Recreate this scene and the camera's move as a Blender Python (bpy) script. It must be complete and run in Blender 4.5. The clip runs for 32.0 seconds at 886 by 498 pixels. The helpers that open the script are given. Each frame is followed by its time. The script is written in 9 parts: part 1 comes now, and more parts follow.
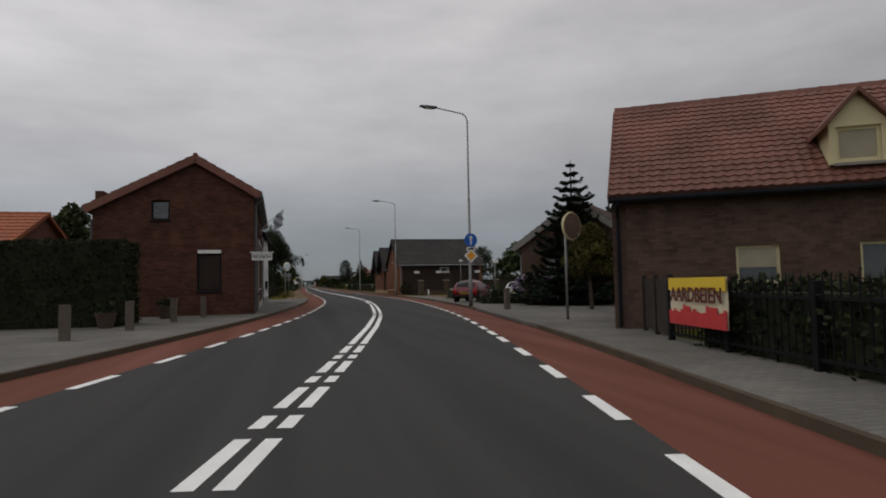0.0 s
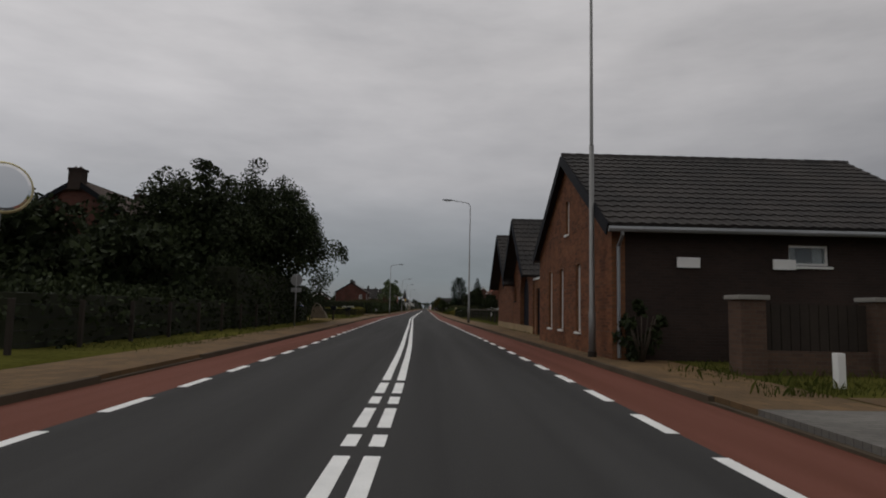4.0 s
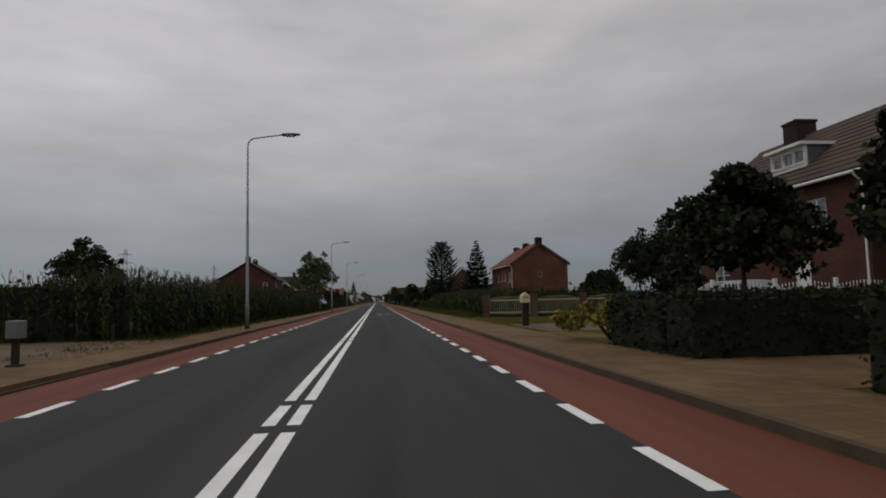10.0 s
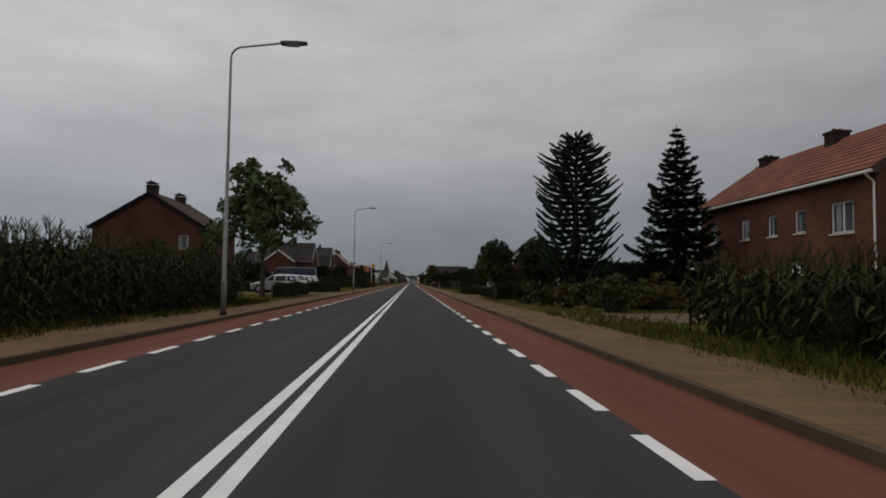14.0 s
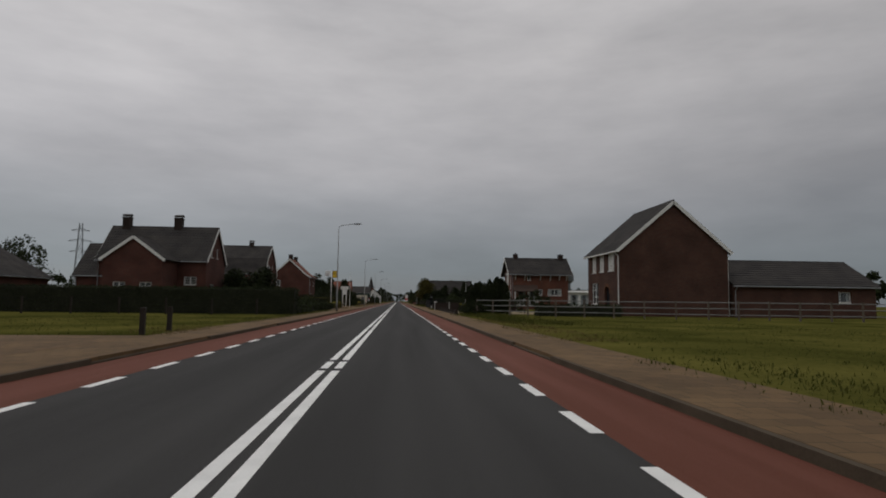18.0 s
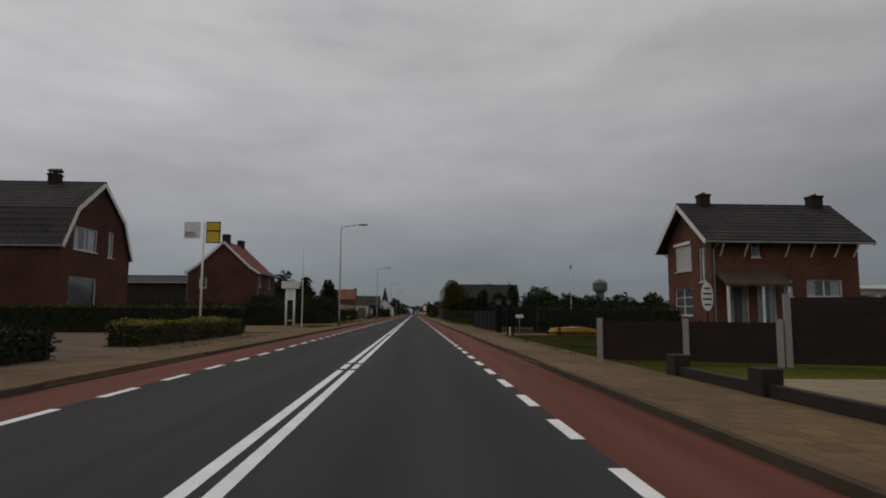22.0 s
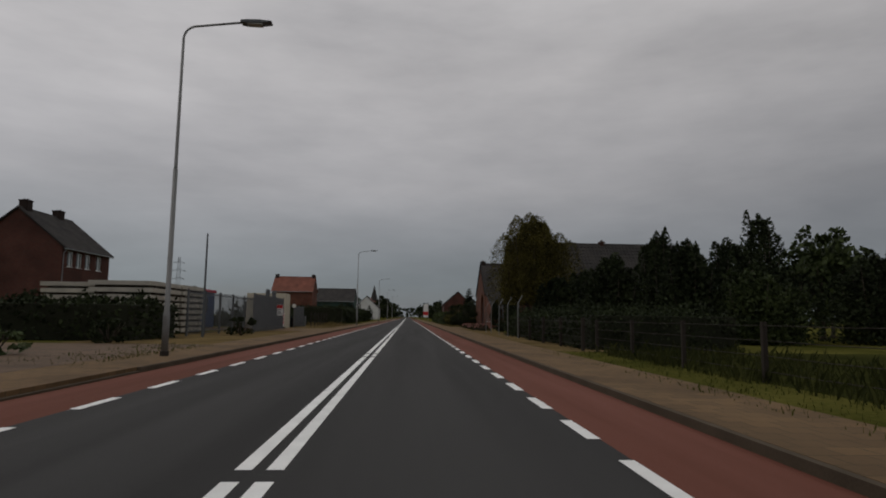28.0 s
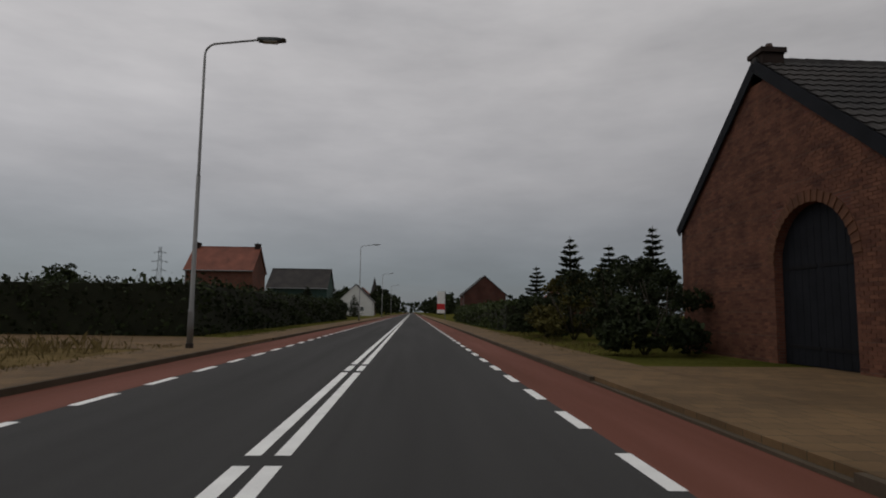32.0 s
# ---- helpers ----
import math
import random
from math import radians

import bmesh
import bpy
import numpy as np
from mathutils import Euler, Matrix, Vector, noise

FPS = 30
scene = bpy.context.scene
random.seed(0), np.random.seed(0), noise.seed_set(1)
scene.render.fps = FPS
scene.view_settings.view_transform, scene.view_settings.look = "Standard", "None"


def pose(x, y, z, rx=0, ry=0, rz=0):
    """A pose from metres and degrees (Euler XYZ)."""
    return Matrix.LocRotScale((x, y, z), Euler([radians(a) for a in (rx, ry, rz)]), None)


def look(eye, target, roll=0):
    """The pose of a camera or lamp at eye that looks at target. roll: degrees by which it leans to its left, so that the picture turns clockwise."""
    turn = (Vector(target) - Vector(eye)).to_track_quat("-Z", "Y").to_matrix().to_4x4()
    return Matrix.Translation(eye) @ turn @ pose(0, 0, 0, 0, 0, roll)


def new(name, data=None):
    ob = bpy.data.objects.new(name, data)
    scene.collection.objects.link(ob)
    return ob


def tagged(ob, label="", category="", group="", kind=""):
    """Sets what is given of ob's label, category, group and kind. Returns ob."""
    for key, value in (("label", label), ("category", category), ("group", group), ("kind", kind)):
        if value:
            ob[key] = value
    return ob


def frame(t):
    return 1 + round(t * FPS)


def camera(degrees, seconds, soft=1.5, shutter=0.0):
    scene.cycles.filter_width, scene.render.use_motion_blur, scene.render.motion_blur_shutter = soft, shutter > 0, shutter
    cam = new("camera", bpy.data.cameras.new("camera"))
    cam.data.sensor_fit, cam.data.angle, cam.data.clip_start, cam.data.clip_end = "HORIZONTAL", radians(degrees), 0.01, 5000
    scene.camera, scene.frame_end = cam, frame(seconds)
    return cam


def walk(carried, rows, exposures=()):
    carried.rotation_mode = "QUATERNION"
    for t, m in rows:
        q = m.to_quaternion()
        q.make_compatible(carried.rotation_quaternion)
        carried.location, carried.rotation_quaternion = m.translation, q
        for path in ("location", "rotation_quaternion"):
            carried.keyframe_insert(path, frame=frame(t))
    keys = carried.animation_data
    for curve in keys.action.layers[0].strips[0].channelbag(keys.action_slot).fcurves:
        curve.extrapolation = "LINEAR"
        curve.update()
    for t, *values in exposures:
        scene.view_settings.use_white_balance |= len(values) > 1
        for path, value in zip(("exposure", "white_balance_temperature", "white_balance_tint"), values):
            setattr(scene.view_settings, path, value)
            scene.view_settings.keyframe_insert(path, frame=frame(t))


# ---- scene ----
FOV = math.degrees(2 * math.atan(784 / 1090))
EYE = 1.1

# seconds, x, y, yaw, pitch, roll
PATH = [
    (0.0, -3.25, 9.25, -12.72, 3.20, -1.05),
    (0.5, -2.29, 14.58, -9.78, 4.28, -0.92),
    (1.0, -1.42, 19.94, -9.54, 4.59, 0.09),
    (1.5, -0.66, 25.40, -8.50, 3.86, 0.64),
    (2.0, -0.00, 30.85, -6.62, 4.88, 0.62),
    (2.5, 0.49, 36.40, -5.22, 5.16, 0.78),
    (3.0, 0.89, 42.08, -4.48, 5.01, 0.66),
    (3.5, 1.22, 47.77, -2.77, 5.62, 0.84),
    (5.5, 1.68, 70.49, -0.53, 5.13, 1.44),
    (6.0, 1.63, 76.69, -1.24, 5.52, 1.80),
    (6.5, 1.55, 82.97, -3.00, 5.00, 1.33),
    (7.0, 1.43, 89.41, -2.84, 4.27, 1.35),
    (7.5, 1.28, 95.88, -3.31, 5.13, 1.27),
    (8.0, 1.11, 102.40, -4.01, 4.34, 0.55),
    (8.5, 0.96, 108.94, -4.75, 5.02, 0.73),
    (9.0, 0.87, 115.56, -4.35, 4.71, 0.66),
    (9.5, 0.85, 122.24, -4.50, 4.15, -0.22),
    (10.0, 0.86, 128.95, -6.24, 4.73, -1.31),
    (10.5, 0.86, 135.71, -3.99, 3.65, -1.30),
    (11.0, 0.86, 142.48, -4.18, 2.94, -1.80),
    (11.5, 0.86, 149.20, -4.03, 3.20, -1.09),
    (12.0, 0.88, 155.91, -3.48, 3.15, -0.40),
    (12.5, 0.92, 162.58, -3.55, 2.90, -0.23),
    (13.0, 0.98, 169.23, -3.02, 2.30, -0.06),
    (13.5, 1.03, 175.96, -2.82, 2.55, 0.67),
    (14.0, 1.07, 182.80, -2.95, 3.10, 0.68),
    (14.5, 1.08, 189.66, -2.53, 3.25, 0.75),
    (16.5, 1.07, 218.50, -4.24, 4.61, 1.01),
    (17.0, 1.06, 225.74, -3.87, 4.68, 1.06),
    (17.5, 1.04, 233.02, -3.82, 4.75, 0.51),
    (18.0, 1.04, 240.38, -4.14, 4.87, 0.68),
    (18.5, 1.04, 247.79, -4.12, 4.36, 0.32),
    (19.0, 1.06, 255.04, -4.03, 4.36, 0.61),
    (19.5, 1.08, 262.31, -4.10, 4.78, 0.39),
    (20.0, 1.12, 269.46, -4.44, 5.20, 0.65),
    (20.5, 1.16, 276.53, -3.90, 5.50, 0.51),
    (21.0, 1.22, 283.63, -2.53, 5.85, 0.28),
    (21.5, 1.26, 290.74, -2.47, 5.96, 0.17),
    (22.0, 1.29, 297.85, -2.62, 6.01, 0.31),
    (22.5, 1.31, 305.13, -3.15, 6.08, 0.47),
    (23.0, 1.30, 312.37, -3.21, 6.64, 0.06),
    (23.5, 1.27, 319.57, -3.02, 5.87, 0.68),
    (24.0, 1.24, 326.77, -2.59, 5.23, 0.89),
    (24.5, 1.19, 333.96, -2.59, 6.06, 0.25),
    (25.0, 1.14, 341.11, -2.67, 5.87, -0.35),
    (25.5, 1.10, 348.24, -2.61, 5.64, 0.68),
    (27.5, 1.01, 376.08, -2.51, 6.15, 0.33),
    (28.0, 1.02, 382.98, -3.17, 6.31, 0.73),
    (28.5, 1.01, 389.84, -2.91, 5.89, 0.86),
    (29.0, 1.00, 396.67, -3.12, 5.54, 0.66),
    (29.5, 1.00, 403.47, -2.92, 5.43, 0.29),
    (30.0, 1.01, 410.25, -3.27, 5.76, 0.56),
    (30.5, 1.02, 416.99, -2.63, 6.59, 0.72),
    (31.0, 1.03, 423.71, -3.09, 6.76, 0.73),
    (31.5, 1.03, 430.40, -3.12, 5.93, 0.52),
    (32.0, 1.06, 437.00, -2.80, 5.88, 0.69),
]


def camera_pose(x, y, yaw, pitch, roll):
    a, b = radians(yaw), radians(pitch)
    ahead = Vector((-math.sin(a) * math.cos(b), math.cos(a) * math.cos(b), math.sin(b)))
    eye = Vector((x, y, EYE))
    return look(eye, eye + ahead, roll)


cam = camera(FOV, 32.0, soft=1.9)
walk(cam, [(r[0], camera_pose(*r[1:])) for r in PATH], exposures=[(0.0, 0.22), (1.0, 0.05), (3.0, 0.0), (17.0, 0.0), (20.0, -0.03), (23.0, -0.16), (28.0, -0.18), (32.0, -0.12)])

# ---- sky and light: overcast, brighter towards the zenith ----
world = bpy.data.worlds.new("overcast_sky")
scene.world = world
world.use_nodes = True
wn, wl = world.node_tree.nodes, world.node_tree.links
wn.clear()
w_out, w_bg = wn.new("ShaderNodeOutputWorld"), wn.new("ShaderNodeBackground")
w_sky = wn.new("ShaderNodeTexSky")
w_sky.sky_type, w_sky.sun_disc = "NISHITA", False
w_sky.sun_elevation, w_sky.sun_rotation = radians(55), radians(-60)
w_tc, w_sep = wn.new("ShaderNodeTexCoord"), wn.new("ShaderNodeSeparateXYZ")
w_ramp = wn.new("ShaderNodeValToRGB")
el = w_ramp.color_ramp.elements
el[0].position, el[0].color = 0.0, (0.152, 0.172, 0.197, 1)
el[1].position, el[1].color = 1.0, (0.60, 0.59, 0.57, 1)
for p, c in ((0.05, (0.160, 0.180, 0.207, 1)), (0.11, (0.232, 0.234, 0.246, 1)), (0.2, (0.361, 0.344, 0.341, 1)), (0.38, (0.522, 0.496, 0.483, 1)), (0.6, (0.575, 0.553, 0.542, 1))):
    e = el.new(p)
    e.color = c
w_map = wn.new("ShaderNodeMapping")
w_map.inputs["Scale"].default_value = (1.0, 1.0, 3.6)
w_cloud, w_fine = wn.new("ShaderNodeTexNoise"), wn.new("ShaderNodeTexNoise")
w_cloud.inputs["Scale"].default_value, w_cloud.inputs["Detail"].default_value = 2.3, 6
w_cloud.inputs["Roughness"].default_value = 0.55
w_fine.inputs["Scale"].default_value, w_fine.inputs["Detail"].default_value = 7.0, 5
w_cr = wn.new("ShaderNodeMapRange")
w_cr.inputs["From Min"].default_value, w_cr.inputs["From Max"].default_value = 0.30, 0.70
w_cr.inputs["To Min"].default_value, w_cr.inputs["To Max"].default_value = 0.80, 1.20
w_fr = wn.new("ShaderNodeMapRange")
w_fr.inputs["To Min"].default_value, w_fr.inputs["To Max"].default_value = 0.92, 1.08
w_mul = wn.new("ShaderNodeMath")
w_mul.operation = "MULTIPLY"
w_scale = wn.new("ShaderNodeVectorMath")
w_scale.operation = "SCALE"
w_mix = wn.new("ShaderNodeMix")
w_mix.data_type = "RGBA"
w_mix.inputs[0].default_value = 0.012
wl.new(w_tc.outputs["Generated"], w_sep.inputs[0])
wl.new(w_sep.outputs["Z"], w_ramp.inputs[0])
wl.new(w_tc.outputs["Generated"], w_map.inputs[0])
wl.new(w_map.outputs[0], w_cloud.inputs["Vector"])
wl.new(w_map.outputs[0], w_fine.inputs["Vector"])
wl.new(w_cloud.outputs["Fac"], w_cr.inputs["Value"])
wl.new(w_fine.outputs["Fac"], w_fr.inputs["Value"])
wl.new(w_cr.outputs[0], w_mul.inputs[0])
wl.new(w_fr.outputs[0], w_mul.inputs[1])
wl.new(w_ramp.outputs["Color"], w_scale.inputs[0])
# the cloud is thinner to the west
w_side, w_side_mul = wn.new("ShaderNodeMapRange"), wn.new("ShaderNodeMath")
w_side.inputs["From Min"].default_value, w_side.inputs["From Max"].default_value = -0.6, 0.6
w_side.inputs["To Min"].default_value, w_side.inputs["To Max"].default_value = 1.06, 0.77
w_side_mul.operation = "MULTIPLY"
wl.new(w_sep.outputs["X"], w_side.inputs["Value"])
wl.new(w_mul.outputs[0], w_side_mul.inputs[0])
wl.new(w_side.outputs[0], w_side_mul.inputs[1])
wl.new(w_side_mul.outputs[0], w_scale.inputs["Scale"])
wl.new(w_scale.outputs[0], w_mix.inputs["A"])
wl.new(w_sky.outputs[0], w_mix.inputs["B"])
wl.new(w_mix.outputs["Result"], w_bg.inputs["Color"])
w_bg.inputs["Strength"].default_value = 1.0
wl.new(w_bg.outputs[0], w_out.inputs[0])

sun = new("sun", bpy.data.lights.new("sun", "SUN"))
sun.data.energy, sun.data.angle, sun.data.color = 0.25, radians(30), (1.0, 0.97, 0.92)
sun.matrix_world = look((0, 0, 60), (30, -20, 0))
sun["kind"] = "structure"

# ---- materials ----
MATS = {}


def mat(name, base, rough=0.8, var=0.25, scale=3.0, fine=40.0, bump=0.15, metal=0.0, second=None, per_object=0.0, per_island=0.0, spec=0.3, stretch=None):
    """A surface with stains at one scale and grain at another."""
    if name in MATS:
        return MATS[name]
    m = bpy.data.materials.new(name)
    m.use_nodes = True
    n, l = m.node_tree.nodes, m.node_tree.links
    b = n["Principled BSDF"]
    b.inputs["Roughness"].default_value = rough
    b.inputs["Metallic"].default_value = metal
    b.inputs["Specular IOR Level"].default_value = spec
    tc = n.new("ShaderNodeTexCoord")
    big, small = n.new("ShaderNodeTexNoise"), n.new("ShaderNodeTexNoise")
    big.inputs["Scale"].default_value, big.inputs["Detail"].default_value = scale, 5
    small.inputs["Scale"].default_value, small.inputs["Detail"].default_value = fine, 4
    for t in (big, small):
        l.new(tc.outputs["Object"], t.inputs["Vector"])
    if stretch:
        mp = n.new("ShaderNodeMapping")
        mp.inputs["Scale"].default_value = stretch
        l.new(tc.outputs["Object"], mp.inputs["Vector"])
        l.new(mp.outputs[0], big.inputs["Vector"])
    dark = [c * (1 - var) for c in base]
    light = [min(1.0, c * (1 + var)) for c in (second or base)]
    mix = n.new("ShaderNodeMix")
    mix.data_type = "RGBA"
    mix.inputs["A"].default_value, mix.inputs["B"].default_value = (*dark, 1), (*light, 1)
    add = n.new("ShaderNodeMath")
    add.operation = "MULTIPLY_ADD"
    add.inputs[1].default_value, add.inputs[2].default_value = 0.45, 0.0
    l.new(small.outputs["Fac"], add.inputs[0])
    s2 = n.new("ShaderNodeMath")
    s2.operation = "MULTIPLY_ADD"
    s2.inputs[1].default_value = 0.9
    l.new(big.outputs["Fac"], s2.inputs[0])
    l.new(add.outputs[0], s2.inputs[2])
    mr = n.new("ShaderNodeMapRange")
    mr.inputs["From Min"].default_value, mr.inputs["From Max"].default_value = 0.42, 0.92
    l.new(s2.outputs[0], mr.inputs["Value"])
    last = mr.outputs[0]
    if per_object or per_island:
        src = n.new("ShaderNodeObjectInfo") if per_object else n.new("ShaderNodeNewGeometry")
        rnd = src.outputs["Random"] if per_object else src.outputs["Random Per Island"]
        k = per_object or per_island
        pm = n.new("ShaderNodeMapRange")
        pm.inputs["To Min"].default_value, pm.inputs["To Max"].default_value = -k, k
        l.new(rnd, pm.inputs["Value"])
        ad = n.new("ShaderNodeMath")
        l.new(last, ad.inputs[0])
        l.new(pm.outputs[0], ad.inputs[1])
        last = ad.outputs[0]
    l.new(last, mix.inputs[0])
    l.new(mix.outputs["Result"], b.inputs["Base Color"])
    if bump:
        bp = n.new("ShaderNodeBump")
        bp.inputs["Strength"].default_value, bp.inputs["Distance"].default_value = bump, 0.01
        l.new(small.outputs["Fac"], bp.inputs["Height"])
        l.new(bp.outputs[0], b.inputs["Normal"])
    MATS[name] = m
    return m


def brick_mat(name, c1, c2, mortar, bw=0.21, bh=0.065, joint=0.011, flat=False, rough=0.9, bump=0.5):
    """Laid units in courses; upright walls take (x + y, z), flat paving takes (x, y)."""
    if name in MATS:
        return MATS[name]
    m = bpy.data.materials.new(name)
    m.use_nodes = True
    n, l = m.node_tree.nodes, m.node_tree.links
    b = n["Principled BSDF"]
    b.inputs["Roughness"].default_value = rough
    b.inputs["Specular IOR Level"].default_value = 0.2
    tc, sep, com = n.new("ShaderNodeTexCoord"), n.new("ShaderNodeSeparateXYZ"), n.new("ShaderNodeCombineXYZ")
    l.new(tc.outputs["Object"], sep.inputs[0])
    if flat:
        l.new(sep.outputs["X"], com.inputs[0])
        l.new(sep.outputs["Y"], com.inputs[1])
    else:
        ad = n.new("ShaderNodeMath")
        l.new(sep.outputs["X"], ad.inputs[0])
        l.new(sep.outputs["Y"], ad.inputs[1])
        l.new(ad.outputs[0], com.inputs[0])
        l.new(sep.outputs["Z"], com.inputs[1])
    bt = n.new("ShaderNodeTexBrick")
    bt.inputs["Scale"].default_value = 1.0
    bt.inputs["Brick Width"].default_value, bt.inputs["Row Height"].default_value = bw, bh
    bt.inputs["Mortar Size"].default_value = joint * 0.5
    bt.inputs["Mortar Smooth"].default_value = 0.2
    bt.inputs["Bias"].default_value = -0.1
    bt.inputs["Color1"].default_value, bt.inputs["Color2"].default_value = (*c1, 1), (*c2, 1)
    bt.inputs["Mortar"].default_value = (*mortar, 1)
    l.new(com.outputs[0], bt.inputs["Vector"])
    big, small = n.new("ShaderNodeTexNoise"), n.new("ShaderNodeTexNoise")
    big.inputs["Scale"].default_value, big.inputs["Detail"].default_value = 0.55, 6
    small.inputs["Scale"].default_value, small.inputs["Detail"].default_value = 30, 3
    l.new(tc.outputs["Object"], big.inputs["Vector"])
    l.new(tc.outputs["Object"], small.inputs["Vector"])
    r1, r2 = n.new("ShaderNodeMapRange"), n.new("ShaderNodeMapRange")
    r1.inputs["From Min"].default_value, r1.inputs["From Max"].default_value = 0.3, 0.7
    r1.inputs["To Min"].default_value, r1.inputs["To Max"].default_value = 0.72, 1.22
    r2.inputs["To Min"].default_value, r2.inputs["To Max"].default_value = 0.8, 1.2
    l.new(big.outputs["Fac"], r1.inputs["Value"])
    l.new(small.outputs["Fac"], r2.inputs["Value"])
    mu = n.new("ShaderNodeMath")
    mu.operation = "MULTIPLY"
    l.new(r1.outputs[0], mu.inputs[0])
    l.new(r2.outputs[0], mu.inputs[1])
    vs = n.new("ShaderNodeVectorMath")
    vs.operation = "SCALE"
    l.new(bt.outputs["Color"], vs.inputs[0])
    l.new(mu.outputs[0], vs.inputs["Scale"])
    l.new(vs.outputs[0], b.inputs["Base Color"])
    bp = n.new("ShaderNodeBump")
    bp.inputs["Strength"].default_value, bp.inputs["Distance"].default_value = bump, 0.006
    bp.invert = True
    l.new(bt.outputs["Fac"], bp.inputs["Height"])
    l.new(bp.outputs[0], b.inputs["Normal"])
    MATS[name] = m
    return m


def glass_mat():
    if "window_glass" in MATS:
        return MATS["window_glass"]
    m = bpy.data.materials.new("window_glass")
    m.use_nodes = True
    b = m.node_tree.nodes["Principled BSDF"]
    b.inputs["Base Color"].default_value = (0.75, 0.8, 0.82, 1)
    b.inputs["Roughness"].default_value = 0.03
    b.inputs["Transmission Weight"].default_value = 0.96
    b.inputs["IOR"].default_value = 1.45
    MATS["window_glass"] = m
    return m


ASPHALT = mat("asphalt", (0.047, 0.046, 0.045), 0.88, 0.30, 1.0, 70, 0.6, stretch=(1.6, 0.05, 1.0), spec=0.12)
RED_ASPHALT = mat("red_asphalt", (0.152, 0.052, 0.031), 0.88, 0.30, 1.0, 70, 0.6, stretch=(1.8, 0.08, 1.0), second=(0.145, 0.058, 0.043), spec=0.12)
WORN_PAINT = mat("worn_road_paint", (0.20, 0.20, 0.19), 0.7, 0.5, 2.0, 9.0, 0.15, second=(0.42, 0.42, 0.40))
ROAD_PAINT = mat("road_paint", (0.80, 0.80, 0.78), 0.6, 0.12, 2.5, 60, 0.15)
# kerb tone is darkened: shadow and dirt along its face are in the colour
KERB_CONCRETE = mat("kerb_concrete", (0.082, 0.064, 0.045), 0.9, 0.25, 1.5, 50, 0.3, spec=0.1)
PAVER = brick_mat("paving_units", (0.156, 0.096, 0.046), (0.114, 0.072, 0.036), (0.060, 0.048, 0.025), 0.30, 0.30, 0.012, flat=True)
PAVER_GREY = brick_mat("grey_paving", (0.155, 0.145, 0.130), (0.125, 0.118, 0.108), (0.075, 0.072, 0.062), 0.21, 0.105, 0.010, flat=True)
PAVER_BRICK = brick_mat("brown_clinker_paving", (0.150, 0.100, 0.065), (0.115, 0.078, 0.054), (0.07, 0.058, 0.04), 0.21, 0.105, 0.010, flat=True)
GRASS_GROUND = mat("grass_ground", (0.044, 0.054, 0.011), 0.95, 0.4, 0.25, 9.0, 0.6, second=(0.092, 0.084, 0.022), spec=0.0)
DRY_GRASS = mat("dry_grass_soil", (0.115, 0.085, 0.038), 0.95, 0.35, 0.6, 14.0, 0.6, second=(0.155, 0.112, 0.055), spec=0.0)
SOIL = mat("dark_garden_soil", (0.05, 0.042, 0.03), 0.95, 0.3, 1.2, 20, 0.6, spec=0.0)
GRAVEL = mat("light_gravel", (0.26, 0.21, 0.14), 0.95, 0.3, 2.0, 60, 0.8, spec=0.05)
GRASS_BLADE = mat("grass_blades", (0.045, 0.062, 0.011), 0.8, 0.3, 0.4, 5.0, 0, second=(0.085, 0.085, 0.02), per_island=0.3, spec=0.08)
MEADOW_BLADE = mat("dark_meadow_blades", (0.020, 0.028, 0.007), 0.8, 0.3, 0.4, 5.0, 0, second=(0.042, 0.044, 0.013), per_island=0.3, spec=0.06)
DARK_MEADOW = mat("dark_rough_meadow", (0.020, 0.024, 0.008), 0.95, 0.4, 0.4, 9.0, 0.6, second=(0.038, 0.040, 0.012), spec=0.0)
DRY_BLADE = mat("dry_grass_blades", (0.11, 0.085, 0.03), 0.85, 0.3, 0.4, 5.0, 0, second=(0.16, 0.12, 0.05), per_island=0.3, spec=0.05)
BRICK_BROWN = brick_mat("brown_brick", (0.090, 0.042, 0.029), (0.061, 0.029, 0.022), (0.072, 0.058, 0.047))
BRICK_RED = brick_mat("red_brick", (0.157, 0.058, 0.037), (0.106, 0.039, 0.027), (0.111, 0.085, 0.068))
BRICK_ORANGE = brick_mat("orange_old_brick", (0.216, 0.097, 0.045), (0.155, 0.065, 0.032), (0.115, 0.090, 0.061))
BRICK_GREY = brick_mat("grey_brown_brick", (0.109, 0.066, 0.046), (0.079, 0.050, 0.038), (0.090, 0.075, 0.060))
BRICK_DARK = brick_mat("dark_red_brick", (0.101, 0.038, 0.028), (0.071, 0.028, 0.022), (0.068, 0.053, 0.045))
PLASTER = mat("white_plaster", (0.62, 0.62, 0.60), 0.85, 0.08, 0.9, 30, 0.2)
PLINTH = mat("grey_plinth", (0.23, 0.22, 0.20), 0.9, 0.15, 1.5, 30, 0.2)
YELLOW_PLINTH = mat("sand_plinth", (0.30, 0.22, 0.12), 0.9, 0.2, 1.2, 30, 0.2)
TILE_CORNER = mat("worn_red_brown_pantile", (0.140, 0.056, 0.040), 0.65, 0.3, 0.7, 14, 0.25, second=(0.185, 0.080, 0.060), per_object=0.15)
TILE_RED = mat("red_roof_tile", (0.158, 0.050, 0.031), 0.75, 0.30, 0.8, 16, 0.2, second=(0.190, 0.064, 0.040), per_island=0.12)
TILE_ORANGE = mat("orange_roof_tile", (0.306, 0.089, 0.038), 0.75, 0.22, 0.8, 16, 0.2, per_island=0.12)
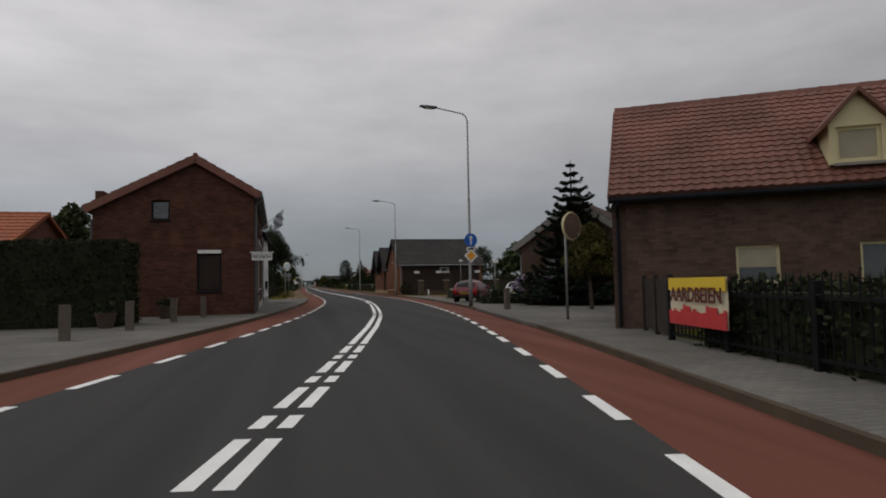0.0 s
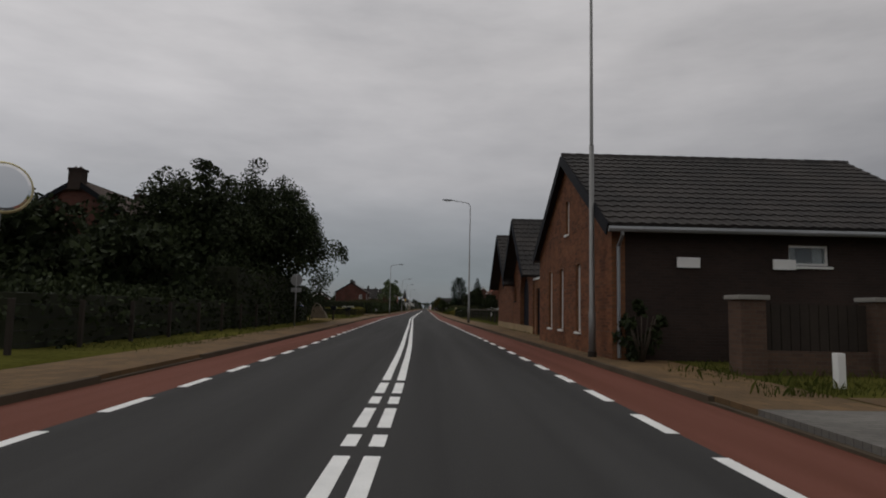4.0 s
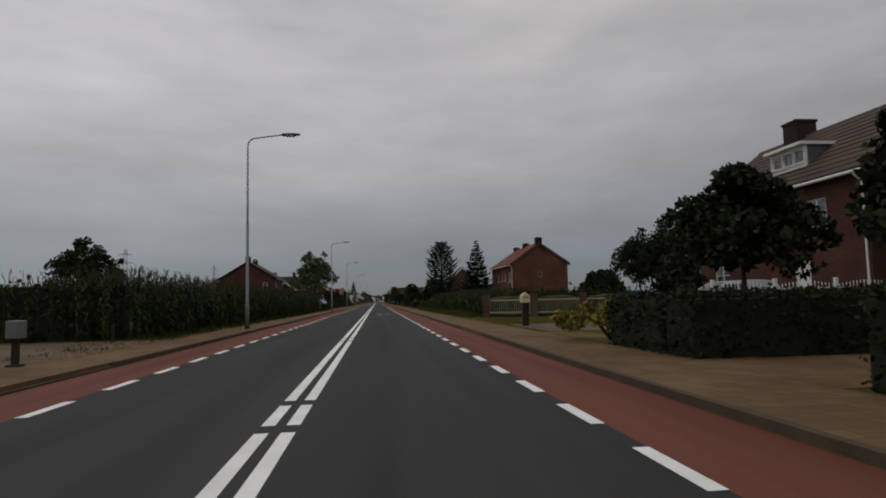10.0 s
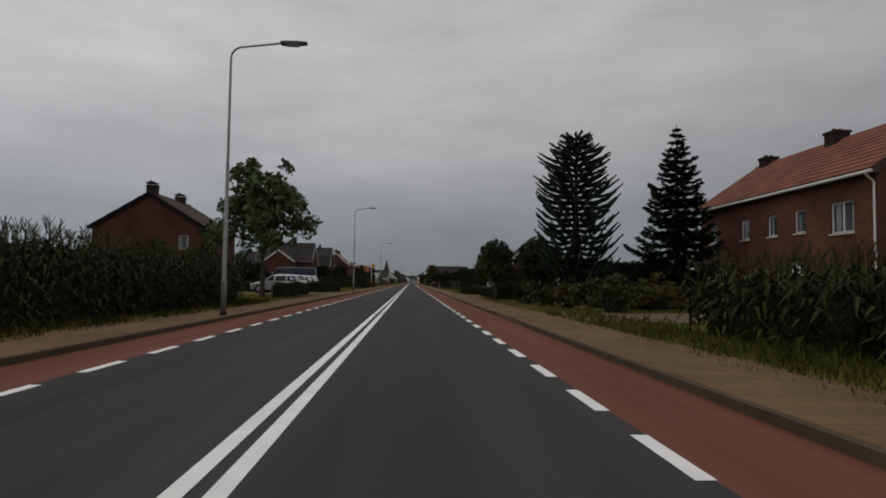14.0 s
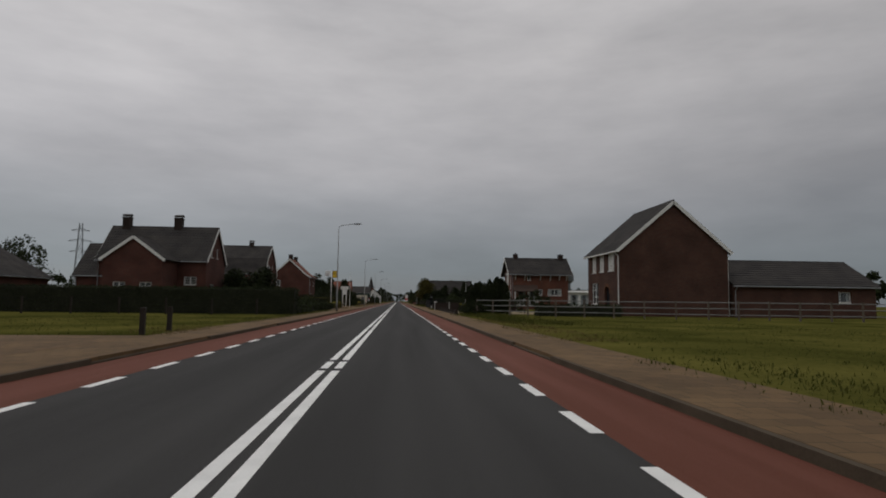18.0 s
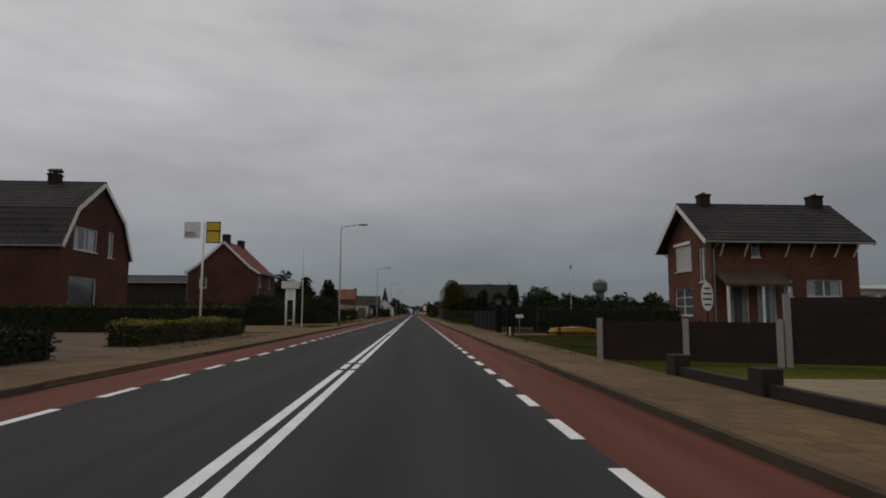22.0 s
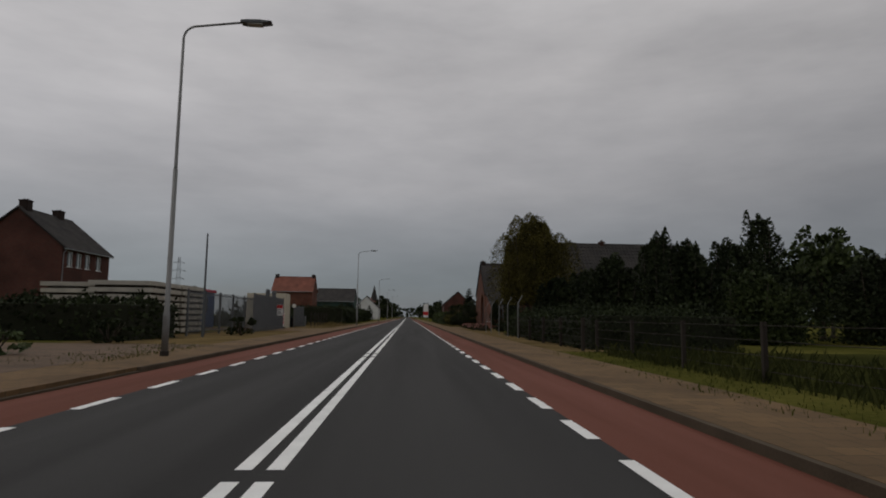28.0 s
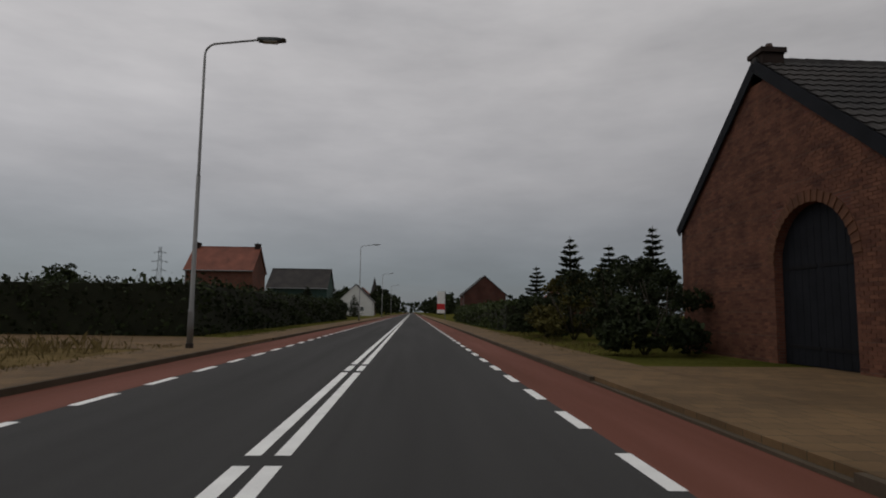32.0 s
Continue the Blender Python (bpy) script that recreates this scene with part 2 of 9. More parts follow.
TILE_DARK = mat("dark_roof_tile", (0.027, 0.026, 0.026), 0.75, 0.3, 0.8, 16, 0.2, second=(0.040, 0.035, 0.032), per_island=0.12, spec=0.2)
TILE_BROWN = mat("brown_roof_tile", (0.069, 0.045, 0.035), 0.75, 0.28, 0.8, 16, 0.2, per_island=0.12)
WHITE_PAINT = mat("white_paint", (0.72, 0.72, 0.69), 0.5, 0.06, 2.0, 30, 0.05)
CREAM_PAINT = mat("cream_paint", (0.62, 0.55, 0.33), 0.55, 0.08, 2.0, 30, 0.05)
DARK_PAINT = mat("dark_paint", (0.012, 0.013, 0.016), 0.7, 0.3, 2.0, 30, 0.05, spec=0.08)
BLUE_DOOR = mat("dark_blue_paint", (0.006, 0.008, 0.013), 0.7, 0.3, 2.0, 30, 0.1, spec=0.08)
GREY_ZINC = mat("zinc_gutter", (0.26, 0.27, 0.28), 0.5, 0.15, 2.0, 30, 0.05, metal=0.5)
GALVANISED = mat("galvanised_steel", (0.20, 0.20, 0.195), 0.5, 0.15, 1.2, 30, 0.05, metal=0.4)
LAMP_GREY = mat("lamp_head_grey", (0.10, 0.11, 0.115), 0.45, 0.1, 2.0, 30, 0.05)
LAMP_LENS = mat("lamp_lens", (0.45, 0.45, 0.42), 0.25, 0.05, 2.0, 30, 0.0)
BLACK_IRON = mat("black_iron", (0.009, 0.009, 0.010), 0.75, 0.2, 2.0, 30, 0.05, spec=0.12)
WOOD_GREY = mat("weathered_wood", (0.115, 0.095, 0.075), 0.9, 0.3, 2.0, 25, 0.3)
WOOD_DARK = mat("dark_stained_wood", (0.028, 0.021, 0.016), 0.8, 0.3, 2.0, 25, 0.3)
WOOD_FENCE = mat("brown_fence_boards", (0.030, 0.020, 0.016), 0.85, 0.3, 2.0, 25, 0.3)
CONCRETE = mat("grey_concrete", (0.30, 0.29, 0.27), 0.9, 0.15, 1.0, 30, 0.2)
BARK = mat("bark", (0.060, 0.048, 0.036), 0.95, 0.3, 4.0, 25, 0.6)
# flat dark tone that stands in for the dimness of rooms behind glass
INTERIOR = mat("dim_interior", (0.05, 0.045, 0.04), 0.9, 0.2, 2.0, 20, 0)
CURTAIN = mat("net_curtain", (0.55, 0.54, 0.50), 0.9, 0.1, 2.0, 40, 0)
SHUTTER_WHITE = mat("white_roller_shutter", (0.66, 0.66, 0.63), 0.5, 0.05, 1.0, 20, 0)
GLASS = glass_mat()
# near-black brick for chimney stacks and one barn's side walls
BRICK_BLACKISH = brick_mat("blackish_brick", (0.040, 0.026, 0.021), (0.030, 0.021, 0.018), (0.035, 0.03, 0.026))


def fired(name, c1, c2):
    """Single bricks: each fired a little differently."""
    return mat(name, c1, 0.9, 0.2, 2.0, 45, 0.35, second=c2, per_island=0.28)


BRICKS_ORANGE = fired("single_orange_bricks", (0.095, 0.034, 0.015), (0.178, 0.072, 0.032))
BRICKS_RED = fired("single_red_bricks", (0.078, 0.030, 0.019), (0.150, 0.065, 0.038))
BRICKS_BROWN = fired("single_brown_bricks", (0.058, 0.023, 0.016), (0.104, 0.043, 0.028))
BRICKS_GREY = fired("single_grey_brown_bricks", (0.070, 0.044, 0.032), (0.115, 0.072, 0.052))
LEAF_DARK = mat("dark_green_leaves", (0.013, 0.019, 0.008), 0.75, 0.35, 0.5, 4.0, 0, second=(0.026, 0.034, 0.013), per_island=0.35, spec=0.12)
LEAF_MID = mat("green_leaves", (0.026, 0.038, 0.012), 0.7, 0.35, 0.5, 4.0, 0, second=(0.046, 0.060, 0.019), per_island=0.35, spec=0.15)
LEAF_LIGHT = mat("light_green_leaves", (0.051, 0.076, 0.030), 0.7, 0.35, 0.5, 4.0, 0, second=(0.093, 0.119, 0.051), per_island=0.35, spec=0.15)
LEAF_OLIVE = mat("olive_conifer_foliage", (0.045, 0.042, 0.012), 0.8, 0.35, 0.6, 4.0, 0, second=(0.079, 0.069, 0.019), per_island=0.35, spec=0.1)
LEAF_RUST = mat("olive_brown_cypress_sprays", (0.030, 0.028, 0.009), 0.85, 0.45, 0.9, 5.0, 0, second=(0.092, 0.080, 0.020), per_island=0.45, spec=0.08)
LEAF_YELLOW = mat("yellow_green_foliage", (0.120, 0.108, 0.020), 0.8, 0.3, 0.6, 4.0, 0, second=(0.184, 0.160, 0.032), per_island=0.3, spec=0.1)
LEAF_BLUE = mat("blue_green_needles", (0.013, 0.022, 0.015), 0.8, 0.35, 0.6, 4.0, 0, second=(0.024, 0.035, 0.022), per_island=0.35, spec=0.1)
CORN_LEAF = mat("maize_leaves", (0.015, 0.024, 0.007), 0.75, 0.35, 0.4, 4.0, 0, second=(0.028, 0.040, 0.011), per_island=0.35, spec=0.15)
CROP_LEAF = mat("broad_crop_leaves", (0.017, 0.028, 0.008), 0.8, 0.35, 0.4, 4.0, 0, second=(0.042, 0.056, 0.016), per_island=0.4, spec=0.06)
CORN_TASSEL = mat("maize_tassels", (0.050, 0.050, 0.020), 0.85, 0.3, 0.4, 4.0, 0, per_island=0.3)
FLOWER_WHITE = mat("white_flowers", (0.6, 0.6, 0.52), 0.8, 0.15, 2, 20, 0, per_island=0.2)
FLOWER_PINK = mat("pink_flowers", (0.26, 0.10, 0.085), 0.8, 0.25, 2, 20, 0, second=(0.38, 0.20, 0.17), per_island=0.35)
FLOWER_YELLOW = mat("yellow_flowers", (0.55, 0.42, 0.05), 0.8, 0.2, 2, 20, 0, per_island=0.2)
TYRE = mat("tyre_rubber", (0.015, 0.015, 0.015), 0.85, 0.15, 5, 40, 0.1)
RIM = mat("wheel_rim", (0.30, 0.30, 0.31), 0.35, 0.1, 5, 40, 0, metal=0.7)
CAR_GLASS = mat("car_glass", (0.008, 0.009, 0.011), 0.06, 0.1, 2, 20, 0, spec=0.25)
TAIL_RED = mat("tail_light_red", (0.35, 0.02, 0.02), 0.25, 0.1, 5, 40, 0)
PLATE_YELLOW = mat("number_plate_yellow", (0.60, 0.40, 0.04), 0.5, 0.05, 5, 40, 0)


# ---- mesh helpers ----
def thing(name, label, category, place=(0, 0, 0), turn=0.0, group="", kind=""):
    ob = new(name)
    ob.empty_display_size = 0.3
    ob.matrix_basis = pose(place[0], place[1], place[2], 0, 0, turn)
    return tagged(ob, label, category, group, kind)


def mesh_object(name, data, material, parent=None, label="", category="", group="", kind=""):
    if not isinstance(material, (list, tuple)):
        material = [material]
    for m in material:
        data.materials.append(m)
    ob = new(name, data)
    if parent is not None:
        ob.parent = parent
    return tagged(ob, label, category, group, kind)


def part(name, bm, material, parent, label="", smooth=False, kind=""):
    data = bpy.data.meshes.new(name)
    if name == "wall":
        bmesh.ops.remove_doubles(bm, verts=bm.verts[:], dist=0.0005)
    bm.normal_update()
    bm.to_mesh(data)
    bm.free()
    if smooth:
        data.polygons.foreach_set("use_smooth", [True] * len(data.polygons))
    return mesh_object(name, data, material, parent, label, kind=kind)


def from_arrays(name, verts, faces, material, parent=None, label="", category="", group="", kind="", smooth=False):
    data = bpy.data.meshes.new(name)
    data.from_pydata([tuple(v) for v in verts], [], [tuple(f) for f in faces])
    if smooth:
        data.polygons.foreach_set("use_smooth", [True] * len(data.polygons))
    return mesh_object(name, data, material, parent, label, category, group, kind)


def hexa(bm, p):
    """A block from eight corners: four below, four above, each counter-clockwise from above."""
    v = [bm.verts.new(q) for q in p]
    for f in ((3, 2, 1, 0), (4, 5, 6, 7), (0, 1, 5, 4), (1, 2, 6, 5), (2, 3, 7, 6), (3, 0, 4, 7)):
        bm.faces.new([v[i] for i in f])
    return v


def box(bm, x0, x1, y0, y1, z0, z1):
    return hexa(bm, [(x0, y0, z0), (x1, y0, z0), (x1, y1, z0), (x0, y1, z0), (x0, y0, z1), (x1, y0, z1), (x1, y1, z1), (x0, y1, z1)])


def bevel_box(bm, x0, x1, y0, y1, z0, z1, r=0.02):
    t = bmesh.new()
    box(t, x0, x1, y0, y1, z0, z1)
    bmesh.ops.bevel(t, geom=list(t.edges), offset=r, segments=2, affect="EDGES", profile=0.7)
    add_bm(bm, t)


def add_bm(bm, other, m=None):
    """Moves all of another bmesh into bm."""
    idx = {}
    for v in other.verts:
        idx[v] = bm.verts.new(m @ v.co if m else v.co)
    for f in other.faces:
        try:
            bm.faces.new([idx[v] for v in f.verts])
        except ValueError:
            pass
    other.free()


def tube(bm, points, radii, sides=8, cap=True):
    """A round bar along points, with a radius at each."""
    rings = []
    pts = [Vector(p) for p in points]
    if not isinstance(radii, (list, tuple)):
        radii = [radii] * len(pts)
    for i, p in enumerate(pts):
        a = pts[min(i + 1, len(pts) - 1)] - pts[max(i - 1, 0)]
        a = a.normalized() if a.length > 1e-9 else Vector((0, 0, 1))
        ref = Vector((0, 1, 0)) if abs(a.y) < 0.9 else Vector((1, 0, 0))
        s = a.cross(ref).normalized()
        t = a.cross(s)
        rings.append([bm.verts.new(p + (s * math.cos(k * 2 * math.pi / sides) + t * math.sin(k * 2 * math.pi / sides)) * radii[i]) for k in range(sides)])
    for r0, r1 in zip(rings, rings[1:]):
        for k in range(sides):
            bm.faces.new((r0[k], r0[(k + 1) % sides], r1[(k + 1) % sides], r1[k]))
    if cap:
        bm.faces.new(rings[0][::-1])
        bm.faces.new(rings[-1])


def prism(bm, outline, axis, a0, a1):
    """A flat outline drawn out from a0 to a1 along an axis. Outline points are the other two axes in order."""
    def at(p, a):
        return (a, p[0], p[1]) if axis == "x" else (p[0], a, p[1]) if axis == "y" else (p[0], p[1], a)
    lo, hi = [bm.verts.new(at(p, a0)) for p in outline], [bm.verts.new(at(p, a1)) for p in outline]
    n = len(outline)
    for i in range(n):
        bm.faces.new((lo[i], lo[(i + 1) % n], hi[(i + 1) % n], hi[i]))
    bm.faces.new(lo[::-1])
    bm.faces.new(hi)
    bmesh.ops.recalc_face_normals(bm, faces=bm.faces[:])


def simple(name, label, category, material, build, place=(0, 0, 0), turn=0.0, group="", kind="", smooth=False):
    """A thing that is one mesh."""
    bm = bmesh.new()
    build(bm)
    ob = part(name, bm, material, None, label, smooth)
    ob.matrix_basis = pose(*place, 0, 0, turn)
    return tagged(ob, label, category, group, kind)

# ---- the road ----
LANE = 2.75          # centre line to the cycle lane's dashes
RED = 1.2            # width of the cycle lane
CENTRE_X = [-11.91, -10.02, -8.12, -6.22, -4.33, -2.43, -0.86, 0.16, 0.81, 1.0, 0.94, 0.76, 0.58, 0.38, 0.17, 0.02, 0.0, 0.0]


def cx(y):
    """The road's centre line: a left bend, then a long straight."""
    s = (y + 30) / 10
    if s <= 0:
        return CENTRE_X[0] + (CENTRE_X[1] - CENTRE_X[0]) * s
    if s >= len(CENTRE_X) - 1:
        return 0.0
    i = int(s)
    f = s - i
    p = [CENTRE_X[max(0, min(len(CENTRE_X) - 1, i + k))] for k in (-1, 0, 1, 2)]
    if i == 0:
        p[0] = 2 * p[1] - p[2]
    return 0.5 * (2 * p[1] + (p[2] - p[0]) * f + (2 * p[0] - 5 * p[1] + 4 * p[2] - p[3]) * f * f + (3 * p[1] - p[0] - 3 * p[2] + p[3]) * f ** 3)


def slope(y):
    return (cx(y + 0.5) - cx(y - 0.5))


def road_point(y, off, z=0.0):
    """A point off metres to the right of the centre line, square to it."""
    s = slope(y)
    k = math.sqrt(1 + s * s)
    return (cx(y) + off / k, y - off * s / k, z)


YS = [float(y) for y in range(-40, 150, 2)] + [float(y) for y in range(150, 700, 25)] + [float(y) for y in range(700, 1501, 100)]


def ribbon(name, a, b, z, material, label, category, y0=-40, y1=1500, thick=0.12, kind="structure", cross=0.0):
    ys = [y0] + [y for y in YS if y0 + 0.3 < y < y1 - 0.3] + [y1]
    v, f = [], []
    for y in ys:
        v += [road_point(y, a, z), road_point(y, b, z), road_point(y, a, z - thick), road_point(y, b, z - thick)]
    for i in range(len(ys) - 1):
        p, q = 4 * i, 4 * i + 4
        f += [(p, p + 1, q + 1, q), (p + 3, p + 2, q + 2, q + 3), (p + 2, p, q, q + 2), (p + 1, p + 3, q + 3, q + 1)]
    e = 4 * (len(ys) - 1)
    f += [(2, 3, 1, 0), (e, e + 1, e + 3, e + 2)]
    return from_arrays(name, v, f, material, None, label, category, kind=kind)


ground_cols = [(-2500, 0.04), (-300, 0.06), (-80, 0.08), (-30, 0.09), (-12, 0.09), (-5.6, 0.09), (-5.5, -0.25), (5.5, -0.25), (5.6, 0.09), (12, 0.09), (30, 0.09), (80, 0.08), (300, 0.06), (2500, 0.04)]
gy = [-1500.0, -200.0] + YS + [2600.0]
gv = [road_point(y, o, z) if -60 < o < 60 else (o, y, z) for y in gy for o, z in ground_cols]
nc = len(ground_cols)
gf = [(r * nc + c, r * nc + c + 1, (r + 1) * nc + c + 1, (r + 1) * nc + c) for r in range(len(gy) - 1) for c in range(nc - 1)]
from_arrays("ground", gv, gf, GRASS_GROUND, None, "flat meadow and garden ground with patchy green grass", "ground", kind="structure")
ribbon("road", -LANE - 0.06, LANE + 0.06, 0.0, ASPHALT, "dark grey asphalt carriageway of a village road", "road")
ribbon("cycle_lane_east", LANE + 0.06, LANE + RED, 0.0, RED_ASPHALT, "red asphalt cycle lane beside the carriageway", "cycle lane")
ribbon("cycle_lane_west", -LANE - RED, -LANE - 0.06, 0.0, RED_ASPHALT, "red asphalt cycle lane beside the carriageway", "cycle lane")


def spans(y0, y1, gaps):
    """The stretches from y0 to y1 that are left between the gaps."""
    out, a = [], y0
    for g0, g1 in sorted(gaps):
        if g0 > a:
            out.append((a, g0))
        a = max(a, g1)
    if a < y1:
        out.append((a, y1))
    return out


# driveways and side roads, where the kerb drops
GAPS_EAST = [(26.5, 32.5), (43, 47), (52, 61), (147.0, 152.5), (166, 170), (199, 204), (226, 233.5), (252, 256), (277, 281), (311, 316), (325, 332), (349, 353.5), (426, 431), (441, 447)]
GAPS_WEST = [(40, 43.5), (62, 66), (83, 88), (97, 106), (119, 123), (134.5, 141), (176, 181), (229, 238), (251, 257.5), (264, 267), (307, 314), (327, 340), (351, 357), (386, 395), (423, 432), (455, 460)]
for side, gaps in ((1, GAPS_EAST), (-1, GAPS_WEST)):
    nm = "east" if side > 0 else "west"
    e0, e1 = LANE + RED, LANE + RED + 0.08
    a, b = (e0, e1) if side > 0 else (-e1, -e0)
    for y0, y1 in spans(-40, 520, gaps):
        ribbon("kerb_" + nm, a, b, 0.095, KERB_CONCRETE, "worn grey concrete kerb along the cycle lane, darkened for shadow and dirt", "kerb", y0, y1, 0.3)
    for g0, g1 in gaps:
        ribbon("dropped_kerb_" + nm, a, b, 0.03, KERB_CONCRETE, "low concrete kerb at a driveway", "kerb", g0, g1, 0.2)
    p0, p1 = e1, 5.62
    a, b = (p0, p1) if side > 0 else (-p1, -p0)
    ribbon("pavement_bend_" + nm, a, b, 0.098, PAVER_GREY, "grey brown clinker footway round the bend", "pavement", -40, 60, 0.3)
    ribbon("pavement_" + nm, a, b, 0.098, PAVER, "sandy brown paved footway strip with dry grass in the joints", "pavement", 60, 700, 0.3)
ribbon("kerb_far_east", LANE + RED, LANE + RED + 0.14, 0.10, KERB_CONCRETE, "worn grey concrete kerb along the cycle lane, darkened for shadow and dirt", "kerb", 520, 1200, 0.3)
ribbon("kerb_far_west", -LANE - RED - 0.14, -LANE - RED, 0.10, KERB_CONCRETE, "worn grey concrete kerb along the cycle lane, darkened for shadow and dirt", "kerb", 520, 1200, 0.3)

# road markings: dashes of about one metre, one metre apart
DASH_EAST = [14.78, 21.18, 24.25, 35.55, 47.88, 75.26, 82.86, 95.86, 107.14, 120.95, 132.83, 148.07, 159.78, 175.43, 188.66, 196.36, 223.23, 231.37, 246.12, 260.67, 275.02, 287.35, 303.9, 319.67, 330.71, 347.52, 383.16, 387.35, 400.54, 416.42, 431.01, 443.52]
DASH_WEST = [16.91, 23.61, 28.72, 36.56, 48.21, 76.26, 83.77, 99.01, 112.41, 124.33, 138.26, 151.58, 165.31, 175.25, 188.86, 196.5, 227.78, 235.88, 248.84, 263.55, 279.52, 292.2, 304.65, 320.93, 335.7, 348.39, 384.3, 390.9, 405.55, 419.59, 432.37, 444.82]


def dash_middles(marks, y0, y1):
    """Middles of the dashes: evenly spread between known ones, about two metres apart."""
    out = []
    y = marks[0] - 2.0
    while y > y0:
        out.append(y)
        y -= 2.0
    for a, b in zip(marks, marks[1:]):
        n = max(1, round((b - a) / 2.0))
        out += [a + (b - a) * i / n for i in range(n)]
    y = marks[-1]
    while y < y1:
        out.append(y)
        y += 2.0
    return sorted(out)


def stripe(bm, off, y0, y1, width, z=0.004):
    k = max(1, int((y1 - y0) / 4) if y0 < 150 else int((y1 - y0) / 40) + 1)
    for i in range(k):
        a, b = y0 + (y1 - y0) * i / k, y0 + (y1 - y0) * (i + 1) / k
        p = [road_point(a, off - width / 2, z), road_point(a, off + width / 2, z), road_point(b, off + width / 2, z), road_point(b, off - width / 2, z)]
        bm.faces.new([bm.verts.new(q) for q in p])


for nm, side, marks in (("east", 1, DASH_EAST), ("west", -1, DASH_WEST)):
    marking = thing("lane_dashes_" + nm, "white dashed line between carriageway and cycle lane", "road marking", kind="structure")
    near = [y for y in dash_middles(marks, 0, 700)]
    for y in near[:280]:
        bm = bmesh.new()
        stripe(bm, side * LANE, y - 0.52, y + 0.52, 0.13)
        part("dash", bm, ROAD_PAINT, marking)
    bm = bmesh.new()
    for y in near[280:]:
        stripe(bm, side * LANE, y - 0.52, y + 0.52, 0.13)
    part("far_dashes", bm, ROAD_PAINT, marking, kind="stuff")

# double centre line, broken by short blocks
BLOCKS = [13.4, 15.6, 17.8, 20.0, 31.0, 32.9, 44.5, 51.6, 53.5, 55.5, 57.5, 59.7, 62.0, 97.3, 103.7, 116.4, 135.3, 147.5, 164.5, 184.5, 204.5, 218.9, 232.1, 234.2, 251.1, 265, 279.4, 295, 310.9, 329.7, 343, 354.5, 370, 386.7, 400.7, 414.5, 428.6, 441.0, 449.2]
centre = thing("centre_line", "double white centre line broken by short blocks", "road marking", kind="structure")
edges = [-40.0]
for b in BLOCKS:
    edges += [b - 0.55, b + 0.55]
edges.append(900.0)
for off in (-0.127, 0.097):
    for i in range(len(edges) - 1):
        a, b = edges[i], edges[i + 1]
        inset = 0.0 if i % 2 else 0.32
        a2, b2 = a + (0.32 if (i % 2 == 0 and i > 0) else 0.0), b - (0.32 if (i % 2 == 0 and i < len(edges) - 2) else 0.0)
        if b2 - a2 < 0.2:
            continue
        bm = bmesh.new()
        stripe(bm, off, a2, b2, 0.125)
        part("line", bm, ROAD_PAINT, centre)

# the painted speed figure, drawn out along the road
fifty = bpy.data.curves.new("speed_figure", "FONT")
fifty.body = "50"
fifty.size, fifty.align_x, fifty.space_character, fifty.offset = 1.25, "CENTER", 1.25, 0.02
tmp = new("tmp_text", fifty)
tmp_mesh = tmp.to_mesh()
data50 = bpy.data.meshes.new("speed_figure")
data50.from_pydata([(v.co.x * 0.84, v.co.y * 2.35, 0) for v in tmp_mesh.vertices], [], [tuple(p.vertices) for p in tmp_mesh.polygons])
tmp.to_mesh_clear()
bpy.data.objects.remove(tmp)
ob50 = mesh_object("speed_figure", data50, WORN_PAINT, None, "worn white figure 50 painted on the asphalt lane", "road marking", kind="structure")
ob50.matrix_basis = pose(1.43, 180.85, 0.005)


# ---- street lamps ----
def street_lamp(place, turn, height=8.2):
    """A tapered steel mast with an arm; the arm reaches along local +x."""
    lamp = thing("street_lamp", "galvanised steel street lamp with an arm and a flat grey head", "street lamp", place, turn, "street lamps")
    h = height
    bm = bmesh.new()
    tube(bm, [(0, 0, 0), (0, 0, 1.0), (0, 0, 1.02), (0, 0, h * 0.55)], [0.082, 0.078, 0.062, 0.055], 12)
    tube(bm, [(0, 0, h * 0.55 - 0.02), (0, 0, h * 0.55 + 0.05), (0, 0, h - 0.35)], [0.055, 0.042, 0.034], 12)
    part("mast", bm, GALVANISED, lamp, "", True)
    bm = bmesh.new()
    arc = [(0.35 - 0.35 * math.cos(a), 0, h - 0.35 + 0.35 * math.sin(a)) for a in [i * math.pi / 12 for i in range(7)]]
    tube(bm, [(0, 0, h - 0.45)] + arc + [(1.5, 0, h + 0.17)], 0.028, 10)
    part("arm", bm, GALVANISED, lamp, "", True)
    bm = bmesh.new()
    prism(bm, [(1.24, h + 0.035), (1.36, h + 0.015), (1.80, h + 0.035), (2.02, h + 0.075), (2.0, h + 0.095), (1.72, h + 0.115), (1.38, h + 0.105), (1.24, h + 0.085)], "y", -0.13, 0.13)
    bmesh.ops.bevel(bm, geom=list(bm.edges), offset=0.012, segments=2, affect="EDGES")
    bmesh.ops.transform(bm, matrix=Matrix.Translation((0.16, 0, 0.10)), verts=bm.verts[:])
    head = part("lamp_head", bm, LAMP_GREY, lamp, "dark grey flat lamp head")
    bm = bmesh.new()
    bevel_box(bm, 1.56, 1.94, -0.10, 0.10, h + 0.095, h + 0.13, 0.01)
    part("lens", bm, LAMP_LENS, head)
    bm = bmesh.new()
    tube(bm, [(0, 0, -0.05), (0, 0, 0.10), (0, 0, 0.12)], [0.105, 0.10, 0.083], 12)
    part("base_collar", bm, WOOD_DARK, lamp, "dark bitumen-coated foot")
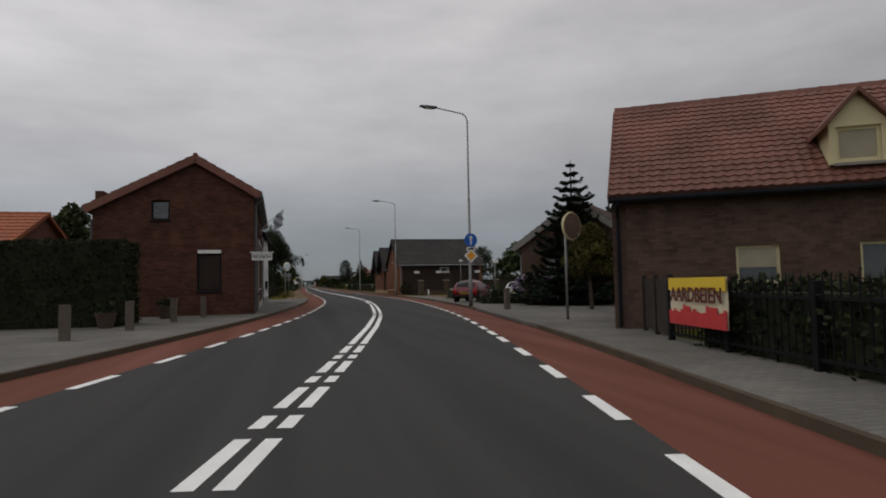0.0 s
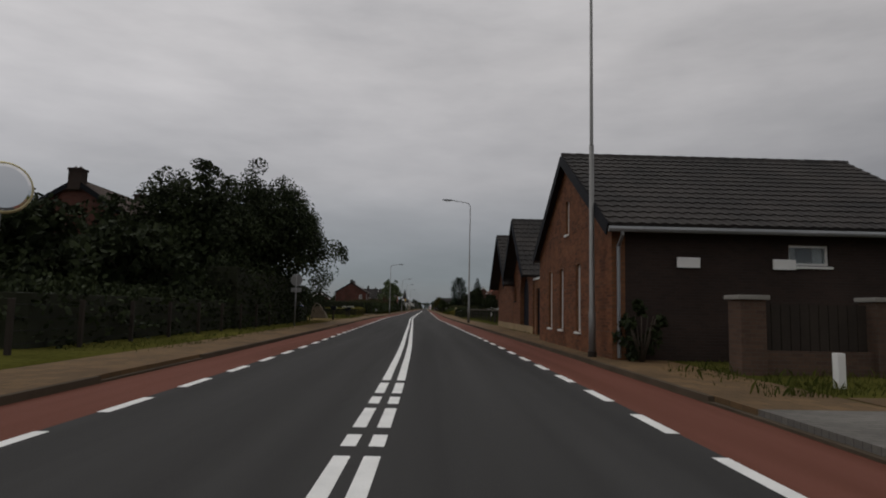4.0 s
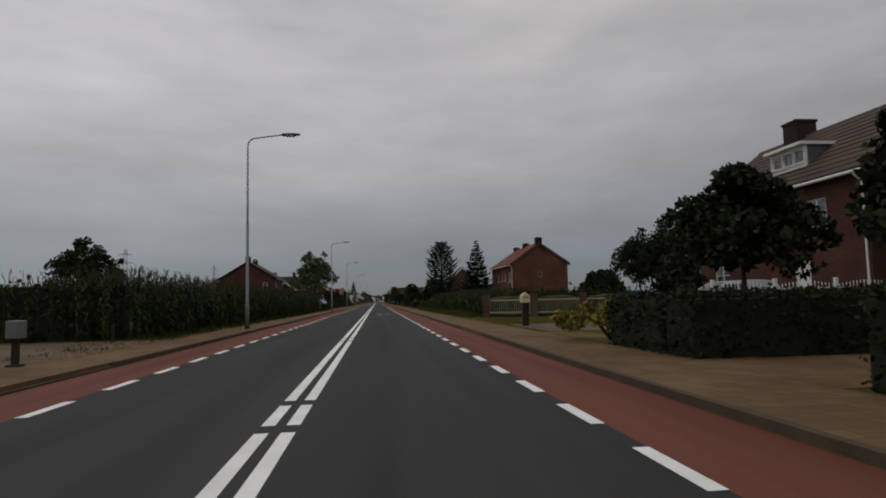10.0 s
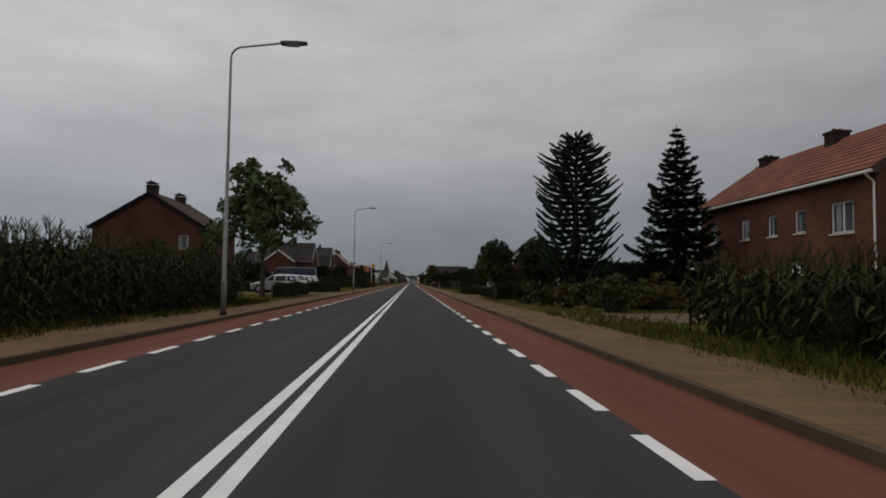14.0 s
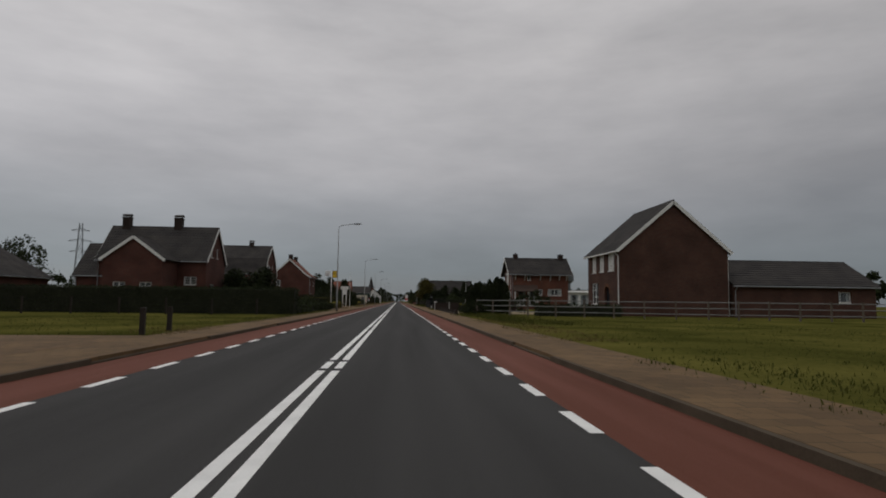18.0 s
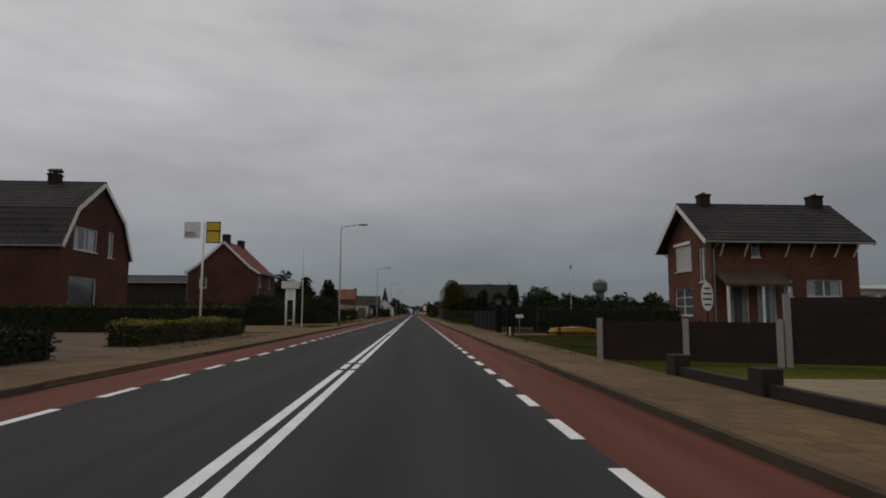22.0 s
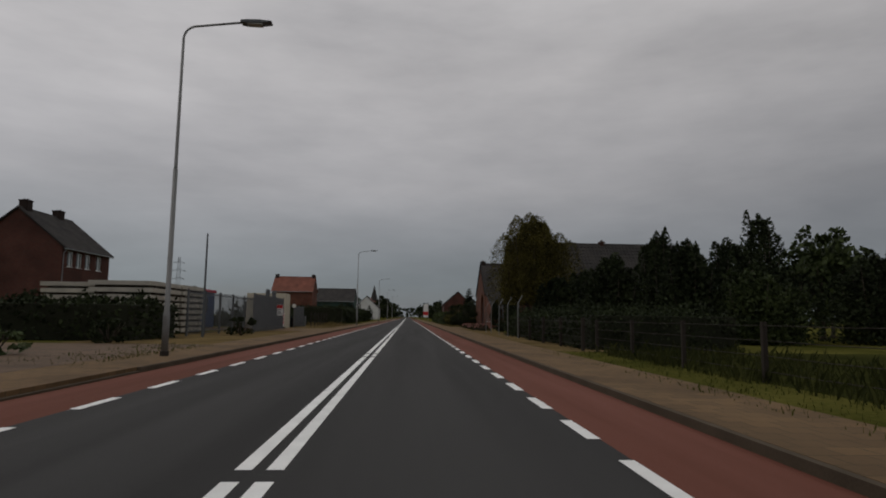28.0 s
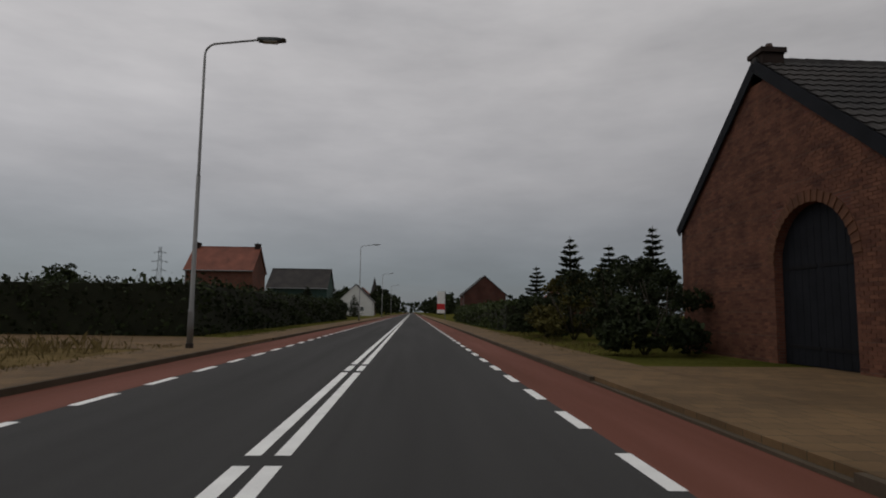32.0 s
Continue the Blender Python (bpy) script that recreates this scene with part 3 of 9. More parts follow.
    bm = bmesh.new()
    bevel_box(bm, -0.045, 0.045, -0.095, -0.072, 0.55, 0.95, 0.006)
    part("service_door", bm, GALVANISED, lamp)
    return lamp


for x, y, turn, h in ((3.74, 34.95, 186, 8.4), (5.2, 67.2, 181, 8.75), (4.73, 100.4, 180, 9.2)):
    street_lamp((x, y, 0.1), turn, h)
for x, y, h in ((-4.45, 155.2, 8.0), (-4.22, 200.6, 7.75), (-4.55, 243.9, 8.1), (-4.66, 299.1, 8.1), (-4.66, 347.3, 7.95), (-4.76, 398.2, 8.25), (-4.74, 453.6, 8.3), (-4.7, 505, 8.2), (-4.7, 556, 8.2), (-4.7, 607, 8.2)):
    street_lamp((x, y, 0.1), 2, h)


# ---- houses ----
def wall_pieces(bm, length, top, openings, depth, apex=None):
    """An upright wall along local x from 0 to length, depth inwards (+y), its top level or following the outline apex [(x, z), ...].
    openings: (x0, x1, z0, z1)."""
    def height(x):
        if not apex:
            return top
        for (a, za), (b, zb) in zip(apex, apex[1:]):
            if a - 1e-6 <= x <= b + 1e-6:
                return za + (zb - za) * (x - a) / (b - a)
        return top
    cuts = sorted({0.0, length, *([q[0] for q in apex] if apex else []), *[o[0] for o in openings], *[o[1] for o in openings]})
    for a, b in zip(cuts, cuts[1:]):
        if b - a < 1e-4:
            continue
        mid = (a + b) / 2
        holes = sorted((o[2], o[3]) for o in openings if o[0] < mid < o[1])
        z = 0.0
        for h0, h1 in holes:
            if h0 > z + 1e-3:
                box(bm, a, b, 0, depth, z, h0)
            z = h1
        ta, tb = height(a), height(b)
        if max(ta, tb) > z + 1e-3:
            hexa(bm, [(a, 0, z), (b, 0, z), (b, depth, z), (a, depth, z), (a, 0, max(ta, z)), (b, 0, max(tb, z)), (b, depth, max(tb, z)), (a, depth, max(ta, z))])


BLIND_CREAM = mat("cream_blind_cloth", (0.36, 0.32, 0.24), 0.8, 0.12, 3, 40, 0.05)


def window_unit(parent, m, w, h, frame=WHITE_PAINT, style="plain"):
    """A window in a wall opening; m takes (x along the wall, y inwards, z up) to the house's frame."""
    fw = 0.055

    def place(bm):
        bmesh.ops.transform(bm, matrix=m, verts=bm.verts[:])
        return bm
    bm = bmesh.new()
    ring = [[bm.verts.new(q) for q in ((a, y, a), (w - a, y, a), (w - a, y, h - a), (a, y, h - a))] for y in (0.07, 0.13) for a in (0.0, fw)]
    for k in range(4):
        n = (k + 1) % 4
        for a, b in ((0, 1), (3, 2), (2, 0), (1, 3)):
            bm.faces.new((ring[a][k], ring[a][n], ring[b][n], ring[b][k]))
    bmesh.ops.recalc_face_normals(bm, faces=bm.faces[:])
    win = part("window", place(bm), frame, parent)
    bars = []
    if style in ("cross", "double"):
        bars.append((w / 2 - 0.03, w / 2 + 0.03, 0.075, 0.125, fw, h - fw))
    if style == "cross":
        bars += [(a, b, 0.08, 0.12, h * k / 3 - 0.018, h * k / 3 + 0.018) for k in (1, 2) for a, b in ((fw, w / 2 - 0.03), (w / 2 + 0.03, w - fw))]
    for q in bars:
        bm = bmesh.new()
        box(bm, *q)
        part("glazing_bar", place(bm), frame, win)
    bm = bmesh.new()
    if style == "roller":
        n = max(4, int(h / 0.055))
        for i in range(n):
            z0 = h * i / n
            hexa(bm, [(0.01, 0.055, z0), (w - 0.01, 0.055, z0), (w - 0.01, 0.07, z0), (0.01, 0.07, z0), (0.01, 0.05, z0 + h / n * 0.8), (w - 0.01, 0.05, z0 + h / n * 0.8), (w - 0.01, 0.07, z0 + h / n * 0.8), (0.01, 0.07, z0 + h / n * 0.8)])
        part("roller_shutter", place(bm), SHUTTER_WHITE, win, "lowered white roller shutter", kind="stuff")
        bm = bmesh.new()
        bevel_box(bm, -0.03, w + 0.03, -0.10, 0.05, h - 0.02, h + 0.16, 0.015)
        part("shutter_box", place(bm), WHITE_PAINT, win)
    elif style in ("shade", "half_shade"):
        low = fw if style == "shade" else h * 0.42
        bevel_box(bm, fw, w - fw, 0.088, 0.104, low, h - fw, 0.003)
        part("lowered_blind", place(bm), BLIND_CREAM, win, "lowered pale cream blind")
        if style == "half_shade":
            bm = bmesh.new()
            box(bm, fw, w - fw, 0.108, 0.114, fw, h - fw)
            pane = part("pane", place(bm), GLASS, win)
            pane.visible_shadow = False
            # dark sheet in place of the unlit room
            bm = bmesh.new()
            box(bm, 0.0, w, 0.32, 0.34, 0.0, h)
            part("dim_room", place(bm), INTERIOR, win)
    elif style == "blind":
        box(bm, fw, w - fw, 0.09, 0.11, fw, h - fw - 0.14)
        part("lowered_blind", place(bm), WOOD_FENCE, win, "lowered dark brown blind")
        bm = bmesh.new()
        bevel_box(bm, 0.02, w - 0.02, 0.0, 0.11, h - 0.13, h, 0.01)
        part("blind_box", place(bm), WHITE_PAINT, win)
    else:
        box(bm, fw, w - fw, 0.095, 0.105, fw, h - fw)
        pane = part("pane", place(bm), GLASS, win)
        pane.visible_shadow = False
        # no room is built: a dark sheet gives its lack of light
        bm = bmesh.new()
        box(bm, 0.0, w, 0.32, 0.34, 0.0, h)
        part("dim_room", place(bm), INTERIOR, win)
        if style in ("double", "top", "plain") and frame is not DARK_PAINT:
            k = 9
            for side in (0, 1):
                bm = bmesh.new()
                x0 = fw if side == 0 else w * 0.72
                for i in range(k):
                    a, b = x0 + (w * 0.28 - fw) * i / k, x0 + (w * 0.28 - fw) * (i + 1) / k
                    d = 0.19 if i % 2 else 0.22
                    e = 0.22 if i % 2 else 0.19
                    bm.faces.new([bm.verts.new(q) for q in ((a, d, fw), (b, e, fw), (b, e, h - fw), (a, d, h - fw))])
                bmesh.ops.remove_doubles(bm, verts=bm.verts[:], dist=0.0005)
                part("curtain", place(bm), CURTAIN, win)
    bm = bmesh.new()
    hexa(bm, [(-0.04, -0.06, -0.07), (w + 0.04, -0.06, -0.07), (w + 0.04, 0.07, -0.07), (-0.04, 0.07, -0.07), (-0.04, -0.06, -0.025), (w + 0.04, -0.06, -0.025), (w + 0.04, 0.07, -0.003), (-0.04, 0.07, -0.003)])
    part("sill", place(bm), frame if frame in (WHITE_PAINT, DARK_PAINT) else PLINTH, win)


def door_unit(parent, m, w, h, material, style="plain"):
    def place(bm):
        bmesh.ops.transform(bm, matrix=m, verts=bm.verts[:])
        return bm
    bm = bmesh.new()
    for a, b, c, d in ((0, 0.06, 0, h), (w - 0.06, w, 0, h), (0.06, w - 0.06, h - 0.06, h)):
        box(bm, a, b, 0.06, 0.15, c, d)
    if style == "gate":
        n = max(4, int(w / 0.2))
        box(bm, 0.06, w - 0.06, 0.13, 0.16, 0.0, h - 0.05)
    else:
        box(bm, 0.06, w - 0.06, 0.10, 0.14, 0.01, h - 0.06)
        for z0, z1 in ((0.15, 0.9), (1.0, h - 0.2)):
            box(bm, 0.2, w - 0.2, 0.085, 0.10, z0, z1)
    bmesh.ops.remove_doubles(bm, verts=bm.verts[:], dist=0.0005)
    door = part("door", place(bm), material, parent)
    if style == "gate":
        for i in range(n):
            bm = bmesh.new()
            box(bm, 0.06 + (w - 0.12) * i / n + 0.006, 0.06 + (w - 0.12) * (i + 1) / n - 0.006, 0.09, 0.13, 0.02, h - 0.06)
            part("plank", place(bm), material, door)
    bm = bmesh.new()
    hx = 0.14 if style != "gate" else w / 2 + 0.1
    tube(bm, [(hx, 0.09, 1.05), (hx, 0.03, 1.05), (hx + 0.12, 0.03, 1.05)], 0.012, 6)
    part("door_handle", place(bm), GREY_ZINC, door)


ARCH_BRICK = mat("arch_brick", (0.125, 0.055, 0.030), 0.9, 0.25, 2.0, 30, 0.3, per_object=0.3)


def arch_unit(parent, m, w, h, wall, rise, material):
    """A gate under a round arch: brick spandrels fill the corners, a ring of bricks stands a little proud."""
    def place(bm):
        bmesh.ops.transform(bm, matrix=m, verts=bm.verts[:])
        return bm
    n = 14
    pts = [(w / 2 - w / 2 * math.cos(math.pi * i / n), h - rise + rise * math.sin(math.pi * i / n)) for i in range(n + 1)]
    bm = bmesh.new()
    for (xa, za), (xb, zb) in zip(pts, pts[1:]):
        hexa(bm, [(xa, 0.0, za), (xb, 0.0, zb), (xb, 0.27, zb), (xa, 0.27, za), (xa, 0.0, h + 0.002), (xb, 0.0, h + 0.002), (xb, 0.27, h + 0.002), (xa, 0.27, h + 0.002)])
    bmesh.ops.remove_doubles(bm, verts=bm.verts[:], dist=0.0005)
    part("spandrel", place(bm), wall, parent)
    ring = part("arch_ring", place(_ring(w, h, rise, n)), ARCH_BRICK, parent)
    k = 22
    for i in range(k):
        a = math.pi * (i + 0.5) / k
        bm = bmesh.new()
        box(bm, -0.035, 0.035, -0.03, 0.1, 0.0, 0.23)
        px, pz = w / 2 - w / 2 * math.cos(a), h - rise + rise * math.sin(a)
        bmesh.ops.transform(bm, matrix=m @ Matrix.Translation((px, 0, pz)) @ pose(0, 0, 0, 0, math.degrees(a) - 90, 0), verts=bm.verts[:])
        part("brick", bm, ARCH_BRICK, ring)
    bm = bmesh.new()
    c = max(4, int(w / 0.22))
    box(bm, 0, w, 0.22, 0.25, 0.02, h - 0.02)
    door = part("door", place(bm), material, parent)
    for i in range(c):
        bm = bmesh.new()
        box(bm, w * i / c + 0.006, w * (i + 1) / c - 0.006, 0.18, 0.22, 0.02, h - 0.02)
        part("plank", place(bm), material, door)
    for z in (0.35, (h - rise) * 0.95):
        for x0 in (0.05, w / 2 + 0.05):
            bm = bmesh.new()
            box(bm, x0, x0 + w / 2 - 0.1, 0.165, 0.18, z, z + 0.07)
            part("hinge_strap", place(bm), BLACK_IRON, door)


def _ring(w, h, rise, n):
    bm = bmesh.new()
    for i in range(n):
        q = []
        for a in (math.pi * i / n, math.pi * (i + 1) / n):
            for r in (0.0, 0.22):
                q.append((w / 2 - (w / 2 + r) * math.cos(a), h - rise + (rise + r) * math.sin(a)))
        (xa, za), (xc, zc), (xb, zb), (xd, zd) = q
        hexa(bm, [(xa, -0.012, za), (xb, -0.012, zb), (xb, 0.02, zb), (xa, 0.02, za), (xc, -0.012, zc), (xd, -0.012, zd), (xd, 0.02, zd), (xc, 0.02, zc)])
    bmesh.ops.remove_doubles(bm, verts=bm.verts[:], dist=0.0005)
    return bm


def round_unit(parent, m, w, wall):
    """A small round opening: a ring of brick round a dark pane."""
    bm = bmesh.new()
    n, c = 20, w / 2
    for i in range(n):
        q = []
        for a in (2 * math.pi * i / n, 2 * math.pi * (i + 1) / n):
            for r in (c * 0.9, c * 1.3):
                q.append((c + r * math.cos(a), c + r * math.sin(a)))
        (xa, za), (xc, zc), (xb, zb), (xd, zd) = q
        hexa(bm, [(xa, -0.015, za), (xb, -0.015, zb), (xb, 0.2, zb), (xa, 0.2, za), (xc, -0.015, zc), (xd, -0.015, zd), (xd, 0.2, zd), (xc, 0.2, zc)])
    bmesh.ops.remove_doubles(bm, verts=bm.verts[:], dist=0.0005)
    bmesh.ops.transform(bm, matrix=m, verts=bm.verts[:])
    ring = part("round_window_ring", bm, ARCH_BRICK, parent)
    bm = bmesh.new()
    box(bm, 0, w, 0.15, 0.2, 0, w)
    bmesh.ops.transform(bm, matrix=m, verts=bm.verts[:])
    part("shutter", bm, DARK_PAINT, ring)


def tile_field(bm, length, run, pitch_x=0.24, pitch_r=0.34, amp=0.028, lift=0.022, first=0):
    """Rows of curved pantiles over a sloping rectangle: x along the eaves, y up the slope, z off the slope. Joined mesh."""
    nx, nr = max(2, int(length / pitch_x)), max(2, int(run / pitch_r))
    wx, wr = length / nx, run / nr
    sub = 4
    prof = [amp * (0.5 + 0.5 * math.cos(2 * math.pi * k / sub + 0.6)) for k in range(sub)]
    for r in range(first, nr):
        y0, y1 = r * wr, (r + 1) * wr + 0.03
        row = []
        for c in range(nx * sub + 1):
            x = c * wx / sub
            h = prof[c % sub]
            row.append((bm.verts.new((x, y0, h + lift + 0.012)), bm.verts.new((x, y1, h + 0.004)), bm.verts.new((x, y0, h - 0.005))))
        for (a, b, e), (c2, d, g) in zip(row, row[1:]):
            bm.faces.new((a, c2, d, b))
            bm.faces.new((e, g, c2, a))


def single_tiles(parent, m, length, run, pitch_x, rows, roof, pitch_r=0.34, amp=0.028, lift=0.022):
    """The lower courses of a slope, tile by tile, on one shared mesh."""
    nx, nr = max(2, int(length / pitch_x)), max(2, int(run / pitch_r))
    wx, wr, sub = length / nx, run / nr, 6
    v, f = [], []
    for k in range(sub + 1):
        h = amp * (0.5 + 0.5 * math.cos(2 * math.pi * k / sub + 0.6))
        x = wx * k / sub
        v += [(x, 0.0, h + lift + 0.012), (x, wr + 0.03, h + 0.004), (x, 0.0, h - 0.005)]
    for k in range(sub):
        a = 3 * k
        f += [(a, a + 3, a + 4, a + 1), (a + 2, a + 5, a + 3, a)]
    data = bpy.data.meshes.new("roof_tile")
    data.from_pydata(v, [], f)
    data.materials.append(roof)
    rng = random.Random(5)
    for r in range(rows):
        for c in range(nx):
            t = new("roof_tile", data)
            t.parent = parent
            t.matrix_basis = m @ pose(c * wx, r * wr, rng.uniform(0, 0.006), rng.uniform(-0.6, 0.6), 0, rng.uniform(-0.5, 0.5))


def brick_skin(parent, m, length, top, apex, holes, material, start=0.0, bw=0.21, bh=0.062, joint=0.012):
    """The outer leaf of a wall brick by brick, in half-bond courses round the openings; a few millimetres proud of the bed joints."""
    rng = random.Random(int(length * 1000))
    outline = apex or [(0.0, top), (length, top)]
    v, f, whole = [], [], []
    peak = max(z for _, z in outline)
    n = int((peak - start) / (bh + joint))
    for c in range(n):
        z0 = start + c * (bh + joint)
        z1 = z0 + bh
        lo, hi = None, None
        for (xa, za), (xb, zb) in zip(outline, outline[1:]):
            for i in range(9):
                x = xa + (xb - xa) * i / 8
                if za + (zb - za) * i / 8 >= z1:
                    lo = x if lo is None else min(lo, x)
                    hi = x if hi is None else max(hi, x)
        if lo is None or hi - lo < 0.1:
            continue
        cuts = [(lo, hi)]
        for h0, h1, s0, s1 in holes:
            if s0 - 0.02 < (z0 + z1) / 2 < s1 + 0.02:
                cuts = [q for a, b in cuts for q in ((a, min(b, h0)), (max(a, h1), b)) if q[1] - q[0] > 0.03]
        x = -(bw + joint) * (0.5 if c % 2 else 0.0)
        while x < length:
            for a, b in cuts:
                xa, xb = max(a, x), min(b, x + bw)
                if xb - xa < 0.035:
                    continue
                out = 0.005 + rng.random() * 0.005
                if xb - xa > bw - 0.001 and 0.4 < z0 < 2.6 and len(whole) < 210 and rng.random() < 0.5:
                    whole.append((x, -out, z0))
                    continue
                i = len(v)
                v += [(xa, -out, z0), (xb, -out, z0), (xb, -out, z1), (xa, -out, z1), (xa, 0.003, z0), (xb, 0.003, z0), (xb, 0.003, z1), (xa, 0.003, z1)]
                f += [(i, i + 1, i + 2, i + 3), (i, i + 4, i + 5, i + 1), (i + 1, i + 5, i + 6, i + 2), (i + 2, i + 6, i + 7, i + 3), (i + 3, i + 7, i + 4, i)]
            x += bw + joint
    rest = from_arrays("brickwork", v, f, material, parent, kind="stuff")
    rest.matrix_basis = m
    data = bpy.data.meshes.new("brick")
    data.from_pydata([(0, 0, 0), (bw, 0, 0), (bw, 0, bh), (0, 0, bh), (0, 0.012, 0), (bw, 0.012, 0), (bw, 0.012, bh), (0, 0.012, bh)], [], [(0, 1, 2, 3), (0, 4, 5, 1), (1, 5, 6, 2), (2, 6, 7, 3), (3, 7, 4, 0)])
    data.materials.append(bpy.data.materials[material.name + "_apart"] if material.name + "_apart" in bpy.data.materials else mat(material.name + "_apart", BRICK_TONES[material.name][0], 0.9, 0.2, 2.0, 45, 0.35, second=BRICK_TONES[material.name][1], per_object=0.28))
    for x, y, z in whole:
        b = new("brick", data)
        b.parent = parent
        b.matrix_basis = m @ pose(x, y, z)


BRICK_TONES = {"single_orange_bricks": ((0.095, 0.034, 0.015), (0.178, 0.072, 0.032)), "single_red_bricks": ((0.078, 0.030, 0.019), (0.150, 0.065, 0.038)), "single_brown_bricks": ((0.058, 0.023, 0.016), (0.104, 0.043, 0.028)), "single_grey_brown_bricks": ((0.070, 0.044, 0.032), (0.115, 0.072, 0.052))}


def house(name, label, centre_xy, turn, width, length, eave, apex, wall, roof, openings=(), chimneys=(), verge=None, over=0.35, gable_over=0.18, tiles=True, plinth=None, plinth_h=0.3, gutter=True, fascia=None, group="houses along the road", ridge_shift=0.0, category="house", profile=None, turn_tiles=0.24, skins=None, side_wall=None, single_rows=0, tile_row=0.34):
    """A gabled house. Local x across the gable, local y along the ridge. Faces: f (-y gable), b (+y gable), l (-x side), r (+x side).
    openings: (face, distance along the face from its left end seen from outside, sill height, width, height, kind, style, material)."""
    ob = thing(name, label, category, (centre_xy[0], centre_xy[1], 0.09), turn, group)
    W, L, t = width, length, 0.28
    rx = W / 2 + ridge_shift
    prof = profile or [(0.0, eave), (rx, apex), (W, eave)]
    faces = {
        "f": (pose(-W / 2, -L / 2, 0), W, prof),
        "b": (pose(W / 2, L / 2, 0, 0, 0, 180), W, [(W - x, z) for x, z in prof[::-1]]),
        "l": (pose(-W / 2, L / 2 - t, 0, 0, 0, -90), L - 2 * t, None),
        "r": (pose(W / 2, -L / 2 + t, 0, 0, 0, 90), L - 2 * t, None),
    }
    for k, (m, ln, ap) in faces.items():
        holes = [(o[1], o[1] + o[3], o[2], o[2] + o[4]) for o in openings if o[0] == k]
        bm = bmesh.new()
        wall_pieces(bm, ln, eave, holes, t, ap)
        bmesh.ops.transform(bm, matrix=m, verts=bm.verts[:])
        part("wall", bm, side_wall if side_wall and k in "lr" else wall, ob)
        if skins and k in skins:
            brick_skin(ob, m, ln, eave, ap, holes, skins[k], plinth_h if plinth else 0.0)
        if plinth:
            bm = bmesh.new()
            doors = [(o[1], o[1] + o[3], -0.1, 9) for o in openings if o[0] == k and o[5] == "door"]
            wall_pieces(bm, ln, plinth_h, [(a, b, -1, 9) for a, b, _, _ in doors], 0.02)
            bmesh.ops.transform(bm, matrix=m @ pose(0, -0.021, 0), verts=bm.verts[:])
            part("plinth", bm, plinth, ob)
        for o in openings:
            if o[0] != k:
                continue
            om = m @ pose(o[1], 0, o[2])
            if o[5] == "arch":
                arch_unit(ob, om, o[3], o[4], wall, o[6], o[7] if len(o) > 7 else DARK_PAINT)
            elif o[5] == "round":
                round_unit(ob, om, o[3], wall)
            elif o[5] == "door":
                door_unit(ob, om, o[3], o[4], o[7] if len(o) > 7 else DARK_PAINT, o[6])
            else:
                window_unit(ob, om, o[3], o[4], o[7] if len(o) > 7 else WHITE_PAINT, o[6])
    # roof slopes, one part for each plane
    top_i = max(range(len(prof)), key=lambda q: prof[q][1])
    planes = [(-1, prof[q], prof[q + 1], q == 0) for q in range(top_i)] + [(1, prof[q], prof[q - 1], q == len(prof) - 1) for q in range(len(prof) - 1, top_i, -1)]
    for side, (xa, za), (xb, zb), lowest in planes:
        ang = math.atan2(zb - za, abs(xb - xa))
        ov = over if lowest else 0.05
        run = math.hypot(zb - za, xb - xa) + ov
        ln = L + 2 * gable_over
        bm = bmesh.new()
        box(bm, 0, ln, 0, run, 0.0, 0.10)
        ex, ez = xa - W / 2 + side * ov * math.cos(ang), za - ov * math.sin(ang)
        if side < 0:
            base = Matrix.Translation((ex, L / 2 + gable_over, ez)) @ pose(0, 0, 0, 0, 0, -90) @ pose(0, 0, 0, math.degrees(ang))
        else:
            base = Matrix.Translation((ex, -L / 2 - gable_over, ez)) @ pose(0, 0, 0, 0, 0, 90) @ pose(0, 0, 0, math.degrees(ang))
        bmesh.ops.transform(bm, matrix=base, verts=bm.verts[:])
        slope_part = part("roof", bm, roof, ob)
        if tiles and abs(centre_xy[0]) + max(0, centre_xy[1] - 470) < 42:
            bm = bmesh.new()
            rows = single_rows if side > 0 else 0
            if abs(centre_xy[0]) > 15:
                turn_tiles, tile_row = 0.30, 0.40
            tile_field(bm, ln, run, turn_tiles, tile_row, first=rows)
            if rows:
                single_tiles(slope_part, base @ Matrix.Translation((0, 0, 0.10)), ln, run, turn_tiles, rows, roof, tile_row)
            bmesh.ops.transform(bm, matrix=base @ Matrix.Translation((0, 0, 0.10)), verts=bm.verts[:])
            part("tiles", bm, roof, slope_part, kind="stuff")
        if verge:
            for e in (0, 1):
                bm = bmesh.new()
                x0 = -0.03 if e == 0 else ln
                box(bm, x0, x0 + 0.03, -0.02, run, -0.14, 0.125)
                bmesh.ops.transform(bm, matrix=base, verts=bm.verts[:])
                part("verge_board", bm, verge, slope_part)
        if gutter and lowest:
            bm = bmesh.new()
            gx = ex + side * 0.06
            tube(bm, [(gx, -L / 2 - gable_over, ez - 0.01), (gx, L / 2 + gable_over, ez - 0.01)], 0.065, 8)
            part("gutter", bm, fascia or GREY_ZINC, slope_part)
            bm = bmesh.new()
            py = -L / 2 + 0.12
            wx = side * (W / 2 + 0.06)
            tube(bm, [(gx, py, ez - 0.02), (gx, py, ez - 0.12), (wx, py, ez - 0.35), (wx, py, 0.05)], 0.04, 8)
            part("downpipe", bm, fascia or GREY_ZINC, slope_part)
    bm = bmesh.new()
    n = int((L + 2 * gable_over) / 0.4)
    x = rx - W / 2
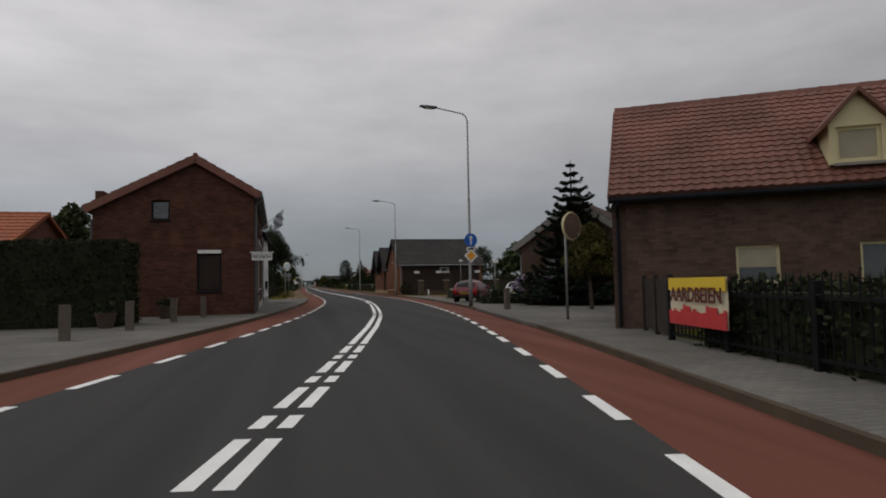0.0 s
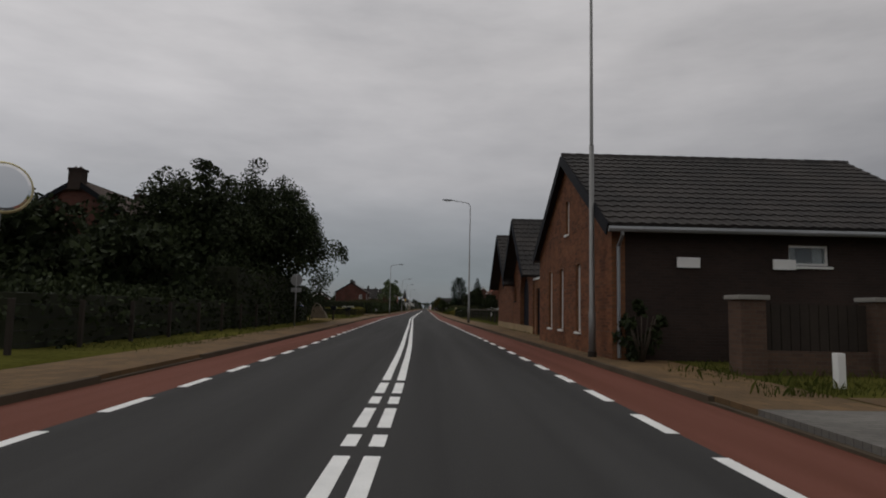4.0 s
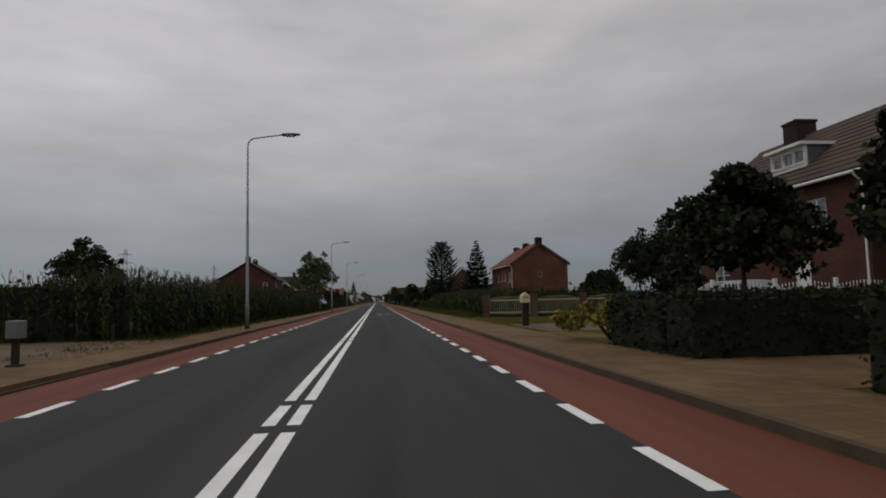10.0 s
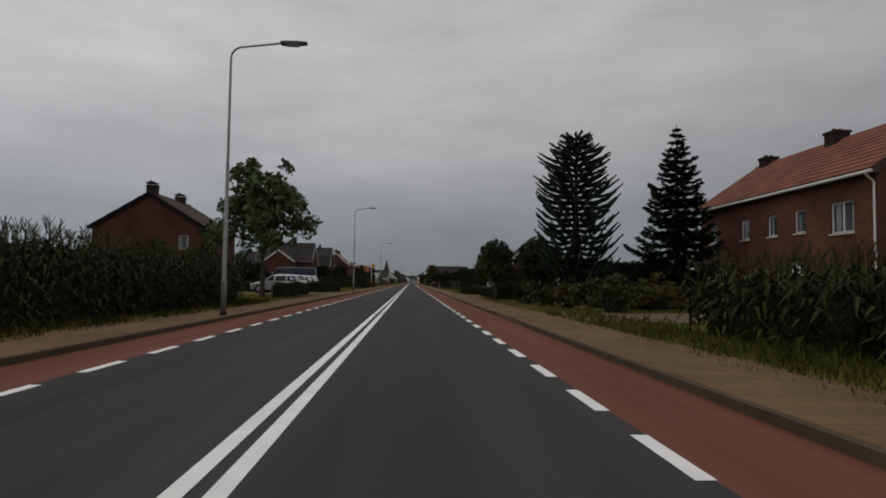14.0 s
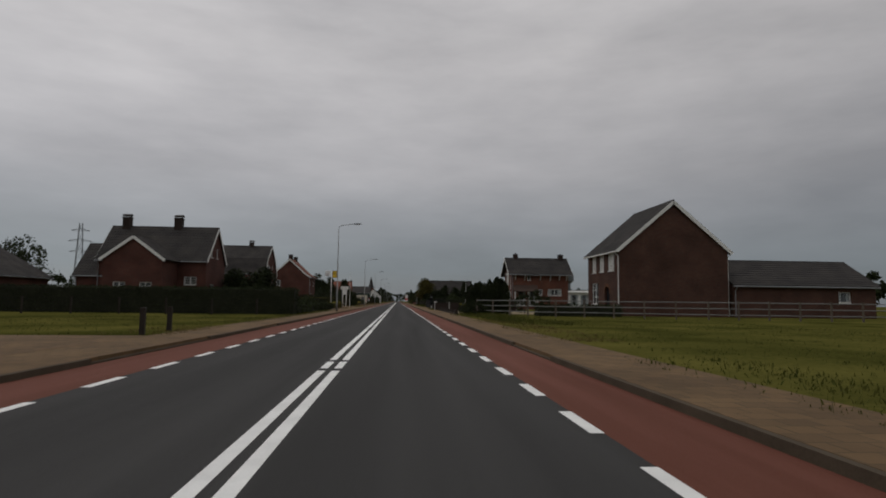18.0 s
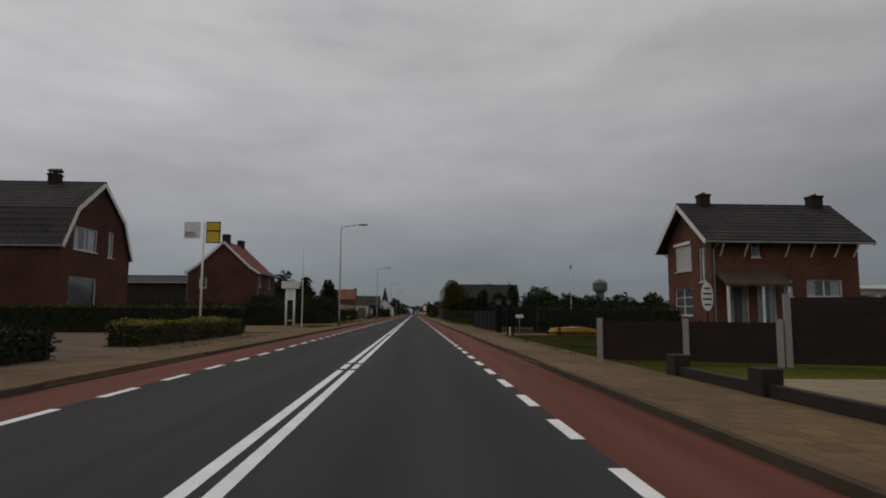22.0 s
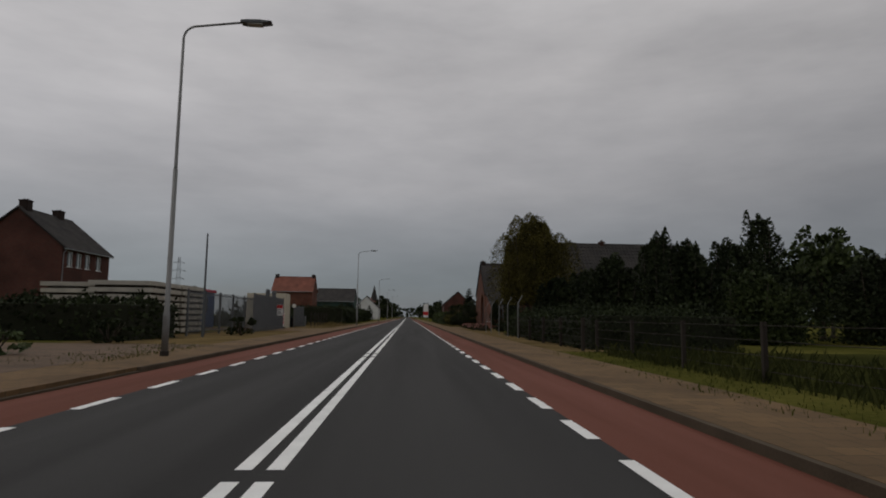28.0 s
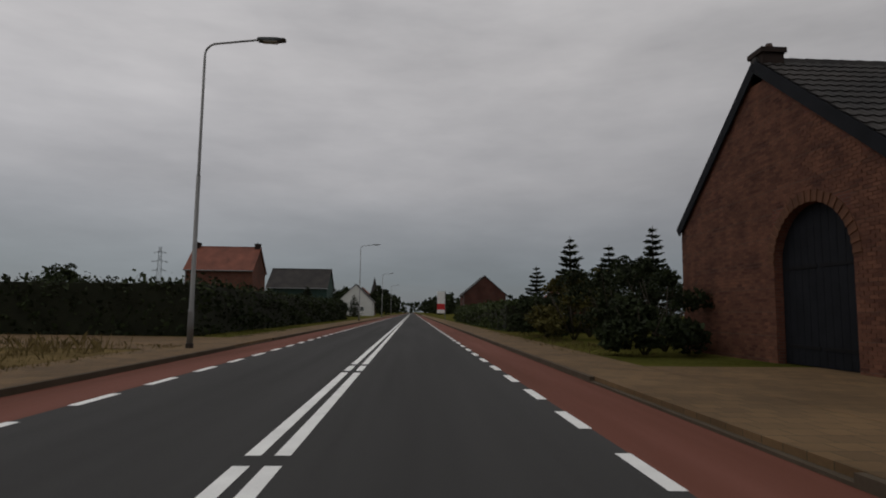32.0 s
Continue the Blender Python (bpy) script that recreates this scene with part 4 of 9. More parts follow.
    for i in range(n):
        y0 = -L / 2 - gable_over + (L + 2 * gable_over) * i / n
        y1 = y0 + (L + 2 * gable_over) / n + 0.03
        hexa(bm, [(x - 0.13, y0, apex + 0.05), (x + 0.13, y0, apex + 0.05), (x + 0.13, y1, apex + 0.05), (x - 0.13, y1, apex + 0.05), (x - 0.06, y0, apex + 0.20), (x + 0.06, y0, apex + 0.20), (x + 0.06, y1, apex + 0.185), (x - 0.06, y1, apex + 0.185)])
    part("ridge_tiles", bm, roof, ob, kind="stuff")
    for c in chimneys:
        cy, cw, ch = c[:3]
        off = c[3] if len(c) > 3 else 0.0
        style = c[4] if len(c) > 4 else "plain"
        x = rx - W / 2 + off
        bm = bmesh.new()
        z0 = apex - 0.5 - abs(off) * (apex - eave) / (W / 2)
        box(bm, x - cw / 2, x + cw / 2, cy - cw / 2, cy + cw / 2, z0, apex + ch - 0.12)
        box(bm, x - cw / 2 - 0.05, x + cw / 2 + 0.05, cy - cw / 2 - 0.05, cy + cw / 2 + 0.05, apex + ch - 0.12, apex + ch)
        stack = part("chimney", bm, BRICK_BLACKISH if wall in (BRICK_RED, BRICK_DARK) else wall, ob)
        bm = bmesh.new()
        if style == "cap":
            for sx in (-1, 1):
                for sy in (-1, 1):
                    box(bm, x + sx * cw * 0.36 - 0.04, x + sx * cw * 0.36 + 0.04, cy + sy * cw * 0.36 - 0.04, cy + sy * cw * 0.36 + 0.04, apex + ch, apex + ch + 0.16)
            prism(bm, [(x - cw * 0.62, apex + ch + 0.16), (x + cw * 0.62, apex + ch + 0.16), (x, apex + ch + 0.36)], "y", cy - cw * 0.6, cy + cw * 0.6)
            part("chimney_cap", bm, TILE_DARK, stack)
        else:
            for k in (-1, 1):
                bm = bmesh.new()
                tube(bm, [(x + k * cw * 0.2, cy, apex + ch - 0.01), (x + k * cw * 0.2, cy, apex + ch + 0.14)], [0.09, 0.075], 8)
                part("chimney_pot", bm, TILE_BROWN, stack)
    return ob


# ---- plants ----
def quad_mesh(name, corners):
    """A mesh of loose quads from an array (n, 4, 3)."""
    n = len(corners)
    data = bpy.data.meshes.new(name)
    data.vertices.add(n * 4)
    data.vertices.foreach_set("co", np.asarray(corners, np.float32).reshape(-1))
    data.loops.add(n * 4)
    data.loops.foreach_set("vertex_index", np.arange(n * 4, dtype=np.int32))
    data.polygons.add(n)
    data.polygons.foreach_set("loop_start", np.arange(0, n * 4, 4, dtype=np.int32))
    data.update(calc_edges=True)
    return data


def leaves(points, size, rng, spread=0.5, lengthen=1.5, outward=None):
    """Small bent quads at the points, turned at random or leaning outward."""
    p = np.asarray(points, float)
    n = len(p)
    a = rng.normal(size=(n, 3))
    if outward is not None:
        a += outward * 1.2
    a /= np.linalg.norm(a, axis=1, keepdims=True) + 1e-9
    b = np.cross(a, rng.normal(size=(n, 3)))
    b /= np.linalg.norm(b, axis=1, keepdims=True) + 1e-9
    s = size * (1 + spread * rng.uniform(-1, 1, (n, 1)))
    u, v = a * s * lengthen * 0.5, b * s * 0.5
    return np.stack([p - u, p + v * 0.9, p + u, p - v * 0.9], 1)


def crown_points(rng, n, centre, radii, clumps=34, clump_size=0.32, low=-0.75, ragged=0.25):
    """Points in many small clumps spread over an uneven ellipsoid."""
    d = rng.normal(size=(clumps, 3))
    d /= np.linalg.norm(d, axis=1, keepdims=True)
    d[:, 2] = np.where(d[:, 2] < low, -d[:, 2] * 0.4, d[:, 2])
    r = rng.uniform(0.45, 1.0, (clumps, 1)) ** 0.55 * (1 + ragged * rng.uniform(-1, 1, (clumps, 1)))
    c = d * r
    k = rng.integers(0, clumps, n)
    o = rng.normal(size=(n, 3))
    o /= np.linalg.norm(o, axis=1, keepdims=True)
    q = c[k] + o * clump_size * rng.uniform(0.15, 1.0, (n, 1)) ** 0.6 * np.array([1, 1, 0.8])
    w = np.linalg.norm(q, axis=1, keepdims=True)
    q *= np.where(w > 1.12, (1.12 + 0.25 * (w - 1.12)) / w, 1.0)
    q[:, :2] *= 1 - 0.30 * np.clip(q[:, 2:], -0.3, 1)
    return np.asarray(centre) + q * np.asarray(radii), np.asarray(centre) + c * np.asarray(radii)


def broadleaf(name, label, place, height, radius, material, seed, n=3200, leaf=0.17, trunk=0.16, bottom=0.28, clumps=40, clump_size=0.3, group="trees", category="tree", width=None):
    rng = np.random.default_rng(seed)
    tree = thing(name, label, category, (place[0], place[1], 0.08), rng.uniform(0, 360), group)
    cz, rz = height * (1 + bottom) / 2, height * (1 - bottom) / 2
    pts, cen = crown_points(rng, n, (0, 0, cz), (radius, width or radius, rz), int(clumps * 1.5), clump_size)
    inner = rng.normal(size=(n // 4, 3))
    inner /= np.linalg.norm(inner, axis=1, keepdims=True)
    inner = inner * rng.uniform(0.2, 0.78, (n // 4, 1)) * np.array([radius, width or radius, rz]) + np.array([0, 0, cz])
    bm = bmesh.new()
    lean = rng.uniform(-0.15, 0.15, 2)
    top = Vector((lean[0], lean[1], cz + rz * 0.3))
    tube(bm, [(0, 0, -0.1), (0, 0, 0.15), (lean[0] * 0.3, lean[1] * 0.3, height * bottom), tuple(top)], [trunk * 1.5, trunk, trunk * 0.75, trunk * 0.2], 9)
    for c in cen[:: max(1, len(cen) // 14)]:
        f = rng.uniform(0.25, 0.75)
        s = Vector((lean[0] * 0.4, lean[1] * 0.4, height * bottom)).lerp(top, f * 0.8)
        e = Vector(c)
        m = s.lerp(e, 0.5) + Vector((0, 0, 0.12 * radius))
        tube(bm, [tuple(s), tuple(m), tuple(e)], [trunk * 0.42, trunk * 0.25, trunk * 0.06], 6)
    part("trunk", bm, BARK, tree, "", True)
    quads = np.concatenate([leaves(pts, leaf * 1.22, rng), leaves(inner, min(leaf * 1.9, 0.3), rng)])
    mesh_object("crown", quad_mesh("crown", quads), material, tree)
    return tree


def conifer(name, label, place, height, radius, material, seed, n=4200, needle=0.16, shape=1.0, droop=0.25, bottom=0.05, trunk=0.13, group="trees", layers=22, category="tree", ragged=0.18):
    """A spire of branches in whorls; each branch is a flat spray of needled twigs, with air between the layers towards the top."""
    rng = np.random.default_rng(seed)
    tree = thing(name, label, category, (place[0], place[1], 0.08), rng.uniform(0, 360), group)
    bm = bmesh.new()
    tube(bm, [(0, 0, -0.1), (0, 0, height * 0.5), (0, 0, height * 0.99)], [trunk * 1.3, trunk * 0.7, 0.012], 8)
    layers = max(14, int(height / 0.34))
    branches = []
    for i in range(layers):
        f = (i + 0.3) / layers
        z = height * (bottom + (0.985 - bottom) * f)
        r = radius * (1 - f) ** shape * (1 + ragged * rng.uniform(-1, 1)) + 0.07
        k = 10 if f < 0.6 else 8 if f < 0.85 else 5
        a0 = rng.uniform(0, 6.28)
        for j in range(k):
            branches.append((z + rng.uniform(-0.06, 0.06), a0 + j * 2 * math.pi / k + rng.uniform(-0.22, 0.22), r * rng.uniform(0.68, 1.12), f, i % 2 == 0))
    total = sum(b[2] for b in branches)
    quads = []
    for z, a, rr, f, wood in branches:
        out = np.array([math.cos(a), math.sin(a), 0.0])
        side = np.array([-math.sin(a), math.cos(a), 0.0])
        m = max(4, int(n * rr / total))
        t = rng.uniform(0.08, 1.0, m) ** 0.75
        s = rng.uniform(-1, 1, m)
        width = 0.44 * rr * (1.05 - t) + 0.06
        zz = z - droop * rr * np.sin(t * 2.3) + 0.20 * rr * t ** 3 - 0.05 * np.abs(s) * rr + rng.normal(size=m) * 0.025
        c = out * (t * rr)[:, None] + side * (s * width)[:, None]
        c[:, 2] = zz
        d = out + side * (np.sign(s) * rng.uniform(0.2, 1.0, m))[:, None] + np.array([0, 0, 1.0]) * rng.normal(size=(m, 1)) * 0.3
        d /= np.linalg.norm(d, axis=1, keepdims=True)
        w = np.cross(d, rng.normal(size=(m, 3)) * 0.5 + np.array([0, 0, 1.0]))
        w /= np.linalg.norm(w, axis=1, keepdims=True) + 1e-9
        ln = needle * rng.uniform(0.7, 1.4, (m, 1))
        quads.append(np.stack([c - d * ln, c + w * ln * 0.34, c + d * ln, c - w * ln * 0.34], 1))
        if wood:
            tube(bm, [(0, 0, z), tuple(out * rr * 0.6 + np.array([0, 0, z - droop * rr * 0.9])), tuple(out * rr + np.array([0, 0, z - droop * rr * 0.75 + 0.2 * rr]))], [0.03 * (1 - f) + 0.012, 0.012, 0.005], 4)
    part("trunk", bm, BARK, tree, "", True)
    mesh_object("crown", quad_mesh("crown", np.concatenate(quads)), material, tree)
    return tree


def dense_conifer(name, label, place, height, radius, material, seed, n=5200, leaf=0.13, power=0.65, group="trees", lobes=9, category="tree", lift=0.0):
    """A thick thuja or cypress: upright flame-like lobes of short sprays."""
    rng = np.random.default_rng(seed)
    tree = thing(name, label, category, (place[0], place[1], 0.08), rng.uniform(0, 360), group)
    bm = bmesh.new()
    tube(bm, [(0, 0, -0.1), (0, 0, height * 0.4), (0, 0, height * 0.9)], [0.16, 0.1, 0.02], 8)
    tops = []
    for k in range(lobes):
        a = k * 2.4
        rr = radius * 0.72 * math.sqrt((k + 0.2) / lobes)
        hh = height * (1 - 0.42 * (rr / radius) ** 1.6) * rng.uniform(0.84, 1.02)
        tops.append((math.cos(a) * rr, math.sin(a) * rr, hh, radius * rng.uniform(0.30, 0.46)))
        limb = bmesh.new() if lobes > 12 else bm
        tube(limb, [(0, 0, 0.2), (math.cos(a) * rr * 0.8, math.sin(a) * rr * 0.8, hh * 0.5), (math.cos(a) * rr, math.sin(a) * rr, hh * 0.92)], [0.06, 0.035, 0.008], 5)
        if limb is not bm:
            part("limb", limb, BARK, tree, "", True)
    part("trunk", bm, BARK, tree, "", True)
    pts, out = [], []
    for x, y, h, r in tops:
        m = n // lobes
        f = rng.uniform(lift / h, 1, m)
        prof = r * np.clip((1.0 - f) / 0.38, 0, 1) ** power * np.clip((f - lift / h) / 0.1 + 0.4, 0, 1) + 0.02
        a = rng.uniform(0, 2 * np.pi, m)
        q = prof * rng.uniform(0.35, 1.0, m) ** 0.5 * (1 + 0.24 * np.sin(a * 3 + f * 21 + x * 5) * np.sin(f * 37 + a * 2))
        d = np.stack([np.cos(a), np.sin(a), 0 * a], 1)
        pts.append(np.stack([x + d[:, 0] * q, y + d[:, 1] * q, f * h + rng.normal(size=m) * 0.05], 1))
        out.append(d + np.array([0, 0, 0.9]))
    k = n // 3
    f, a = rng.uniform(lift / height + 0.04, 0.86, k), rng.uniform(0, 2 * np.pi, k)
    q = radius * 0.66 * np.clip((1.0 - f) / 0.6, 0, 1) ** 0.7 * rng.uniform(0.2, 1.0, k) ** 0.5
    core = np.stack([np.cos(a) * q, np.sin(a) * q, f * height], 1)
    quads = np.concatenate([leaves(np.concatenate(pts), leaf, rng, lengthen=2.0, outward=np.concatenate(out)), leaves(core, min(leaf * 1.7, 0.24), rng)])
    mesh_object("crown", quad_mesh("crown", quads), material, tree)
    return tree


def araucaria(place, height, radius, seed):
    """A monkey puzzle tree: a bare mast with rope-like upcurved branches set with stiff scales."""
    rng = np.random.default_rng(seed)
    tree = thing("monkey_puzzle_tree", "monkey puzzle tree with rope-like dark branches in open whorls", "tree", (place[0], place[1], 0.08), 0, "trees")
    bm = bmesh.new()
    tube(bm, [(0, 0, -0.1), (0, 0, height * 0.5), (0, 0, height * 0.97)], [0.24, 0.16, 0.05], 10)
    sc = []
    bb = bmesh.new()
    whorls = 27
    for i in range(whorls):
        f = (i + 0.5) / whorls
        z = height * (0.14 + 0.84 * f)
        r = radius * (math.sin(math.pi * min(1, 0.30 + 0.54 * f)) ** 0.9) * rng.uniform(0.85, 1.05)
        if f > 0.9:
            r *= 0.75
        k = 12
        for j in range(k):
            a = j * 2 * math.pi / k + i * 0.37 + rng.uniform(-0.15, 0.15)
            rr = r * rng.uniform(0.75, 1.08)
            sag = 0.28 * (1 - f) * rr - 0.22 * f * rr
            ps = []
            for t in (0, 0.25, 0.5, 0.75, 1.0):
                ps.append(np.array([math.cos(a) * rr * t, math.sin(a) * rr * t, z - sag * math.sin(t * 2.6) + 0.30 * rr * t ** 4]))
            tube(bb, [tuple(p) for p in ps], [0.05, 0.065, 0.075, 0.075, 0.035], 6)
            for t in np.arange(0.15, 1.0, 0.06):
                q = t * 4
                b0 = int(q)
                sc.append(ps[b0] * (1 - (q - b0)) + ps[min(4, b0 + 1)] * (q - b0) + rng.normal(size=3) * 0.03)
    part("trunk", bm, BARK, tree, "", True)
    part("bough_mass", bb, LEAF_BLUE, tree, "", True, kind="stuff")
    mesh_object("crown", quad_mesh("crown", leaves(np.array(sc), 0.12, rng, lengthen=1.3)), LEAF_BLUE, tree)
    return tree


# the shade among a hedge's inner twigs is put into this dark colour
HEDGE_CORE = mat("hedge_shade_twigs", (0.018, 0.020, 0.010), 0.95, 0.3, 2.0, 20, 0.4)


def hedge(label, x0, x1, y0, y1, h, material, seed, density=110, leaf=0.085, turn=0.0, rough=0.05, name="hedge", top=None, category="hedge", z0=0.08):
    """A clipped hedge: a solid core, coloured as twigs in shade, with a coat of small leaves. Its box is given in the
    world before the turn about its middle.
    """
    rng = np.random.default_rng(seed)
    if leaf == 0.085 and min(abs(x0), abs(x1)) < 10:
        leaf, density = 0.058, density * 1.7
    mx, my = (x0 + x1) / 2, (y0 + y1) / 2
    ob = thing(name, label, category, (mx, my, z0), turn, "hedges")
    a, b = (x1 - x0) / 2, (y1 - y0) / 2
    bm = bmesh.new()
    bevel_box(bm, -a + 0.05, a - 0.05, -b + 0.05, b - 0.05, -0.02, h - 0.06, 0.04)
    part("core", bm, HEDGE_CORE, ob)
    areas = [2 * b * h, 2 * b * h, 2 * a * h, 2 * a * h, 4 * a * b]
    pts, out = [], []
    for i, ar in enumerate(areas):
        m = int(min(9000, ar * density) * (0.3 if i == 3 or i == (0 if mx < 0 else 1) else 1.0)) + 4
        u, v = rng.uniform(-1, 1, m), rng.uniform(-1, 1, m)
        d = rng.normal(size=m) * rough + 0.05 * np.sin(u * a * 3 + v * 4) * (rough / 0.05)
        if i < 2:
            s = -1 if i == 0 else 1
            pts.append(np.stack([s * (a + d), u * b, (v + 1) / 2 * h], 1))
            out.append(np.tile([s, 0, 0.3], (m, 1)))
        elif i < 4:
            s = -1 if i == 2 else 1
            pts.append(np.stack([u * a, s * (b + d), (v + 1) / 2 * h], 1))
            out.append(np.tile([0, s, 0.3], (m, 1)))
        else:
            pts.append(np.stack([u * a, v * b, h + d], 1))
            out.append(np.tile([0, 0, 1.0], (m, 1)))
    q = leaves(np.concatenate(pts), leaf, rng, outward=np.concatenate(out))
    if top is not None:
        k = len(pts[-1])
        mesh_object("foliage", quad_mesh("foliage", q[:-k]), material, ob)
        mesh_object("top_growth", quad_mesh("top_growth", q[-k:]), top, ob, "sunlit yellow-green new growth")
    else:
        mesh_object("foliage", quad_mesh("foliage", q), material, ob)
    return ob


def shrub(label, place, radius, height, material, seed, n=900, leaf=0.1, flowers=None, n_flowers=60, name="shrub", category="shrub", clumps=16, flower_size=0.08):
    rng = np.random.default_rng(seed)
    ob = thing(name, label, category, (place[0], place[1], 0.08), rng.uniform(0, 360), "garden plants")
    bm = bmesh.new()
    for k in range(7):
        a = k * 0.9
        tube(bm, [(0, 0, -0.05), (math.cos(a) * radius * 0.35, math.sin(a) * radius * 0.35, height * 0.45), (math.cos(a) * radius * 0.6, math.sin(a) * radius * 0.6, height * 0.8)], [0.03, 0.018, 0.006], 5)
    part("stem", bm, BARK, ob, "", True)
    pts, _ = crown_points(rng, n, (0, 0, height * 0.5), (radius, radius, height * 0.5), clumps, 0.3, low=-0.95)
    pts[:, 2] = np.abs(pts[:, 2])
    mesh_object("foliage", quad_mesh("foliage", leaves(pts, leaf, rng)), material, ob)
    if flowers is not None:
        d = rng.normal(size=(n_flowers, 3))
        d /= np.linalg.norm(d, axis=1, keepdims=True)
        d[:, 2] = np.abs(d[:, 2])
        fp = np.array([0, 0, height * 0.5]) + d * np.array([radius, radius, height * 0.52])
        q = np.concatenate([leaves(fp + rng.normal(size=fp.shape) * 0.02, flower_size, rng, lengthen=1.0) for _ in range(3)])
        mesh_object("blossoms", quad_mesh("blossoms", q), flowers, ob)
    return ob


def maize(label, x0, x1, y0, y1, height, seed, row=0.75, step=0.2, rows=7, edge="x0", leaf=None, width=0.045, reach=1.0):
    """A maize field: rows of stalks with long arching leaves and tassels; only the outer rows are planted out."""
    rng = np.random.default_rng(seed)
    quads, tas = [], []
    for r in range(rows):
        x = x0 + 0.2 + r * row if edge == "x0" else x1 - 0.2 - r * row
        if x < x0 or x > x1:
            break
        for y in np.arange(y0, y1, step * (1.0 if r < 3 else 1.5)):
            px, py = x + rng.normal() * 0.06, y + rng.normal() * 0.05
            h = height * rng.uniform(0.86, 1.06)
            quads.append([(px - 0.014, py, 0), (px + 0.014, py, 0), (px + 0.008, py, h), (px - 0.008, py, h)])
            nl = 9 if r < 3 else 6
            for k in range(nl):
                z = h * (0.12 + 0.8 * k / nl)
                a = rng.uniform(0, 6.28)
                ln = rng.uniform(0.45, 0.8) * reach * (0.7 if k > nl - 3 else 1.0)
                w = width
                c, s = math.cos(a), math.sin(a)
                p0 = np.array([px, py, z])
                p1 = p0 + np.array([c * ln * 0.45, s * ln * 0.45, ln * rng.uniform(0.25, 0.45)])
                p2 = p0 + np.array([c * ln, s * ln, ln * rng.uniform(-0.3, 0.15)])
                n = np.array([-s * w, c * w, 0])
                quads.append([p0 - n * 0.5, p0 + n * 0.5, p1 + n, p1 - n])
                quads.append([p1 - n, p1 + n, p2 + n * 0.15, p2 - n * 0.15])
            for k in range(5 if r < 4 else 2):
                a = rng.uniform(0, 6.28)
                p = np.array([px, py, h])
                e = p + np.array([math.cos(a) * 0.1, math.sin(a) * 0.1, rng.uniform(0.14, 0.26)])
                tas.append([p - [0.008, 0, 0], p + [0.008, 0, 0], e + [0.006, 0, 0], e - [0.006, 0, 0]])
    ob = mesh_object("maize_field", quad_mesh("maize_field", np.array(quads, float)), leaf or CORN_LEAF, None, label, "field", kind="stuff")
    ob.location.z = 0.08
    t = mesh_object("tassels", quad_mesh("tassels", np.array(tas, float)), CORN_TASSEL, ob, kind="stuff")
    return ob


def grass_strip(label, x0, x1, y0, y1, n, height, material, seed, follow=False, edge_power=1.0, name="grass"):
    """Loose blades over a strip; with follow, x counts from the road's centre line."""
    rng = np.random.default_rng(seed)
    tufts = max(8, n // 16)
    tx, ty = rng.uniform(0, 1, tufts) ** edge_power * (x1 - x0) + x0, rng.uniform(y0, y1, tufts)
    k = rng.integers(0, tufts, n)
    spread = rng.uniform(0.08, 0.55, tufts)[k]
    x, y = np.clip(tx[k] + rng.normal(size=n) * spread, x0, x1), np.clip(ty[k] + rng.normal(size=n) * spread, y0, y1)
    if follow:
        x = x + np.array([cx(v) for v in y])
    h = height * rng.uniform(0.35, 1.15, n) * (0.6 + 0.8 * rng.uniform(0, 1, n) ** 2)
    a = rng.uniform(0, 2 * np.pi, n)
    w = 0.005 + 0.008 * rng.uniform(0, 1, n)
    lean = rng.normal(size=(n, 2)) * 0.22
    p = np.stack([x, y, np.full(n, 0.08)], 1)
    s = np.stack([np.cos(a) * w, np.sin(a) * w, 0 * a], 1)
    m = p + np.stack([lean[:, 0] * h * 0.4, lean[:, 1] * h * 0.4, h * 0.6], 1)
    e = p + np.stack([lean[:, 0] * h * 1.3, lean[:, 1] * h * 1.3, h], 1)
    q = np.stack([p - s, p + s, m + s * 0.7, e], 1)
    return mesh_object(name, quad_mesh(name, q), material, None, label, "grass", kind="stuff")


# ---- street furniture and vehicles ----
def round_mirror(place, turn, height=2.6, material=None):
    ob = thing("traffic_mirror", "round traffic mirror on a grey steel pole, its pale back showing", "traffic mirror", (place[0], place[1], 0.09), turn, "traffic mirrors")
    bm = bmesh.new()
    tube(bm, [(0, 0, -0.1), (0, 0, height + 0.1)], 0.038, 10)
    part("pole", bm, GALVANISED, ob, "", True)
    bm = bmesh.new()
    tube(bm, [(0, 0.10, height), (0, 0.14, height), (0, 0.20, height), (0, 0.24, height)], [0.10, 0.34, 0.38, 0.36], 28)
    part("mirror_shell", bm, mat("mirror_back_cream", (0.58, 0.52, 0.30), 0.5, 0.1, 3, 30, 0), ob, "cream plastic shell")
    bm = bmesh.new()
    tube(bm, [(0, 0.238, height), (0, 0.25, height)], [0.35, 0.30], 28)
    part("mirror_face", bm, mat("mirror_face", (0.8, 0.8, 0.8), 0.03, 0.0, 1, 1, 0, metal=1.0), ob)
    bm = bmesh.new()
    box(bm, -0.05, 0.05, -0.04, 0.12, height - 0.05, height + 0.05)
    part("bracket", bm, GALVANISED, ob)
    return ob


